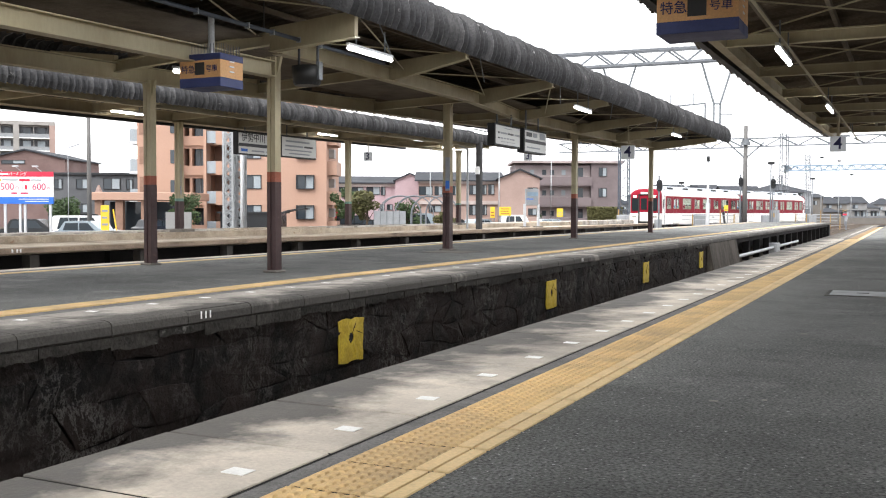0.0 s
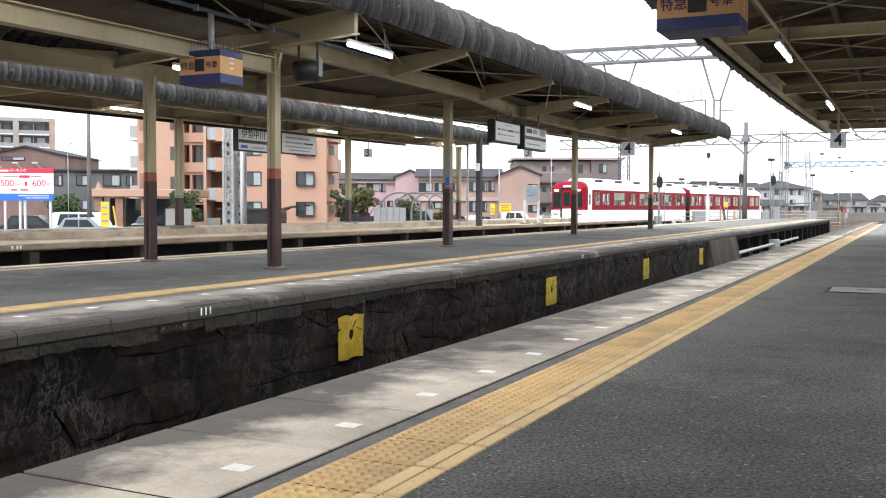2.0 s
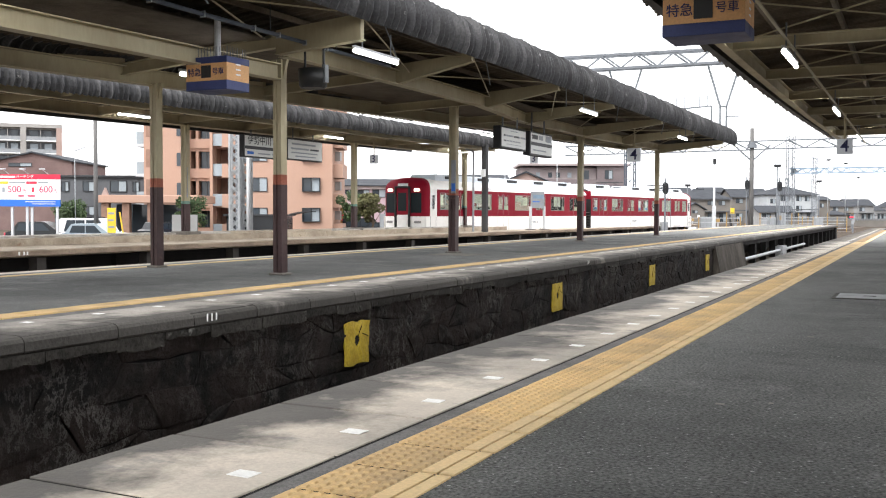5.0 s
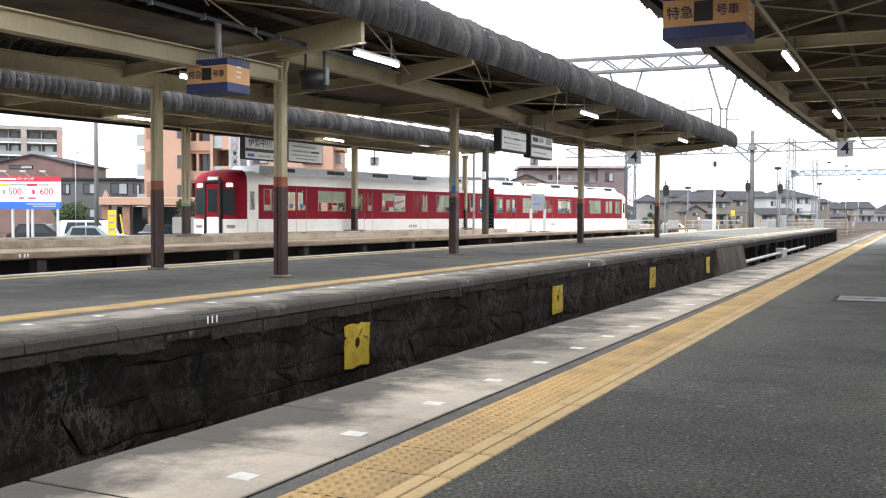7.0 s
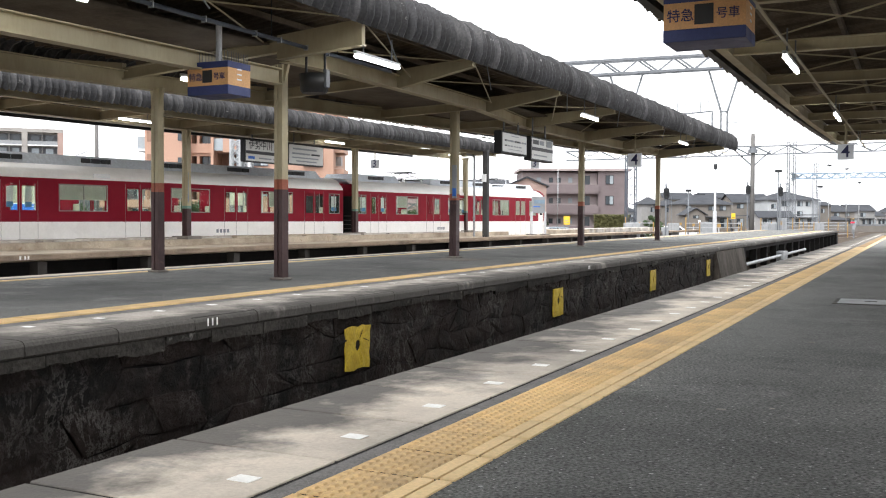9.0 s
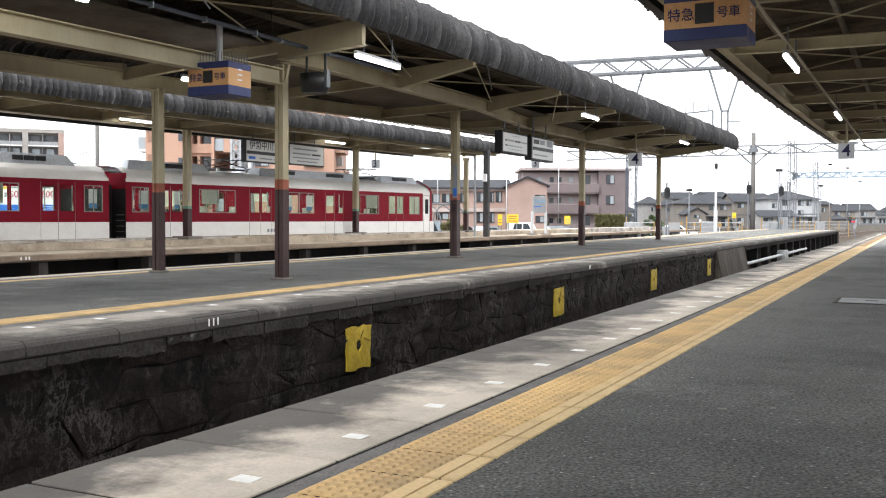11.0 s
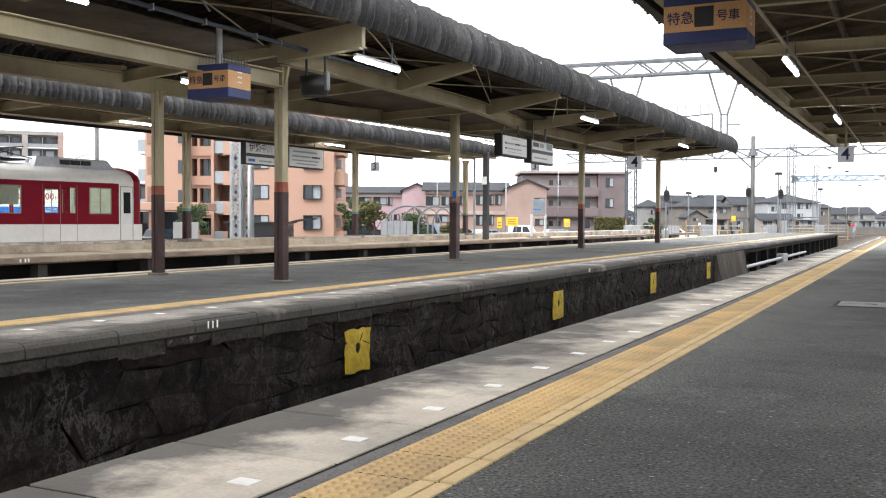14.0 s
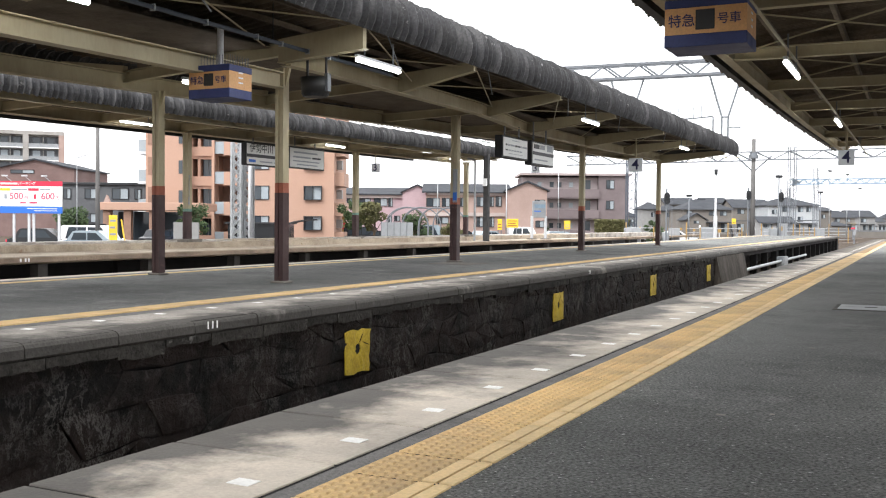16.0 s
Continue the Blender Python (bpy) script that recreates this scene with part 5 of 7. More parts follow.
part("text_bar", Form().box(-1.2, -0.25, -0.075, -0.061, 4.17, 4.27), SIGNWHITE, bb)
words("title", "パーキング", 0.2, SIGNWHITE, bb, pose(0.28, -0.066, 4.22, 90))
part("text_bar", Form().box(-1.0, -0.85, -0.062, -0.051, 3.36, 3.62), INKGREY, bb)
part("text_bar", Form().box(0.66, 0.8, -0.062, -0.051, 3.36, 3.62), SIGNRED, bb)
part("text_bar", Form().box(0.35, 0.95, -0.062, -0.051, 3.82, 3.96), SIGNRED, bb)
part("text_bar", Form().box(-1.3, -0.65, -0.062, -0.051, 3.82, 3.96), SIGNYELLOW, bb)
part("text_bar", Form().box(-0.6, 0.3, -0.062, -0.051, 3.86, 3.93), INKGREY, bb)
part("text_bar", Form().box(1.0, 1.6, -0.062, -0.051, 3.86, 3.93), INKGREY, bb)
part("text_bar", Form().box(-0.1, 0.22, -0.062, -0.051, 3.1, 3.19).box(0.42, 0.86, -0.062, -0.051, 3.1, 3.19), CRIMSON, bb)
part("divider", Form().box(0.52, 0.535, -0.062, -0.051, 3.3, 3.95), INKGREY, bb)
part("text_bar", Form().box(0.3, 2.0, -0.075, -0.061, 2.8, 2.83).box(0.7, 2.0, -0.075, -0.061, 2.68, 2.71), SIGNWHITE, bb)
for x in (-0.6, 0.5, 1.6):
    part("flood_lamp", Form().bar((x, -0.05, 4.36), (x - 0.15, -0.5, 4.62), 0.03).box(x - 0.3, x, -0.62, -0.45, 4.6, 4.68, 0.01), WHITEMETAL, bb)
part("rail", Form().tube((-2.6, -1.5, 0.8), (1.0, -1.5, 0.8), 0.05).tube((-2.2, -1.5, 0), (-2.2, -1.5, 0.8), 0.04).tube((0.8, -1.5, 0), (0.8, -1.5, 0.8), 0.04), WHITEMETAL, bb)


def pole(depth, aside, height, r, material, label, name="utility_pole", arms=()):
    p = thing(name, town(depth, aside), label, "pole")
    part("shaft", Form().tube((0, 0, 0), (0, 0, height), r, r * 0.75, 12), material, p, "", True)
    for z, w in arms:
        part("crossarm", Form().bar((-w / 2, 0, z), (w / 2, 0, z), 0.09), material, p)
        part("insulator", Form().tube((-w / 2 + 0.05, 0, z), (-w / 2 + 0.05, 0, z + 0.2), 0.05), SIGNWHITE, p)
    return p


pole(60, -21.32, 8.2, 0.15, POLEGREY, "grey concrete utility pole beside the car park", arms=((8.0, 1.3),))
lamp_arm = pole(60, -22.6, 6.0, 0.022, GALV, "slim grey lamp post with a short arm", "street_lamp")
part("lamp_head", Form().bar((0, 0, 6.0), (0.7, 0, 6.25), 0.07), GALV, lamp_arm)
wp = pole(75, 20.98, 6.1, 0.1, WHITEMETAL, "white painted pole with dark cap", "signal_pole")
part("cap", Form().tube((0, 0, 6.1), (0, 0, 6.5), 0.13), DARKMETAL, wp)
part("lower_sleeve", Form().tube((0, 0, 0), (0, 0, 2.9), 0.15), WHITEMETAL, wp)
for d, a, h in ((85, 5.5, 6.6), (100, -0.6, 9.0), (110, 13.0, 8.8)):
    pole(d, a, h, 0.05, GALV, "slim pale metal flag pole", "flag_pole")
pole(45, -8.95, 4.9, 0.1, WHITEMETAL, "white painted pole behind the platform", "white_pole")


def lattice_mast(depth, aside, height, width, material, label):
    """A four-legged lattice mast."""
    m = thing("lattice_mast", town(depth, aside), label, "mast")
    h = width / 2
    for x in (-h, h):
        for y in (-h, h):
            part("leg", Form().bar((x, y, 0), (x, y, height), 0.1), material, m)
    n = int(height / width / 0.9)
    lace = Form()
    for i in range(n):
        z0, z1 = i * height / n, (i + 1) * height / n
        for y in (-h, h):
            lace.bar((-h, y, z0), (h, y, z1), 0.07, 0.04).bar((h, y, z0), (-h, y, z1), 0.07, 0.04)
        for x in (-h, h):
            lace.bar((x, -h, z0), (x, h, z1), 0.05, 0.03)
    tagged(part("lacing", lace, material, m), kind="stuff")
    return m


lattice_mast(45, -9.55, 9.0, 0.42, GALV, "grey lattice catenary mast")
lattice_mast(45.6, -9.15, 4.9, 0.4, GALV, "short grey lattice mast")
lattice_mast(100, 19.3, 11.2, 0.95, BLUEPIPE, "grey lattice catenary mast behind the hedge")
lattice_mast(140, 50.1, 13.5, 0.9, STEELGREY, "grey lattice mast of the track gantry")
lattice_mast(200, 76.5, 14.0, 0.8, STEELGREY, "far grey steel lattice mast")
lattice_mast(260, 92.0, 12.0, 1.0, STEELGREY, "far grey steel lattice mast")


def truss(name, depth, a0, a1, z0, z1, high, step, material, label, wide=0.5, thin=0.085):
    """A lattice girder across the tracks."""
    t = thing(name, town(depth, 0), label, "gantry")
    f = Form()
    for y in (-wide / 2, wide / 2):
        f.bar((a0, y, z0), (a1, y, z1), thin * 1.5).bar((a0, y, z0 + high), (a1, y, z1 + high), thin * 1.5)
        n = int((a1 - a0) / step)
        for i in range(n):
            xa, xb = a0 + (a1 - a0) * i / n, a0 + (a1 - a0) * (i + 1) / n
            za, zb = z0 + (z1 - z0) * i / n, z0 + (z1 - z0) * (i + 1) / n
            if i % 2:
                f.bar((xa, y, za), (xb, y, zb + high), thin)
            else:
                f.bar((xa, y, za + high), (xb, y, zb), thin)
    part("lattice_girder", f, material, t)
    return t


g1 = truss("overhead_gantry", 62, -12.9, 40.0, 9.95, 13.2, 0.86, 1.15, STEELGREY, "grey lattice gantry over the tracks", 0.7, 0.1)
part("post", Form().box(39.7, 40.3, -0.3, 0.3, 0, 14.2), STEELGREY, g1)
part("post", Form().box(-13.1, -12.7, -0.2, 0.2, 0, 10.9), STEELGREY, g1)
for a in (17.85, 11.6):
    z = 9.95 + (a + 12.9) * 0.0614
    part("drop_frame", Form().bar((a - 1.05, 0, z), (a - 0.2, 0, z - 2.75), 0.11).bar((a + 1.05, 0, z), (a + 0.2, 0, z - 2.75), 0.11).bar((a - 0.2, 0, z - 2.75), (a - 0.2, 0, z - 4.0), 0.1).bar((a + 0.2, 0, z - 2.75), (a + 0.2, 0, z - 4.0), 0.1)
         .bar((a - 0.24, 0, z - 2.75), (a + 0.24, 0, z - 2.75), 0.1).bar((a - 0.24, 0, z - 4.0), (a + 0.24, 0, z - 4.0), 0.1).bar((a + 0.2, 0, z - 3.4), (a + 1.0, 0, z - 3.4), 0.07), STEELGREY, g1, "hanging contact-wire frame")
fr = thing("wire_frame", town(70, 0), "thin grey wire support frame with insulators", "wire frame")
part("frame_bar", Form().bar((15.5, 0, 9.6), (19.3, 0, 10.0), 0.1).bar((19.3, 0, 10.0), (19.3, 0, 7.0), 0.1).bar((17.2, 0, 8.6), (19.3, 0, 8.7), 0.08).bar((17.3, 0, 9.8), (17.3, 0, 8.6), 0.08), STEELGREY, fr)
part("frame_post", Form().bar((13.0, 0, 8.2), (13.0, 0, 11.0), 0.1), STEELGREY, fr)
for i in range(7):
    part("insulator", Form().tube((15.7 + 0.55 * i, 0, 9.7 + 0.05 * i), (15.7 + 0.55 * i, 0, 10.5 + 0.05 * i), 0.03, n=6), STEELGREY, fr)
cp = pole(95, 30.2, 10.6, 0.25, POLEGREY, "thick grey concrete catenary pole", "catenary_pole")
part("collar", Form().tube((0, 0, 8.7), (0, 0, 9.05), 0.45, n=12).tube((0, 0, 9.05), (0, 0, 9.3), 0.33, n=12), STEELGREY, cp)
part("strut", Form().bar((0, 0, 7.4), (-1.8, 0, 9.0), 0.12).bar((0, 0, 7.4), (1.8, 0, 9.0), 0.12), STEELGREY, cp)
truss("overhead_gantry", 95, 12.0, 30.0, 7.9, 8.5, 0.85, 1.6, STEELGREY, "slim grey lattice gantry", 0.3, 0.075)
truss("overhead_gantry", 95, 30.4, 60.0, 8.55, 9.6, 0.8, 1.6, STEELGREY, "slim grey lattice gantry", 0.3, 0.075)
truss("overhead_gantry", 140, 50.1, 90.0, 8.1, 8.9, 0.7, 0.8, BLUESTEEL, "pale blue-grey lattice gantry far along the tracks", 0.6, 0.1)
part("end_gusset", Form().prism([(50.2, 7.8), (51.3, 8.4), (50.2, 9.0)], -0.2, 0.2), STEELGREY, g1).matrix_basis = pose(0, 78, 0)


def signal(depth, aside, z, label):
    s = thing("track_signal", town(depth, aside), label, "signal", "track signals")
    part("mast", Form().tube((0, 0, 0), (0, 0, z + 1.0), 0.07), STEELGREY, s)
    part("backboard", Form().tube((0, -0.1, z), (0, -0.16, z), 0.23, n=16).box(-0.23, 0.23, -0.16, -0.1, z, z + 0.45).tube((0, -0.1, z + 0.45), (0, -0.16, z + 0.45), 0.23, n=16), DARKMETAL, s, "black oval signal board")
    for k in (0, 0.23, 0.46):
        part("lens", Form().tube((0, -0.17, z + k - 0.02), (0, -0.24, z + k - 0.02), 0.07, n=12), PANELBLACK, s)
    part("ladder", Form().bar((0.2, 0.1, 0), (0.2, 0.1, z), 0.03).bar((0.45, 0.1, 0), (0.45, 0.1, z), 0.03), STEELGREY, s)
    return s


signal(75, 17.2, 4.0, "black oval track signal on a grey mast")
signal(95, 29.75, 4.9, "black oval track signal beside the concrete pole")
signal(90, 31.2, 4.6, "black oval track signal on a white mast")
for d, a, h in ((105, 26.5, 5.2), (120, 46.5, 6.2), (150, 59.5, 10.5), (180, 77.0, 9.0), (90, 31.0, 6.6), (170, 70.5, 11.0)):
    lp = pole(d, a, h, 0.08, STEELGREY if h < 7 else GALV, "slim track-side post with small head", "trackside_post")
    part("head", Form().box(-0.3, 0.3, -0.15, 0.15, h, h + 0.25, 0.04), DARKMETAL, lp)


# ---- vehicles in the car park ----
def parked_car(depth, aside, turn, paint, label, length=4.2, high=1.5, van=False):
    """A car seen from its side: lower body, cabin with panes, wheels and lamps."""
    c = thing("parked_car", town(depth, aside, GZ, turn), label, "car", "parked cars")
    a = length / 2
    body = Form()
    hood = 0.95
    prof = [(-a, 0.35), (a, 0.35), (a + 0.03, 0.7), (a - 0.1, hood - 0.08), (a - 0.9, hood + 0.03), (-a + 0.35, hood + 0.02), (-a, hood - 0.1)]
    body.prism(prof, 0, 1.65)
    part("body", body, paint, c)
    if van:
        cab = [(-a + 0.05, hood), (a - 0.75, hood), (a - 1.2, high - 0.04), (a - 1.4, high), (-a + 0.25, high), (-a + 0.1, high - 0.1)]
    else:
        cab = [(-a + 0.4, hood), (a - 0.95, hood), (a - 1.75, high - 0.03), (a - 2.0, high), (-a + 1.05, high), (-a + 0.85, high - 0.04)]
    part("cabin", Form().prism(cab, 0.1, 1.55), paint, c)
    x0, x1 = cab[0][0] + 0.35, cab[1][0] - 0.5
    part("side_window", Form().prism([(x0, hood + 0.05), ((x0 + x1) / 2 - 0.05, hood + 0.05), ((x0 + x1) / 2 - 0.05, high - 0.12), (x0 + 0.2, high - 0.12)], 0.07, 0.11), WINDOWDARK, c)
    part("side_window", Form().prism([((x0 + x1) / 2 + 0.05, hood + 0.05), (x1, hood + 0.05), (x1 - 0.45, high - 0.12), ((x0 + x1) / 2 + 0.05, high - 0.12)], 0.07, 0.11), WINDOWDARK, c)
    for x in (-a + 0.8, a - 0.8):
        w = part("wheel", Form().tube((x, -0.02, 0.31), (x, 0.2, 0.31), 0.31, n=16), TYRE, c)
        part("rim", Form().tube((x, -0.03, 0.31), (x, -0.02, 0.31), 0.19, n=12), GALV, w)
    part("headlamp", Form().box(a - 0.1, a + 0.04, -0.01, 0.3, 0.68, 0.82, 0.02), SIGNWHITE, c)
    part("tail_lamp", Form().box(-a - 0.02, -a + 0.08, -0.01, 0.25, 0.68, 0.86, 0.02), SIGNRED, c)
    part("bumper", Form().box(-a - 0.05, a + 0.06, 0.02, 1.63, 0.3, 0.48, 0.03), paint, c)
    return c


parked_car(62, -22.3, 8, CARWHITE, "white van parked by the charcoal house", 4.3, 1.85, True)
parked_car(58, -21.0, -12, CARGREY, "silver-blue car parked behind the platform", 4.3, 1.55)
parked_car(64, -26.6, 0, CARBLACK, "black car parked under the billboard", 4.4, 1.6)
parked_car(72, -26.0, 20, CARBLACK, "black van parked behind the billboard", 4.4, 1.9, True)
parked_car(78, -14.0, 5, CARBLUE, "blue car under a small carport", 3.9, 1.5)
parked_car(74, -20.5, 70, CARBLACK, "dark car beside the porch", 4.2, 1.5)
parked_car(92, -7.3, 10, CARBLACK, "dark grey car by the trees", 4.3, 1.75, True)
parked_car(88, -5.4, 0, CARBLACK, "black low car by the white fence", 4.0, 1.4)
parked_car(85, -1.3, 15, CARGREY, "silver van by the arched frame", 4.4, 2.0, True)
parked_car(82, 7.1, 0, CARWHITE, "white boxy light van parked", 3.4, 1.9, True)
parked_car(82, 10.2, 10, CARGREY, "silver-grey car parked by the sign", 4.2, 1.55)
parked_car(86, 4.6, 40, CARGREY, "grey car by the yellow sign", 4.2, 1.5)
parked_car(86, 2.0, 5, CARBLACK, "black car by the salmon building", 4.2, 1.5)
parked_car(105, 25.5, 5, CARWHITE, "white car behind the fence", 4.0, 1.5)
parked_car(105, 20.9, 5, CARWHITE, "white car behind the track fence", 4.0, 1.5)


# ---- trees, hedge and bushes ----
def tree(depth, aside, height, crown, material, label, seed, name="tree", low=0.3):
    rnd = random.Random(seed)
    t = thing(name, town(depth, aside), label, "tree" if name == "tree" else "bush")
    trunk = Form().tube((0, 0, 0), (0.1, 0.05, height * 0.6), 0.13, 0.06)
    for i in range(7):
        ang = rnd.uniform(0, 6.3)
        z = height * rnd.uniform(0.3, 0.6)
        trunk.tube((0.05, 0, z), (math.cos(ang) * crown * 0.7, math.sin(ang) * crown * 0.7, z + height * 0.25), 0.05, 0.015, 6)
    part("trunk", trunk, BARK, t)
    f = Form()
    blobs = [(rnd.gauss(0, crown * 0.42), rnd.gauss(0, crown * 0.42), height * rnd.uniform(low + 0.12, 0.86), crown * rnd.uniform(0.25, 0.5)) for _ in range(18)]
    for bx, by, bz, br in blobs:
        for _ in range(150):
            v = Vector((rnd.gauss(0, 1), rnd.gauss(0, 1), rnd.gauss(0, 1))).normalized() * br * rnd.uniform(0.6, 1.08)
            c = Vector((bx, by, bz)) + v
            a = Vector((rnd.gauss(0, 1), rnd.gauss(0, 1), rnd.gauss(0, 1))).normalized() * 0.11
            b = a.orthogonal().normalized() * 0.06
            f.add([c - a, c + b, c + a, c - b], [(0, 1, 2, 3)])
    tagged(part("crown", f, material, t), kind="stuff")
    return t


tree(78, -7.0, 4.3, 0.95, LEAF, "small dark green tree by the car park", 1)
tree(74, -5.3, 4.05, 1.0, LEAF2, "small olive-brown leafed tree", 2)
tree(70, -26.4, 3.2, 1.3, LEAF, "dark green shrub before the charcoal house", 3, "bush", 0.0)
tree(66, -17.2, 3.6, 1.1, LEAF, "bright green shrub by the porch", 4, "bush", 0.1)
tree(84, -2.6, 3.3, 1.3, LEAF, "green shrub behind the arched frame", 5, "bush", 0.0)
tree(66, 0.6, 2.3, 0.7, LEAF2, "olive shrub by the fence", 6, "bush", 0.0)
tree(95, 20.6, 2.8, 0.9, LEAF, "dark green shrub by the mast", 7, "bush", 0.0)
tree(112, 10.8, 3.2, 1.2, LEAF, "dark green shrub before the flats", 8, "bush", 0.0)


def hedge(depth, a0, a1, height, label):
    rnd = random.Random(11)
    f = Form().box(a0 + 0.1, a1 - 0.1, 0.1, 0.8, 0, height - 0.1)
    for _ in range(2600):
        c = Vector((rnd.uniform(a0, a1), rnd.uniform(-0.05, 0.15), rnd.uniform(0.05, height))) if rnd.random() < 0.7 else Vector((rnd.uniform(a0, a1), rnd.uniform(0, 0.9), height + rnd.uniform(-0.1, 0.08)))
        a = Vector((rnd.gauss(0, 1), rnd.gauss(0, 1), rnd.gauss(0, 1))).normalized() * 0.12
        b = a.orthogonal().normalized() * 0.07
        f.add([c - a, c + b, c + a, c - b], [(0, 1, 2, 3)])
    h = solid("hedge", f, LEAF2, label, "hedge", kind="stuff")
    h.matrix_world = town(depth, 0)
    return h


hedge(104, 16.2, 20.0, 2.6, "clipped yellow-green hedge")

# ---- small things along the far side ----
ar = thing("arched_frame", town(80, -2.7), "grey steel bicycle shelter with arched ribs", "shelter")
for cx, r in ((-0.3, 1.75), (0.9, 1.6), (2.1, 1.45), (3.2, 1.35)):
    for y in (0, 2.5):
        f = Form()
        for i in range(14):
            a, b = math.pi * i / 14, math.pi * (i + 1) / 14
            f.tube((cx - r * math.cos(a), y, 1.9 + 1.55 * math.sin(a)), (cx - r * math.cos(b), y, 1.9 + 1.55 * math.sin(b)), 0.05, n=6)
        f.tube((cx - r, y, 0), (cx - r, y, 1.9), 0.065, n=6).tube((cx + r, y, 0), (cx + r, y, 1.9), 0.065, n=6)
        part("arch_rib", f, STEELGREY, ar)
part("ridge_bar", Form().tube((-0.6, 1.2, 3.42), (3.6, 1.2, 3.38), 0.05, n=6), STEELGREY, ar)
fence = thing("white_fence", town(70, -3.0), "pale grey panel fence round a plant unit", "fence")
for i in range(5):
    part("panel", Form().box(-1.44 + 0.46 * i, -1.02 + 0.46 * i, 0, 0.05, 0.1, 2.2, 0.008), CABINET, fence)
    part("post", Form().box(-1.48 + 0.46 * i, -1.44 + 0.46 * i, -0.02, 0.07, 0, 2.3), STEELGREY, fence)


def yard_sign(depth, aside, w, h, z, material, label, bars=3, ink=SIGNRED):
    s = thing("yard_sign", town(depth, aside), label, "sign", "car park signs")
    part("board", Form().box(-w / 2, w / 2, 0, 0.05, z, z + h, 0.01), material, s)
    part("post", Form().tube((-w * 0.35, 0.06, 0), (-w * 0.35, 0.06, z + h * 0.5), 0.04).tube((w * 0.35, 0.06, 0), (w * 0.35, 0.06, z + h * 0.5), 0.04), STEELGREY, s)
    for i in range(bars):
        part("text_bar", Form().box(-w * 0.36, w * (0.36 - 0.08 * (i % 2)), -0.012, -0.002, z + h * (0.2 + 0.27 * i), z + h * (0.28 + 0.27 * i)), ink, s)
    return s


yard_sign(78, 5.55, 0.95, 0.7, 1.85, SIGNYELLOW, "yellow car park sign with red lettering", 3, BRICKRED)
yard_sign(79, 4.6, 0.36, 0.9, 1.65, SIGNYELLOW, "tall narrow yellow sign", 2, BRICKRED)
yard_sign(80, 10.2, 0.5, 0.7, 1.75, SIGNYELLOW, "small yellow sign by the silver car", 2, INKGREY)
yard_sign(58, -19.7, 0.5, 1.5, 1.0, SIGNYELLOW, "yellow banner by the car park", 3, INKGREY)
yard_sign(88, 26.3, 0.36, 0.5, 2.3, SIGNYELLOW, "small yellow and black trackside sign", 1, INK)
yard_sign(92, -9.4, 0.4, 1.6, 1.2, SAFETY, "narrow orange banner on a post", 2)
lean = thing("leaning_board", town(58, -19.05), "yellow leaning barrier bar", "barrier")
part("bar", Form().bar((-0.15, 0, 2.25), (0.2, 0, 0.0), 0.14, 0.05), SIGNYELLOW, lean)
wb = thing("white_wall", town(60, -15.9), "low pale pink block wall", "wall")
part("wall", Form().box(-0.75, 0.8, 0, 0.2, 0, 2.1), HOUSEWALL, wb)
shed = thing("dark_shed", town(70, -13.4), "low black shed with flat roof", "shed")
part("body", Form().box(-2.1, 2.2, 0, 3, 0, 2.0), CARBLACK, shed)
part("roof", Form().box(-2.3, 2.4, -0.2, 3.2, 2.0, 2.12), DARKMETAL, shed)
carport = thing("carport", town(72, -12.3), "carport with a curved dark roof", "carport")
cf = Form()
for i in range(8):
    a, b = math.pi * (0.5 + 0.42 * i / 8), math.pi * (0.5 + 0.42 * (i + 1) / 8)
    cf.add([(2.6 + 3.2 * math.cos(a), y, 0.6 + 1.7 * math.sin(a)) for y in (0, 3)] + [(2.6 + 3.2 * math.cos(b), y, 0.6 + 1.7 * math.sin(b)) for y in (0, 3)] + [(2.6 + 3.2 * math.cos(a), y, 0.68 + 1.7 * math.sin(a)) for y in (0, 3)] + [(2.6 + 3.2 * math.cos(b), y, 0.68 + 1.7 * math.sin(b)) for y in (0, 3)],
           [(0, 1, 3, 2), (4, 5, 7, 6), (0, 2, 6, 4), (1, 3, 7, 5)])
part("roof", cf, DARKMETAL, carport)
part("post", Form().tube((-0.35, 0.1, 0), (-0.35, 0.1, 1.3), 0.05).tube((-0.35, 2.9, 0), (-0.35, 2.9, 1.3), 0.05), DARKMETAL, carport)

# safety fences, cabinets and low clutter by the tracks
for a0, n, d in ((15.8, 3, 84), (21.0, 5, 84), (36.0, 6, 110), (44.0, 6, 120)):
    fn = thing("track_fence", town(d, a0), "orange-yellow post and rail fence by the tracks", "fence", "track fences")
    for i in range(n):
        part("post", Form().tube((i * 1.2, 0, 0), (i * 1.2, 0, 2.0 + (0.4 if i % 3 == 0 else 0)), 0.05), SAFETY, fn)
    part("rail", Form().tube((0, 0, 1.9), ((n - 1) * 1.2, 0, 1.9), 0.03), GALV, fn)
    part("mesh_panel", Form().box(0, (n - 1) * 1.2, 0.0, 0.02, 0.5, 0.55).box(0, (n - 1) * 1.2, 0.0, 0.02, 1.1, 1.15).box(0, (n - 1) * 1.2, 0.0, 0.02, 1.5, 1.55), GALV, fn)
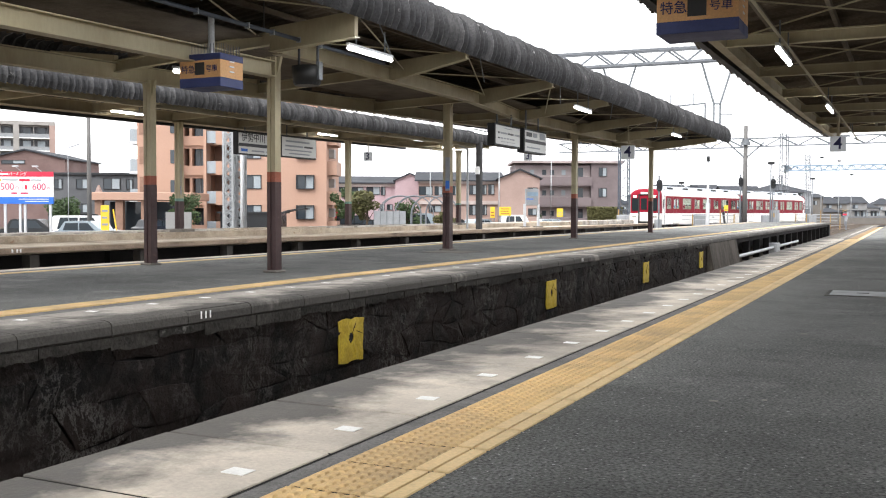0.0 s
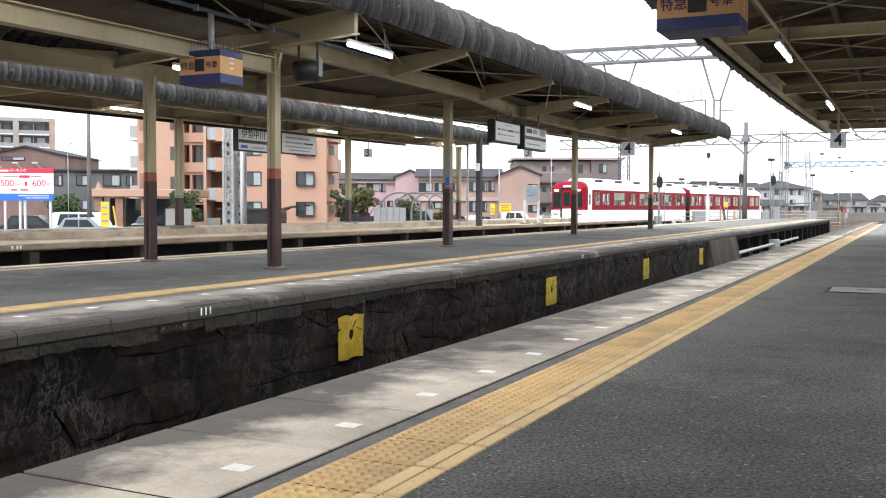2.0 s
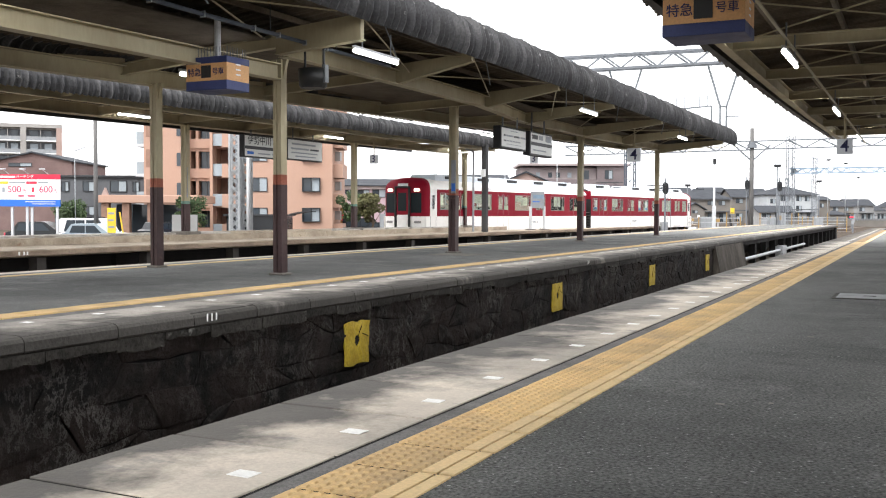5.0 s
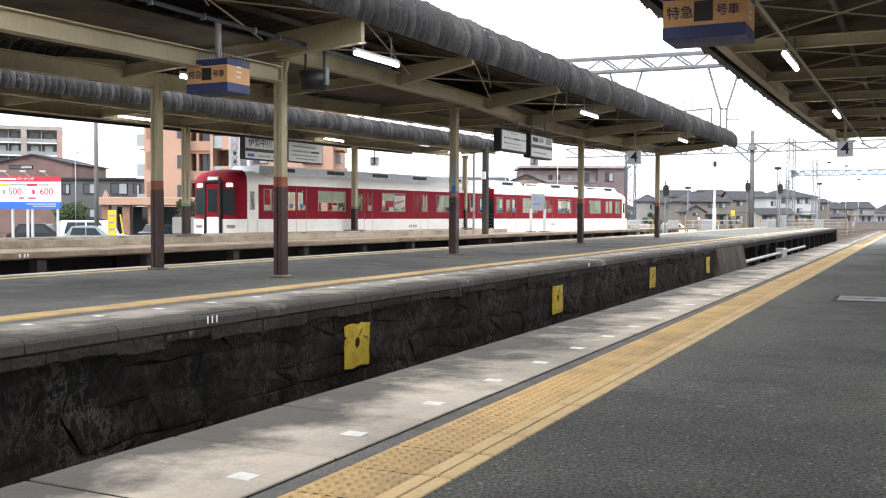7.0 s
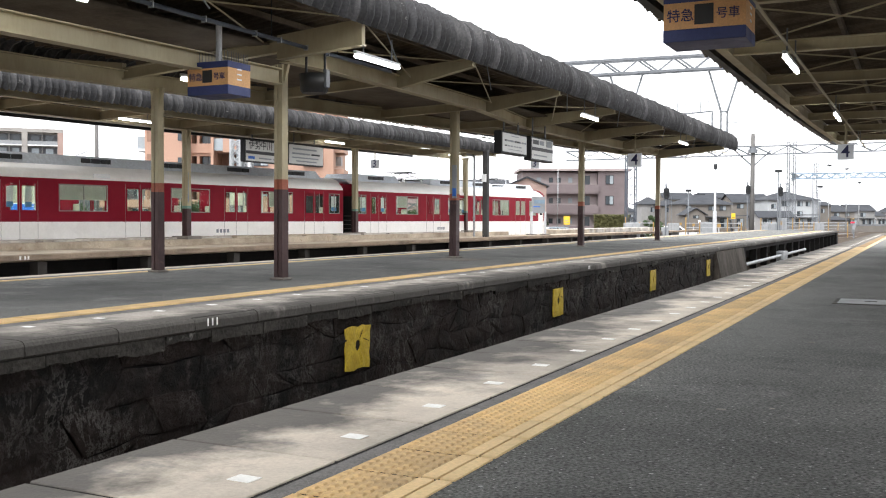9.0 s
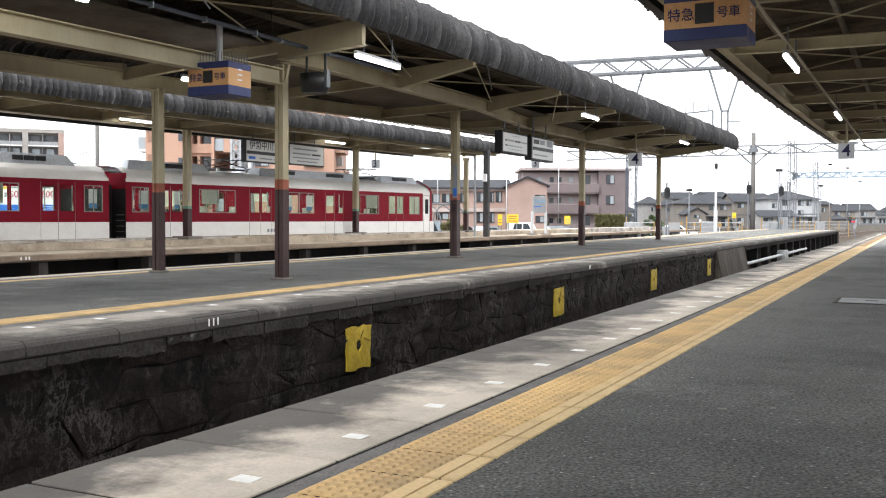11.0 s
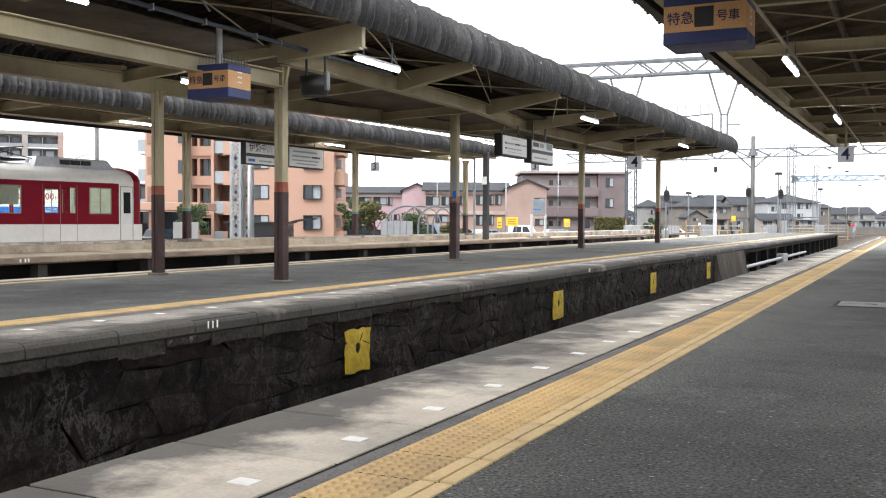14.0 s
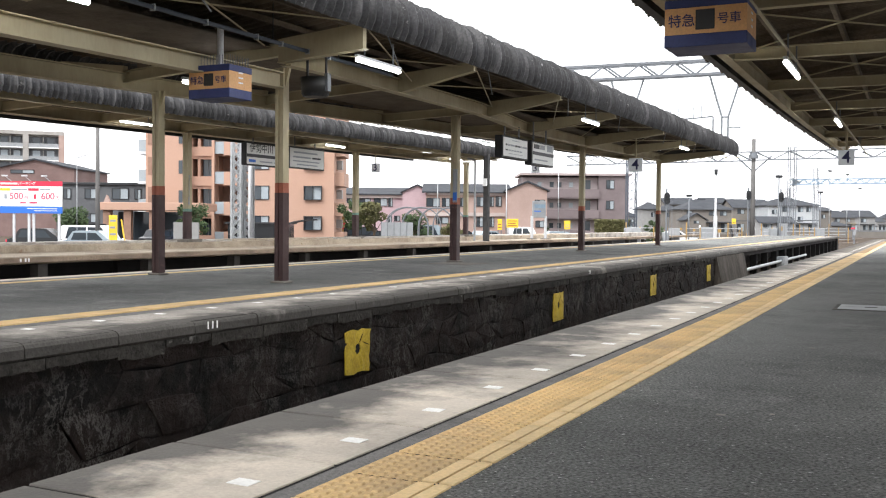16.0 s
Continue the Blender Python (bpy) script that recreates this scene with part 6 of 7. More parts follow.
for d, a, w, h in ((82, 16.0, 1.3, 1.9), (84, 20.0, 0.9, 1.9), (86, 23.4, 1.0, 2.0), (92, 31.5, 1.0, 1.9), (112, 43.5, 0.9, 1.9), (78, 17.9, 0.5, 1.6), (95, 33.3, 0.7, 2.4), (118, 39.5, 1.2, 1.8)):
    cb = thing("relay_cabinet", town(d, a), "pale grey trackside relay cabinet", "cabinet", "trackside cabinets")
    part("body", Form().box(-w / 2, w / 2, 0, 0.6, 0.15, h, 0.03), CABINET, cb)
    part("door_seam", Form().box(-0.01, 0.01, -0.008, 0, 0.25, h - 0.1), STEELGREY, cb)
    part("plinth", Form().box(-w / 2 - 0.05, w / 2 + 0.05, -0.05, 0.65, 0, 0.15), CONC, cb)
bf = thing("buffer_stop", town(88, 26.5), "dark buffer stop at the end of a siding", "buffer stop")
part("beam", Form().bar((-0.7, 0, 0.9), (0.9, 0, 0.9), 0.3), DARKMETAL, bf)
part("stay", Form().bar((-0.5, 0, 2.2), (-0.1, 0, 0.0), 0.35, 0.1).bar((0.5, 0, 0.0), (0.5, 0, 1.0), 0.2), DARKMETAL, bf)

# distant woods and roofs along the horizon
rnd = random.Random(5)
woods = Form()
for i in range(2400):
    a = rnd.uniform(-260, 330)
    z = rnd.uniform(0, 4.5 + 2.5 * noise.noise(Vector((a * 0.03, 0, 0))))
    c = Vector((a, rnd.uniform(-4, 4), z))
    s = rnd.uniform(0.8, 1.7)
    u = Vector((rnd.gauss(0, 1), rnd.gauss(0, 0.3), rnd.gauss(0, 1))).normalized() * s
    v = u.orthogonal().normalized() * s * 0.6
    woods.add([c - u, c + v, c + u, c - v], [(0, 1, 2, 3)])
wd = solid("far_woods", woods, LEAF, "distant dark line of trees", "woods", kind="stuff")
wd.matrix_world = town(620, 120)
for i in range(26):
    a = -130 + i * 12.5 + rnd.uniform(-3, 3)
    if 118 < a < 200 or a < -90 or a > 60:
        house(rnd.uniform(400, 470), a, a + rnd.uniform(8, 12), rnd.uniform(4.8, 6.2), rnd.uniform(7, 8.5), 9, HOUSEWALL if i % 2 else HOUSEBEIGE, TILEROOF, "far house with grey roof", rnd.uniform(-20, 20), "hip", [(-1.5, 3.6, 1.6, 1.1), (1.8, 3.6, 1.6, 1.1)])

# contact wires
wires = thing("contact_wires", None, "thin black overhead wires", "wires")
for x, z in ((-1.7, 5.0), (-1.7, 6.0), (-12.1, 5.1), (-15.5, 5.1), (-12.1, 6.1)):
    part("wire", Form().tube((x, 46, z), (x + 6, 220, z), 0.012, n=4), DARKMETAL, wires)

# a second row of track-side clutter: small posts, point levers and low boxes
rnd = random.Random(9)
for i in range(22):
    d = rnd.uniform(84, 150)
    a = d * rnd.uniform(0.22, 0.44)
    kind = i % 3
    q = thing("trackside_marker", town(d, a), "small trackside post with a plate", "marker", "trackside markers")
    h = rnd.uniform(0.9, 2.2)
    part("post", Form().tube((0, 0, 0), (0, 0, h), 0.05), (STEELGREY, SAFETY, WHITEMETAL)[kind], q)
    part("plate", Form().box(-0.16, 0.16, -0.06, -0.03, h - 0.35, h + 0.05, 0.01), (CABINET, SAFETY, SIGNWHITE)[(i // 2) % 3], q)
cross = thing("crossing_gate", town(150, 63.2), "red and white crossing post far along the line", "crossing post")
part("post", Form().tube((0, 0, 0), (0, 0, 2.6), 0.06), STEELGREY, cross)
part("red_lamp", Form().box(-0.3, 0.3, -0.15, 0.08, 1.7, 1.95, 0.03), SIGNRED, cross)
part("cross_arm", Form().bar((-0.4, -0.1, 2.2), (0.4, -0.1, 2.6), 0.09, 0.03).bar((0.4, -0.1, 2.2), (-0.4, -0.1, 2.6), 0.09, 0.03), SAFETY, cross)
for d, a0, a1 in ((170, 60, 90), (210, 70, 110)):
    fw = thing("line_fence", town(d, a0), "low grey fence along the line", "fence", "track fences")
    part("rail", Form().bar((0, 0, 1.3), (a1 - a0, 0, 1.3), 0.12), STEELGREY, fw)
    part("panel", Form().box(0, a1 - a0, 0, 0.06, 0.1, 1.2), HOUSEBEIGE, fw)


# ---- pieces of the platforms ----
def placed(name, mesh, parent, x, y, z=0.0, rz=0.0, rx=0.0):
    ob = new(name, mesh)
    ob.parent = parent
    ob.matrix_basis = pose(x, y, z, rx, 0, rz)
    return ob


rnd = random.Random(3)
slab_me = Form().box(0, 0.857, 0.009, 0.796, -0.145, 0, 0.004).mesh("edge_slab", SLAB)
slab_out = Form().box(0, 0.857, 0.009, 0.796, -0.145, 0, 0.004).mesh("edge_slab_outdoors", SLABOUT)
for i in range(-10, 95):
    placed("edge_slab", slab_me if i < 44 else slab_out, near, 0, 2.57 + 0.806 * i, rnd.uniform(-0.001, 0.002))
dash_me = Form().box(-0.052, 0.052, -0.04, 0.04, -0.002, 0.001).mesh("edge_mark", WHITE)
for i in range(-3, 85):
    placed("edge_mark", dash_me, near, 0.70, 2.97 + 0.808 * i, 0.004, rnd.uniform(-2, 2))
# tactile tiles with raised studs
TW, TL = 0.31, 0.392
tile = Form().box(0, TW, 0.011, TL - 0.011, -0.03, 0.0)
for a in range(6):
    for b in range(7):
        cx, cy, r = 0.028 + a * 0.051, 0.03 + b * 0.0555, 0.0165
        tile.add([(cx - r, cy - r, 0), (cx + r, cy - r, 0), (cx + r, cy + r, 0), (cx - r, cy + r, 0), (cx - r * 0.6, cy - r * 0.6, 0.006), (cx + r * 0.6, cy - r * 0.6, 0.006), (cx + r * 0.6, cy + r * 0.6, 0.006), (cx - r * 0.6, cy + r * 0.6, 0.006)],
                 [(0, 1, 5, 4), (1, 2, 6, 5), (2, 3, 7, 6), (3, 0, 4, 7), (4, 5, 6, 7)])
tile_me = tile.mesh("tactile_tile", TACTILE)
tile_far = Form().box(0, TW, 0.011, TL - 0.011, -0.03, 0.003).mesh("tactile_tile_plain", TACTILE)
tile_out = Form().box(0, TW, 0.011, TL - 0.011, -0.03, 0.003).mesh("tactile_tile_faded", TACTOUT)
part("tile_bed", Form().box(0.986, 1.419, -14, 78, -0.144, -0.004), DIRT, near, "dark bedding between the tiles")
line_me = Form().box(0, 0.068, 0.012, TL - 0.012, -0.03, 0.006, 0.003).box(0.076, 0.142, 0.012, TL - 0.012, -0.03, 0.006, 0.003).mesh("inner_line_tile", TACTILE2)
for i in range(-36, 165):
    y = 3.3 + TL * i
    placed("tactile_tile", tile_me if y < 24 else tile_far if y < 38 else tile_out, near, 0.972, y, rnd.uniform(-0.001, 0.0015))
    placed("inner_line_tile", line_me, near, 1.284, y + 0.0, rnd.uniform(-0.0015, 0.0015))
# far platform: cap stones, marks and tactile strip
cap_profile = [(-0.94, -0.145), (-0.02, -0.145), (0.0, -0.125), (-0.004, -0.05), (-0.02, -0.022), (-0.05, -0.006), (-0.1, 0.0), (-0.94, 0.0)]
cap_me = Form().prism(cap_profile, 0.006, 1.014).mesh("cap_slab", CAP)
part("cap_bed", Form().box(-4.35, -3.47, -14, 94, -0.144, -0.006), DIRT, far, "black dirt in the joints")
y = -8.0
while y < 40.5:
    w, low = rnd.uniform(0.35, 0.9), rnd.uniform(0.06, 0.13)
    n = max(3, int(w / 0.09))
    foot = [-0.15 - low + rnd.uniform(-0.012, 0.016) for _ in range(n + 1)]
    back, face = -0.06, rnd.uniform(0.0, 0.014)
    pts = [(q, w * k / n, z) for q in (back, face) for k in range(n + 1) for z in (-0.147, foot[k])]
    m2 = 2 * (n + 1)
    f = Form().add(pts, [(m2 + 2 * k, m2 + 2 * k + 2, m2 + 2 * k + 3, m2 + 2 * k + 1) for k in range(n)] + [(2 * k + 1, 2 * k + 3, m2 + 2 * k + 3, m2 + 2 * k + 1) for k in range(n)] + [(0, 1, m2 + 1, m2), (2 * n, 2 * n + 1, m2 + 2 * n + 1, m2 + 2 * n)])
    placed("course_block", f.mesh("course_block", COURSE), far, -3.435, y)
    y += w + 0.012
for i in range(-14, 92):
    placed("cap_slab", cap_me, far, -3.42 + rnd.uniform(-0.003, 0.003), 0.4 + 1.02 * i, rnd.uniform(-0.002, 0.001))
for i in range(-8, 100):
    placed("edge_mark", dash_me, far, -4.2, 6.2 + 0.845 * i, 0.003, rnd.uniform(-2, 2))
ftile = Form().box(-0.33, 0, 0.004, 0.39, -0.03, 0.004).mesh("far_tactile_tile", TACTILE)
for i in range(-20, 236):
    placed("tactile_tile", ftile, far, -4.66, 0.0 + 0.394 * i, rnd.uniform(-0.001, 0.002))
# sooty rubble wall: irregular stones between jittered joints
cols, rows_z = 78, (-1.32, -1.02, -0.72, -0.44, -0.155)
knots = {}
for r_ in range(5):
    for c_ in range(cols + 1):
        edge = r_ in (0, 4)
        knots[r_, c_] = (-4.0 + 0.5 * c_ + (0.25 if r_ % 2 else 0) + rnd.uniform(-0.13, 0.13), rows_z[r_] + (0 if edge else rnd.uniform(-0.09, 0.09)))
for r_ in range(4):
    for c_ in range(cols):
        q = [knots[r_, c_], knots[r_, c_ + 1], knots[r_ + 1, c_ + 1], knots[r_ + 1, c_]]
        cy, cz = sum(p[0] for p in q) / 4, sum(p[1] for p in q) / 4
        ring = []
        for k in range(4):
            (y0, z0), (y1, z1) = q[k], q[(k + 1) % 4]
            ring += [(y0 - cy, z0 - cz), ((y0 + y1) / 2 - cy + rnd.uniform(-0.03, 0.03), (z0 + z1) / 2 - cz + rnd.uniform(-0.02, 0.02))]
        out = rnd.uniform(-0.015, 0.035)
        f = Form()
        pts = [(0.01, y * 0.998, z * 0.996) for y, z in ring] + [(0.018 + out * 0.3 + rnd.uniform(-0.005, 0.005), y * 0.975, z * 0.965) for y, z in ring] + [(0.03 + out * 0.8, rnd.uniform(-0.08, 0.08), rnd.uniform(-0.05, 0.05))]
        f.add(pts, [(k, (k + 1) % 8, 8 + (k + 1) % 8, 8 + k) for k in range(8)] + [(8 + k, 8 + (k + 1) % 8, 16) for k in range(8)])
        placed("wall_stone", f.mesh("wall_stone", STONE), far, -3.5, cy, cz)
for i in range(4):
    y = 10.39 + 7.73 * i
    rim = []
    for (ya, za), (yb, zb) in (((0, -0.945), (0.6, -0.945)), ((0.6, -0.945), (0.61, -0.395)), ((0.61, -0.395), (0, -0.395)), ((0, -0.395), (0, -0.945))):
        rim += [(ya + (yb - ya) * k / 6 + rnd.uniform(-0.014, 0.014), za + (zb - za) * k / 6 + rnd.uniform(-0.014, 0.014)) for k in range(6)]
    n = len(rim)
    hy, hz = 0.3, -0.64
    hole = [(hy + math.cos(2 * math.pi * (k - 9) / n) * rnd.uniform(0.05, 0.075), hz + math.sin(2 * math.pi * (k - 9) / n) * rnd.uniform(0.06, 0.09)) for k in range(n)]
    midr = [((a[0] + c[0]) / 2 + rnd.uniform(-0.02, 0.02), (a[1] + c[1]) / 2 + rnd.uniform(-0.02, 0.02)) for a, c in zip(rim, hole)]
    pts = [(0.0, *p) for p in rim] + [(0.016 + rnd.uniform(-0.006, 0.006), *p) for p in rim] + [(0.022 + rnd.uniform(-0.005, 0.006), *p) for p in midr] + [(0.02, *p) for p in hole] + [(-0.05, *p) for p in hole]
    f = Form().add(pts, [(r * n + k, r * n + (k + 1) % n, (r + 1) * n + (k + 1) % n, (r + 1) * n + k) for r in range(4) for k in range(n)])
    py = part("yellow_patch", f, YPAINT, far, "yellow painted square round a drain hole", m=pose(-3.462, y, 0))
    # black box closes the opening and paints the shade inside it
    part("drain_hole", Form().box(-0.004, 0.006, hy - 0.085, hy + 0.085, hz - 0.095, hz + 0.095), STONE_DARK, py)
    crack = Form()
    for ya, za, yb, zb in ((0.33, -0.55, 0.4, -0.46), (0.42, -0.56, 0.57, -0.61)):
        crack.bar((0.024, ya, za), (0.024, yb, zb), 0.006, 0.008)
    part("crack", crack, STONE_DARK, py)
for y, n in ((7.72, 3), (20.3, 2)):
    for i in range(n):
        part("edge_number_mark", Form().box(-3.419, -3.413, y + i * 0.07, y + i * 0.07 + 0.016, -0.1, -0.025), WHITE, far)

plate = thing("footing_plate", pose(-6.95, 21.2, 0.0), "pale concrete slab set in the platform by a column", "slab")
part("plate", Form().box(-0.55, 0.55, -0.55, 0.55, -0.02, 0.006, 0.004), CONC, plate)
# inspection covers and repairs in the near platform
mh = thing("inspection_cover", pose(2.4, 12.8, 0.001), "grey steel inspection cover set in the asphalt", "cover")
part("frame", Form().box(-0.32, 0.5, -0.4, 0.4, -0.02, 0.006, 0.003), CAP, mh)
part("plate", Form().box(-0.27, 0.45, -0.35, 0.35, -0.01, 0.01, 0.003), GALV, mh)
part("handle", Form().box(0.02, 0.16, -0.03, 0.03, 0.01, 0.014), DARKMETAL, mh)

for x, y, w, l in ((2.05, 5.2, 0.09, 0.05), (2.2, 8.4, 0.1, 0.06), (2.3, 5.35, 0.05, 0.03), (1.9, 12.0, 0.1, 0.05), (2.7, 9.5, 0.06, 0.04)):
    part("paint_chip", Form().box(x, x + w * 0.5, y, y + l * 0.6, -0.01, 0.001), CAP, near, "pale worn paint mark")
for y, z in ((17.3, 0.0), (17.45, 0.0), (17.55, 0.0)):
    part("edge_number_mark", Form().box(mid_front(y) - 0.004, mid_front(y) + 0.004, y, y + 0.05, -0.11, -0.02), WHITE, mid)


# ---- signs and fittings on the platforms ----
def train_type_sign(m, name="stop_position_sign", w=0.8, deep=0.62, h=0.56, drop=0.5):
    """A hanging box with orange faces between navy bands, bird spikes on top and lettering on its faces."""
    s = thing(name, m, "hanging orange and navy train stop sign with bird spikes", "sign", "train stop signs")
    part("box", Form().box(-w / 2, w / 2, -deep / 2, deep / 2, 0.13, h - 0.09), ORANGE, s, "orange sign faces")
    part("lower_band", Form().box(-w / 2 - 0.004, w / 2 + 0.004, -deep / 2 - 0.004, deep / 2 + 0.004, 0, 0.13, 0.006), NAVY, s, "navy lower band")
    part("upper_band", Form().box(-w / 2 - 0.004, w / 2 + 0.004, -deep / 2 - 0.004, deep / 2 + 0.004, h - 0.09, h, 0.006), NAVY, s, "navy upper band")
    y = -deep / 2
    part("number_panel", Form().box(-w * 0.115, w * 0.115, y - 0.012, y - 0.002, 0.17, h - 0.12), PANELBLACK, s, "blank dark number panel")
    words("lettering", "特急", w * 0.17, NAVYTXT, s, pose(-w * 0.29, y - 0.004, (h + 0.04) / 2 - 0.005, 90, 0, 0))
    words("lettering", "号車", w * 0.145, NAVYTXT, s, pose(w * 0.29, y - 0.004, (h + 0.04) / 2 - 0.005, 90, 0, 0))
    part("side_text", Form().box(w / 2 + 0.001, w / 2 + 0.006, -0.05, 0.05, 0.21, 0.23).box(w / 2 + 0.001, w / 2 + 0.006, -0.05, 0.05, 0.28, 0.3).box(w / 2 + 0.001, w / 2 + 0.006, -0.05, 0.05, 0.35, 0.37), SIGNWHITE, s)
    sp = Form()
    for i in range(13):
        for yy in (-deep / 2 + 0.03, deep / 2 - 0.03):
            sp.tube((-w / 2 + 0.03 + i * (w - 0.06) / 12, yy, h), (-w / 2 + 0.03 + i * (w - 0.06) / 12, yy, h + 0.14), 0.004, n=4)
    for i in range(8):
        for xx in (-w / 2 + 0.03, w / 2 - 0.03):
            sp.tube((xx, -deep / 2 + 0.06 + i * (deep - 0.12) / 7, h), (xx, -deep / 2 + 0.06 + i * (deep - 0.12) / 7, h + 0.14), 0.004, n=4)
    tagged(part("spike_strip", sp, STEELGREY, s, "thin upright bird spikes"), kind="stuff")
    part("hanger_pipe", Form().tube((0, 0, h), (0, 0, h + drop), 0.045, n=12), WHITEMETAL, s, "pale hanger pipe")
    return s


def number_sign(m, text, size=0.42, drop=0.5):
    s = thing("platform_number_sign", m, "white square platform number sign hanging from the canopy", "sign", "platform number signs")
    part("panel", Form().box(-size / 2, size / 2, -size * 0.16, size * 0.16, 0, size, 0.012), GLOWSIGN, s, "white panel with a faint glow")
    words("number", text, size * 1.12, NAVYTXT, s, pose(0, -size * 0.16 - 0.004, size * 0.5, 90, 0, 0), label="blue numeral")
    part("hanger_pipe", Form().tube((0, 0, size), (0, 0, size + drop), 0.03), CREAM, s)
    return s


def name_board(m, w, h, label, blocks, drop=0.45, deep=0.22):
    """A boxed board: dark ends, white face with bars for its lettering."""
    s = thing("station_board", m, label, "sign", "station boards")
    part("case", Form().box(-w / 2 - 0.06, w / 2 + 0.06, 0, deep, 0, h, 0.015), DARKMETAL, s, "dark case")
    part("face", Form().box(-w / 2, w / 2, -0.012, -0.001, 0.05, h - 0.05), LITBOARD, s, "lit white printed face")
    for x0, x1, z0, z1, mt in blocks:
        part("text_bar", Form().box(x0 * w, x1 * w, -0.02, -0.0125, z0 * h, z1 * h), mt, s)
    part("hanger", Form().tube((-w * 0.3, deep / 2, h), (-w * 0.3, deep / 2, h + drop), 0.025), STEELGREY, s)
    part("hanger", Form().tube((w * 0.3, deep / 2, h), (w * 0.3, deep / 2, h + drop), 0.025), STEELGREY, s)
    return s


train_type_sign(pose(0.925, 10.75, 2.88), w=0.85, deep=0.62, h=0.5, drop=0.35)
train_type_sign(pose(-5.96, 11.05, 2.70), w=0.71, deep=0.5, h=0.46, drop=0.6)
number_sign(pose(1.32, 26.3, 2.5), "4", 0.38, 0.75)
number_sign(pose(-6.5, 35.6, 2.92), "4", 0.5, 0.75)
number_sign(pose(-20.4, 40.4, 3.34), "3", 0.42, 0.6)
number_sign(pose(-9.4, 32.8, 2.79), "3", 0.3, 0.95)
dark_top = [(-0.5, 0.5, 0.42, 0.56, INK)]
lines = [(-0.15, 0.15, 0.8, 0.83, INKGREY)] + [(-0.42 + 0.1 * k, -0.36 + 0.1 * k + 0.02 * (k % 3), 0.55, 0.63, INK if k in (0, 4, 5) else INKGREY) for k in range(9)] + [(-0.42 + 0.12 * k, -0.34 + 0.12 * k, 0.33, 0.39, INK if k == 0 else INKGREY) for k in range(6)] + [(-0.3, 0.3, 0.2, 0.22, INKGREY)]
name_board(pose(-6.85, 24.5, 2.71, 0, 0, 90), 1.72, 0.59, "white timetable board with grey lettering under the canopy", lines, 0.32)
name_board(pose(-6.85, 26.65, 2.64, 0, 0, 90), 1.72, 0.68, "white station board with a dark band under the canopy", [(-0.45, -0.2, 0.68, 0.86, INK), (-0.15, 0.05, 0.68, 0.86, INKGREY), (0.18, 0.44, 0.64, 0.9, INKGREY)] + dark_top + [(-0.42, 0.2, 0.2, 0.26, INKGREY)], 0.55)
mb = name_board(pose(-20.2, 31.55, 3.12, 0, 0, 90), 2.7, 0.88, "white station name board with dark band under the canopy", [(-0.5, 0.5, 0.36, 0.5, INK), (0.22, 0.42, 0.6, 0.86, SIGNBLUE), (-0.45, -0.3, 0.14, 0.26, SIGNBLUE), (-0.2, 0.1, 0.16, 0.22, INKGREY), (0.15, 0.45, 0.16, 0.22, INKGREY)])
words("station_name", "伊勢中川", 0.38, INK, mb, pose(-0.42, -0.016, 0.66, 90))
name_board(pose(-20.2, 34.3, 3.16, 0, 0, 90), 2.5, 0.88, "white timetable board with rows of grey lettering", [(-0.4, 0.3, 0.72, 0.8, INKGREY), (-0.42, 0.1, 0.5, 0.58, INKGREY), (0.14, 0.4, 0.5, 0.58, INK), (-0.42, 0.36, 0.32, 0.38, INKGREY), (-0.3, 0.3, 0.16, 0.22, INKGREY)])

sp = thing("loudspeaker", pose(-5.65, 13.0, 2.96), "black round loudspeaker hanging under the canopy", "loudspeaker")
part("body", Form().tube((0, 0, 0.04), (0, 0, 0.3), 0.22, 0.24, 18), PANELBLACK, sp, "", True)
part("lower_rim", Form().tube((0, 0, 0), (0, 0, 0.05), 0.19, 0.225, 18), DARKMETAL, sp)
part("side_plate", Form().box(0.2, 0.26, -0.05, 0.05, 0.08, 0.36), STEELGREY, sp)
for x in (-0.15, 0.2):
    part("hanger", Form().tube((x, 0, 0.3), (x, 0, 0.62), 0.02), DARKMETAL, sp)
cond = thing("cable_tray", None, "blue-grey cable pipe with white clips under the canopy", "pipe")
part("pipe", Form().tube((-5.6, -6, 3.63), (-5.6, 15.4, 3.63), 0.03, n=10), BLUEPIPE, cond, "", True)
for y in (7.0, 8.2, 9.3, 10.3, 11.4, 12.0, 12.7, 13.3):
    part("clip", Form().box(-5.64, -5.56, y - 0.008, y + 0.008, 3.585, 3.67), GALV, cond)
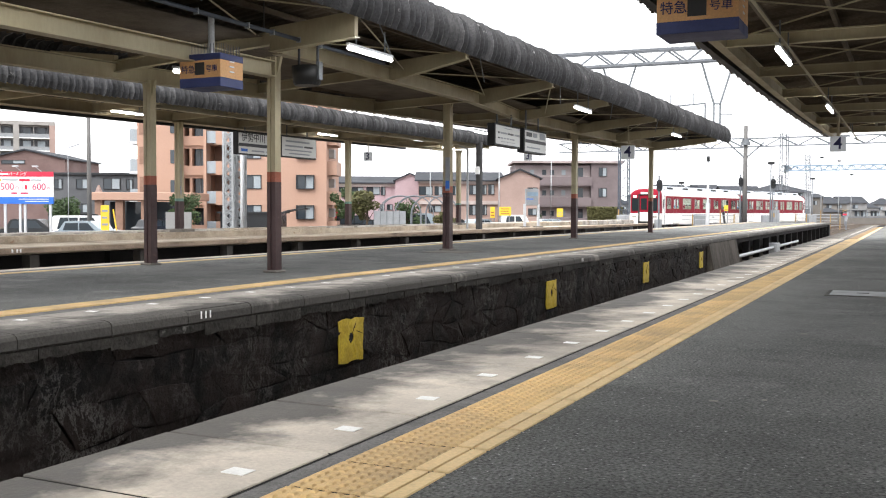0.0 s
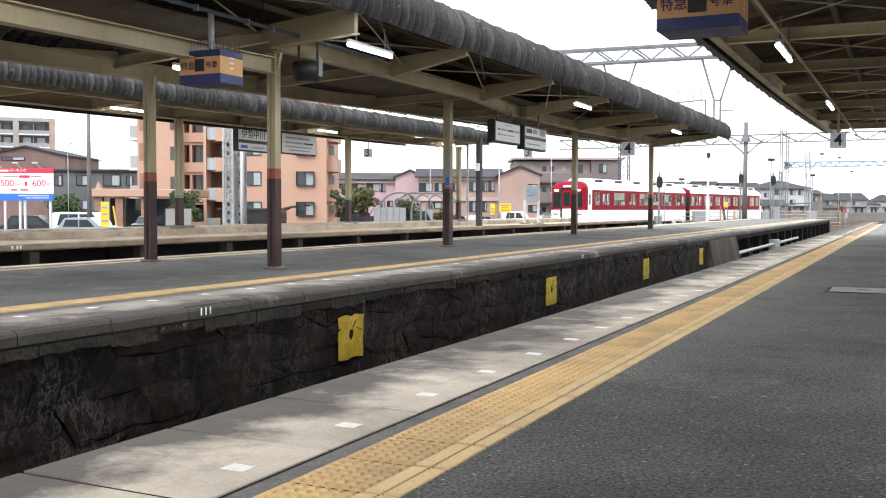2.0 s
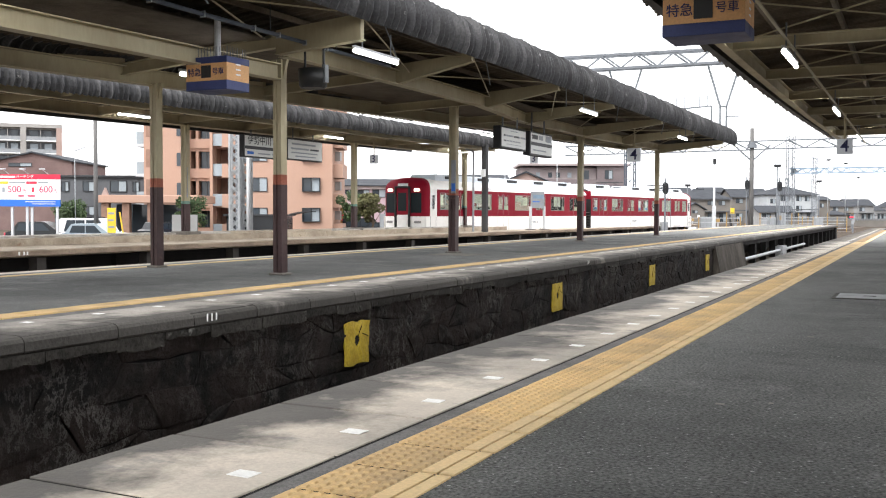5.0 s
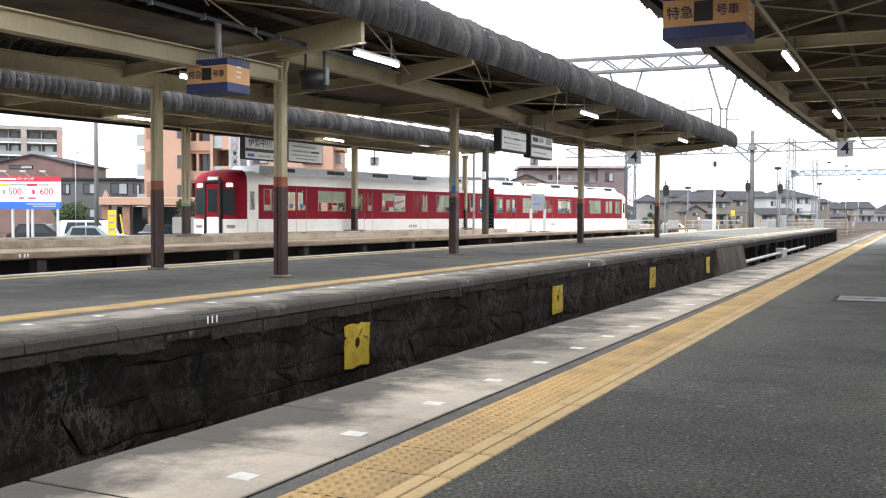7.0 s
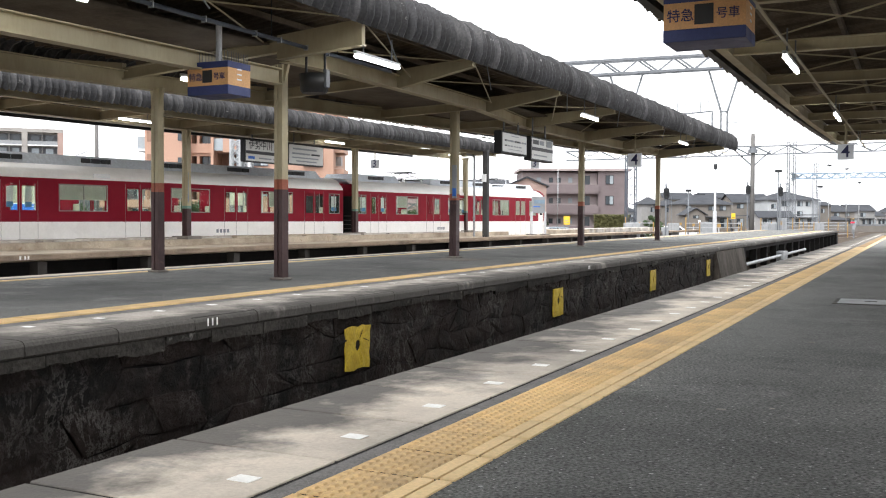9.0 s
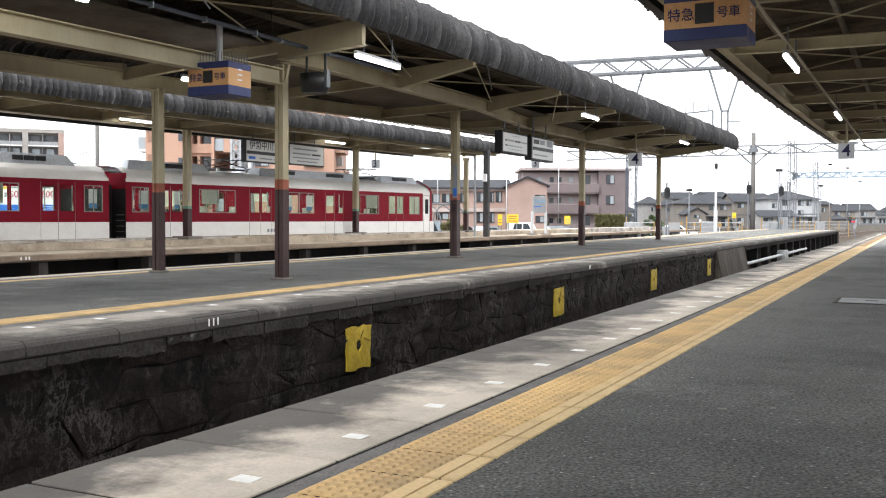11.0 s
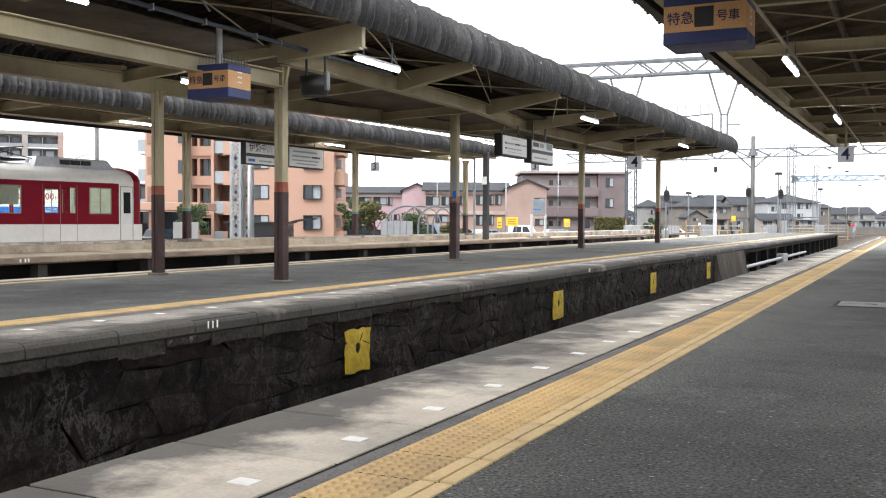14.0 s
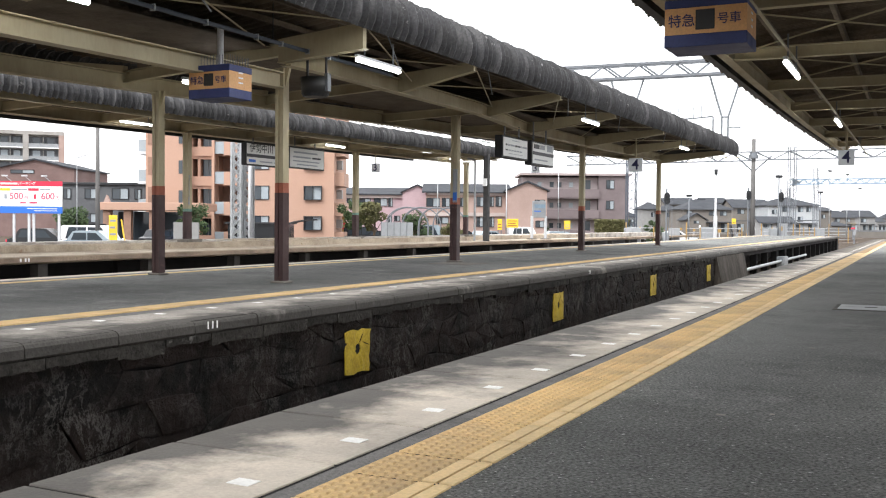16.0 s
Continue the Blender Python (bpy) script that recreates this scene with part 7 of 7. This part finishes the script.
for y in (4.0, 8.6, 11.8, 13.6):
    part("rod", Form().tube((-5.6, y, 3.65), (-5.6, y, 4.2), 0.008, n=6), DARKMETAL, cond)
for x, y, z0, z1, mt in ((-7.45, 22.045, 1.49, 2.32, CABINET), (-20.53, 27.32, 1.5, 2.6, CABINET)):
    pl = thing("column_plate", pose(x, y - 0.05, 0), "narrow white name plate fixed on a column", "sign", "column plates")
    part("plate", Form().box(-0.06, 0.06, -0.02, 0.0, z0, z1), mt, pl)
    part("text_bar", Form().box(-0.03, 0.03, -0.026, -0.021, z0 + (z1 - z0) * 0.4, z1 - 0.1), INKGREY, pl)
    part("text_bar", Form().box(-0.05, 0.05, -0.026, -0.021, z0 + 0.05, z0 + (z1 - z0) * 0.3), SIGNBLUE, pl)
st = thing("name_stand", pose(-17.5, 55.0, 0, 0, 0, 62), "white station name stand on two posts", "sign")
part("panel", Form().box(-0.52, 0.52, 0, 0.1, 1.3, 2.3, 0.02), CABINET, st)
part("text_bar", Form().box(-0.4, 0.4, -0.01, -0.002, 1.5, 1.58), INKGREY, st)
part("text_bar", Form().box(-0.45, 0.1, -0.01, -0.002, 1.66, 1.72), SIGNBLUE, st)
part("text_bar", Form().box(-0.4, 0.45, -0.01, -0.002, 1.88, 2.1), BLUESTEEL, st)
for x in (-0.54, 0.54):
    part("post", Form().box(x - 0.06, x + 0.06, 0, 0.12, 0.0, 1.4), WHITEMETAL, st)
    part("foot", Form().box(x - 0.2, x + 0.2, -0.2, 0.3, 0, 0.06), CONC, st)
dp = thing("dark_post", pose(-17.58, 47.2, 0), "dark grey concrete post by the platform edge", "post")
part("shaft", Form().box(-0.14, 0.14, -0.14, 0.14, 0, 4.6, 0.02), DARKPOST, dp)
part("box", Form().box(-0.12, 0.12, -0.3, -0.2, 2.9, 3.3, 0.01), SIGNWHITE, dp)
part("drain_pipe", Form().tube((-1.4, 0.6, 4.45), (-0.9, 0.5, 4.3), 0.06).tube((-0.9, 0.5, 4.3), (-0.9, 0.5, 0.0), 0.06), GALV, dp)


motions()
